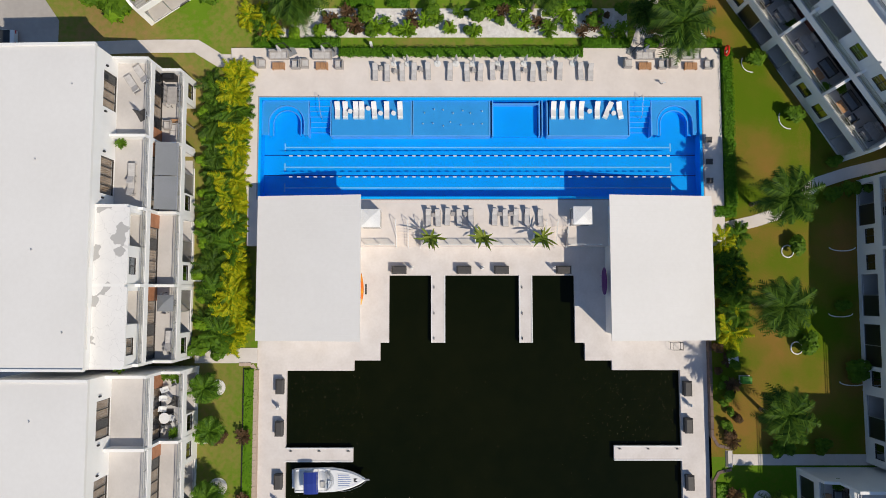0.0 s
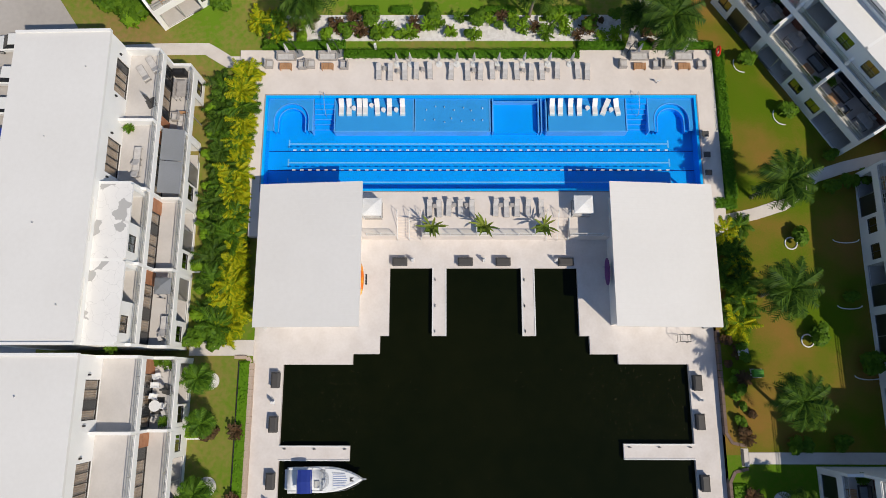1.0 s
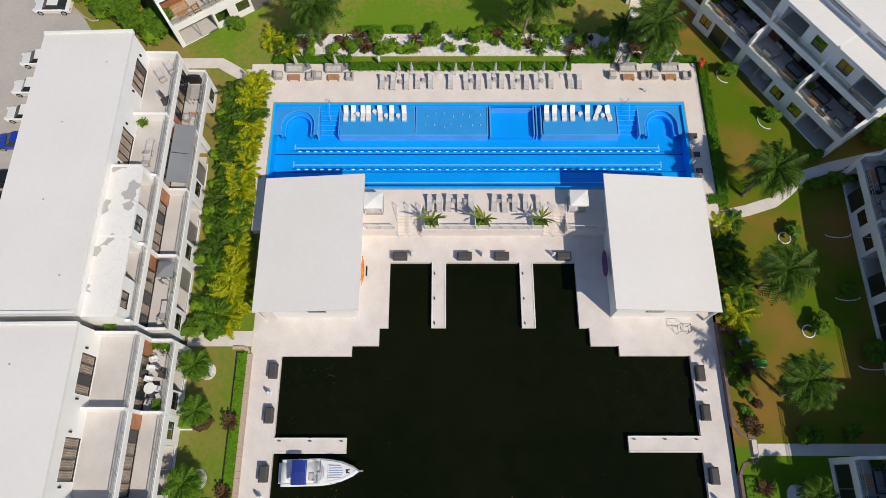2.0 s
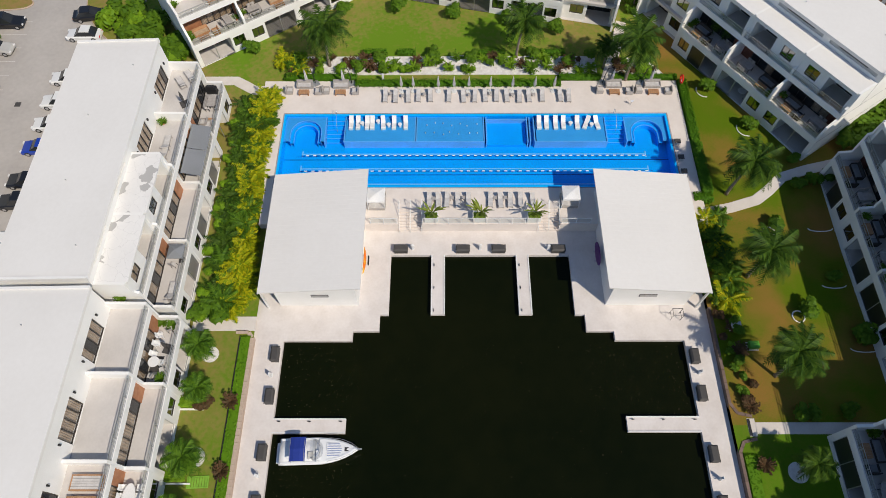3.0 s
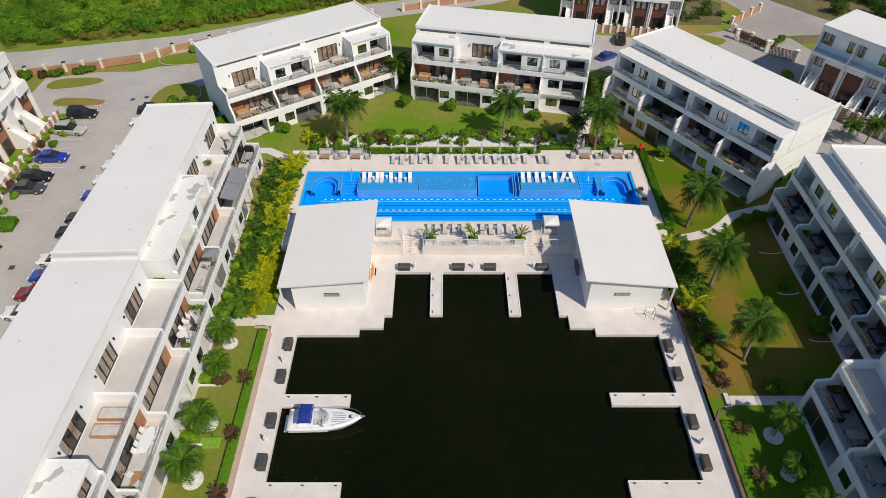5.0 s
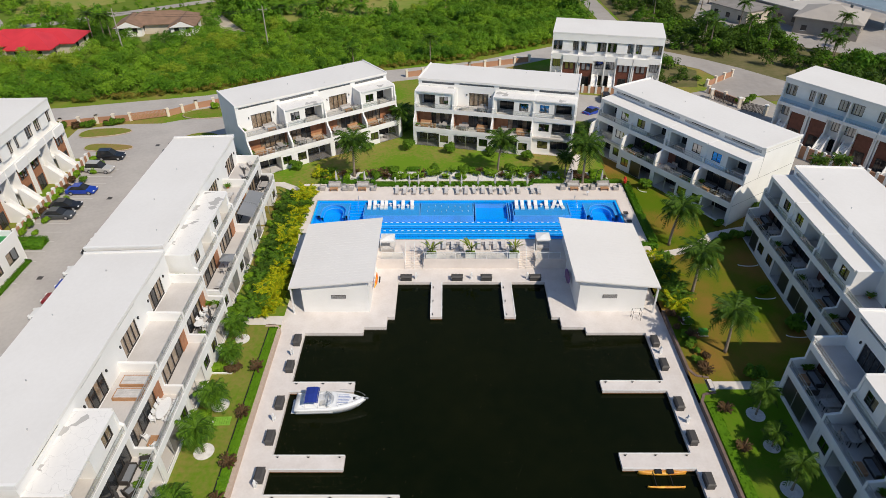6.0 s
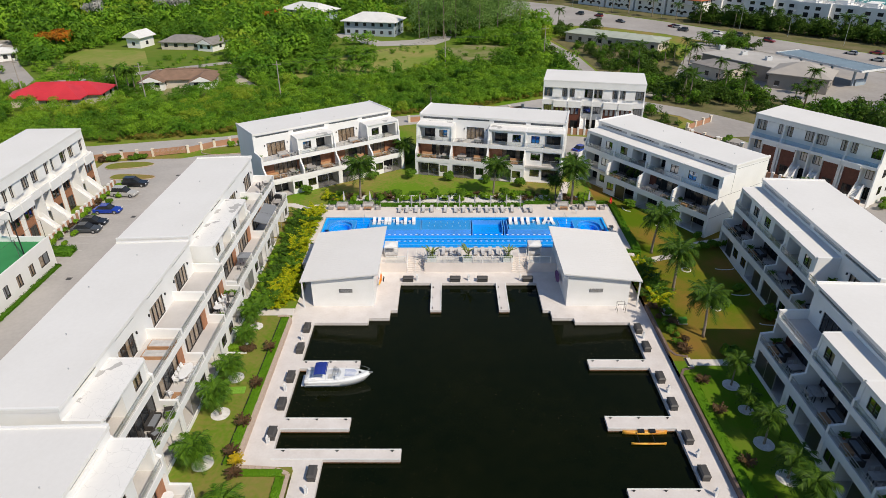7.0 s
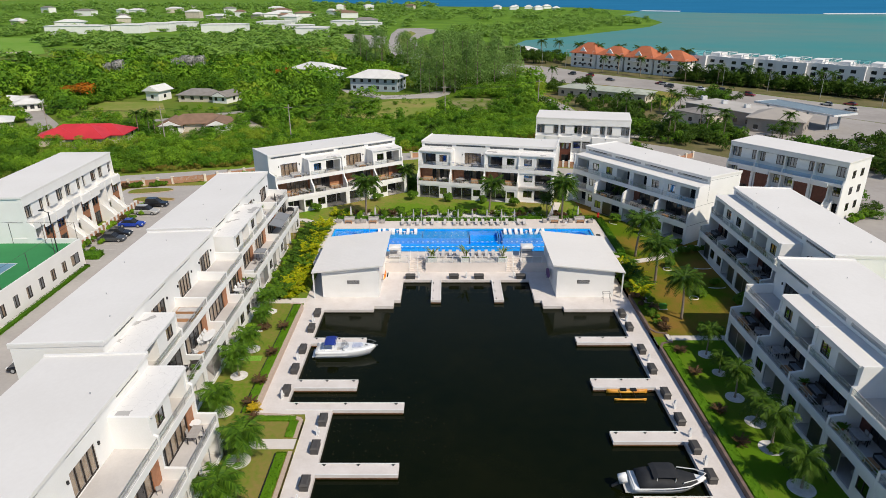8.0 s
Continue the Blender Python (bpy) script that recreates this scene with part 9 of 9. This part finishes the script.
# fuel station canopy and commercial block
cn = thing("forecourt_canopy", pose(114, 119.5, 0.6, 0, 0, -67), "long flat blue-grey canopy on posts over a forecourt", "canopy")
part("roof", MB().box(-14.5, 14.5, -5, 5, 4.7, 5.0), mat("blue_grey_metal_roof", (0.22, 0.29, 0.34), 0.5, (0.17, 0.22, 0.26), scale=0.3), cn)
part("fascia", MB().plan([(-14.6, 14.6, -5.1, -5.0), (-14.6, 14.6, 5.0, 5.1), (-14.6, -14.5, -5.1, 5.1), (14.5, 14.6, -5.1, 5.1)], 4.6, 5.15), WHITEMETAL, cn)
for x in (-11, 0, 11):
    for y in (-2.5, 2.5):
        part("post", MB().box(x - 0.25, x + 0.25, y - 0.25, y + 0.25, 0, 4.6), PALEBLUE, cn)
    part("pump_island", MB().box(x - 0.5, x + 0.5, -1.8, 1.8, 0, 1.6), PALEBLUE, cn)
house(95, 126, 26, 15, 4.4, -60, mat("pale_grey_flat_roof", (0.50, 0.47, 0.44), 0.85, (0.4, 0.38, 0.35), scale=0.2), mat("taupe_render", (0.33, 0.29, 0.25), 0.85), "taupe commercial block with a grey roof", 0.3, 0.4, 6, group="commercial blocks")
house(101, 108, 15, 13, 4.2, -35, mat("tan_grey_roof", (0.42, 0.38, 0.34), 0.8, (0.36, 0.33, 0.3)), mat("taupe_wall", (0.36, 0.32, 0.28), 0.85), "pale commercial block with a hipped roof", 2.6, 0.6, 3, group="commercial blocks")
house(83, 121, 12, 11, 3.6, -60, GREYROOF, CREAM, "low pale shop with a grey roof", 0.6, 0.4, 3, group="commercial blocks")
for k, (x, y) in enumerate(((98, 113), (94, 121), (91, 131))):
    ac = thing("air_conditioner", pose(x - 1, y + 8, 5.4), "white rooftop air-conditioning unit", "air conditioner", "rooftop units")
    part("case", MB().box(-0.8, 0.8, -0.8, 0.8, -0.4, 0.9), WHITEMETAL, ac)
    part("grille", MB().cyl(0, 0, 0.9, 0.95, 0.5, 12), DOCKBOX, ac)


# ---- poles, far palms, road traffic ----
POLEGREY = mat("weathered_pale_pole", (0.42, 0.38, 0.33), 0.9, (0.30, 0.27, 0.23), scale=2, fine=10)


def pole(x, y, h, label="tall pale weathered utility pole with crossarm"):
    p = thing("utility_pole", pose(x, y, 0.5), label, "utility pole", "utility poles")
    part("pole", MB().cyl(0, 0, 0, h, 0.17, 8, 0.11), POLEGREY, p)
    part("crossarm", MB().box(-1.1, 1.1, -0.06, 0.06, h - 1.0, h - 0.86), POLEGREY, p)
    for k in (-1, 0, 1):
        part("insulator", MB().cyl(k * 0.95, 0, h - 0.86, h - 0.66, 0.05, 6), METAL, p)


UP = [(-150, 96), (-114, 98), (-78, 92), (-43, 94), (0.5, 133), (34, 148)]
for x, y in UP:
    pole(x, y, 10.5)
for (a, b), (c, d) in zip(UP, UP[1:]):
    for k in (-0.95, 0.95):
        wr = MB().tube([(a + (c - a) * t, b + (d - b) * t + k, 10.3 - 1.2 * 4 * t * (1 - t)) for t in [i / 8 for i in range(9)]], 0.025, 4)
        tagged(part("power_line", wr, BLACK), "thin sagging power line between poles", "power line", "power lines")
for i in range(12):
    t = i / 11
    x, y = 44 + 125 * t, 302 - 175 * t + 16 * math.sin(3.14 * t)
    sl = thing("street_lamp", pose(x, y, 0.6, 0, 0, 40), "tall grey street lamp by the main road", "street lamp", "street lamps")
    part("pole", MB().cyl(0, 0, 0, 9.5, 0.1, 8, 0.06), METAL, sl)
    part("arm", MB().tube([(0, 0, 9.3), (0.8, 0, 9.7), (1.8, 0, 9.75)], 0.05, 6), METAL, sl)
    part("lamp", MB().box(1.6, 2.3, -0.15, 0.15, 9.68, 9.78), METAL, sl)
fan = palm(2.6, 26, 3.6, 62, "bushy low palm in the dry clearing", (0.2, 0.1), FOREST2, 0.25, 0.9)
fp = palm(7.5, 14, 3.0, 61, "distant fan-topped palm beside the main road", (0.2, 0.1), PALMLEAF, 0.2, 0.8)
for x, y, s in [(80 + i * 8 + rng.uniform(-3, 3), 256 - i * 9 + rng.uniform(-3, 3), rng.uniform(0.8, 1.3)) for i in range(6)] + [(112 + i * 5 + rng.uniform(-2, 2), 226 - i * 5.2 + rng.uniform(-2, 2), rng.uniform(0.7, 1.1)) for i in range(12)] + \
        [(rng.uniform(52, 84), rng.uniform(90, 150), rng.uniform(0.6, 1.0)) for i in range(20)] + [(rng.uniform(84, 104), rng.uniform(78, 100), rng.uniform(0.6, 0.9)) for i in range(6)] + [(rng.uniform(-52, -24), rng.uniform(118, 150), rng.uniform(0.8, 1.15)) for i in range(16)] + \
        [(-88 + rng.uniform(-4, 4), 98 + rng.uniform(-4, 4), 0.9) for i in range(3)] + [(76 + 9 * i, 292 - 9 * i, 1.5) for i in range(6)] + [(-20, 78, 0.7), (-3, 84, 0.8), (48, 208, 1), (60, 330, 1.4), (70, 322, 1.4)]:
    plant_at(fan if x < -22 and y > 110 else fp, x, y, rng.uniform(0, 360), s, 0.55)
drop(fp)
drop(fan)
ftree = MB()
for q in range(9):
    leaves(ftree, (rng.uniform(-2.5, 2.5), rng.uniform(-2.5, 2.5), rng.uniform(3.6, 4.6)), (1.8, 1.8, 0.7), 60, 0.35, rng)
ft = ftree.mesh("crown")
BLOOM = {"orange": leafmat("flame_tree_flower", (0.55, 0.13, 0.01), (0.22, 0.16, 0.015)), "grey": leafmat("silver_tree_leaf", (0.50, 0.47, 0.46), (0.26, 0.27, 0.23))}
for x, y, hue in ((-140, 160, "orange"), (-136, 157, "orange"), (-74, 212, "orange"), (-150, 212, "grey"), (-124, 230, "grey"), (-128, 234, "grey"), (-120, 232, "grey")):
    tr = thing("flowering_tree", pose(x, y, 0.5), "wide orange-red flame tree among woodland" if hue == "orange" else "silver-grey tree crown among woodland", "tree", hue + " trees")
    me = ft.copy()
    me.materials.append(BLOOM[hue])
    part("crown", me, None, tr).scale = (1.4, 1.4, 1.5) if hue == "orange" else (1.25, 1.25, 2.2)
    part("trunk", MB().cyl(0, 0, 0, 5.5, 0.3, 8, 0.15), TRUNK, tr)
for i in range(12):
    t = rng.random()
    x, y = 66 + 80 * t, 244 - 98 * t + 8
    c_ = car("car", "small distant car on the main road", PAINTS[rng.choice(("white", "black", "silver", "grey", "red"))], rng.random() < 0.4, True)
    c_.matrix_world = pose(x + rng.uniform(-5, 5), y + rng.uniform(-6, 6) - 8, 0.62, 0, 0, -52 + 180 * rng.randrange(2))
# casuarinas: tall, thin, feathery crowns
CASU = leafmat("grey_green_casuarina_needle", (0.28, 0.42, 0.11), (0.14, 0.26, 0.06), island=0.6, trans=0.45, scale=0.15)
casu = []
for v in range(3):
    r = random.Random(300 + v)
    mb = MB()
    for q in range(44):
        k = q / 43
        w = 5.2 * (1 - k) ** 0.7 + 0.7
        a = q * 2.4
        c = (math.cos(a) * w * r.uniform(0.4, 0.95), math.sin(a) * w * r.uniform(0.4, 0.95), 2.5 + 13.5 * k + r.uniform(-1.2, 1.2))
        leaves(mb, c, (0.7 + w * 0.3, 0.7 + w * 0.3, 1.6), 44, 0.30, r, single=True)
    casu.append(mb.mesh("crown"))
for me in casu:
    me.materials.append(CASU)
casu_trunk = MB().cyl(0, 0, 0, 15.5, 0.28, 8, 0.08).mesh("trunk")
for i in range(58):
    if i < 36:
        x, y = rng.uniform(-16, 31), rng.uniform(182, 232)
        x -= max(0, y - 205) * 0.25
    else:
        t = rng.random()
        x, y = -30 + 68 * t + rng.uniform(-10, -2), 320 - 104 * t + rng.uniform(-14, 2)
    if x > 36 - max(0, y - 210) * 0.75:
        x -= 20
    s = rng.uniform(0.75, 1.3)
    tr = thing("casuarina_tree", pose(x, y, 0.5, 0, 0, rng.uniform(0, 360)), "tall feathery grey-green casuarina tree", "tree", "casuarinas")
    part("crown", casu[i % 3], None, tr)
    part("trunk", casu_trunk, TRUNK, tr)
    tr.scale = (s, s, s * rng.uniform(0.9, 1.1))
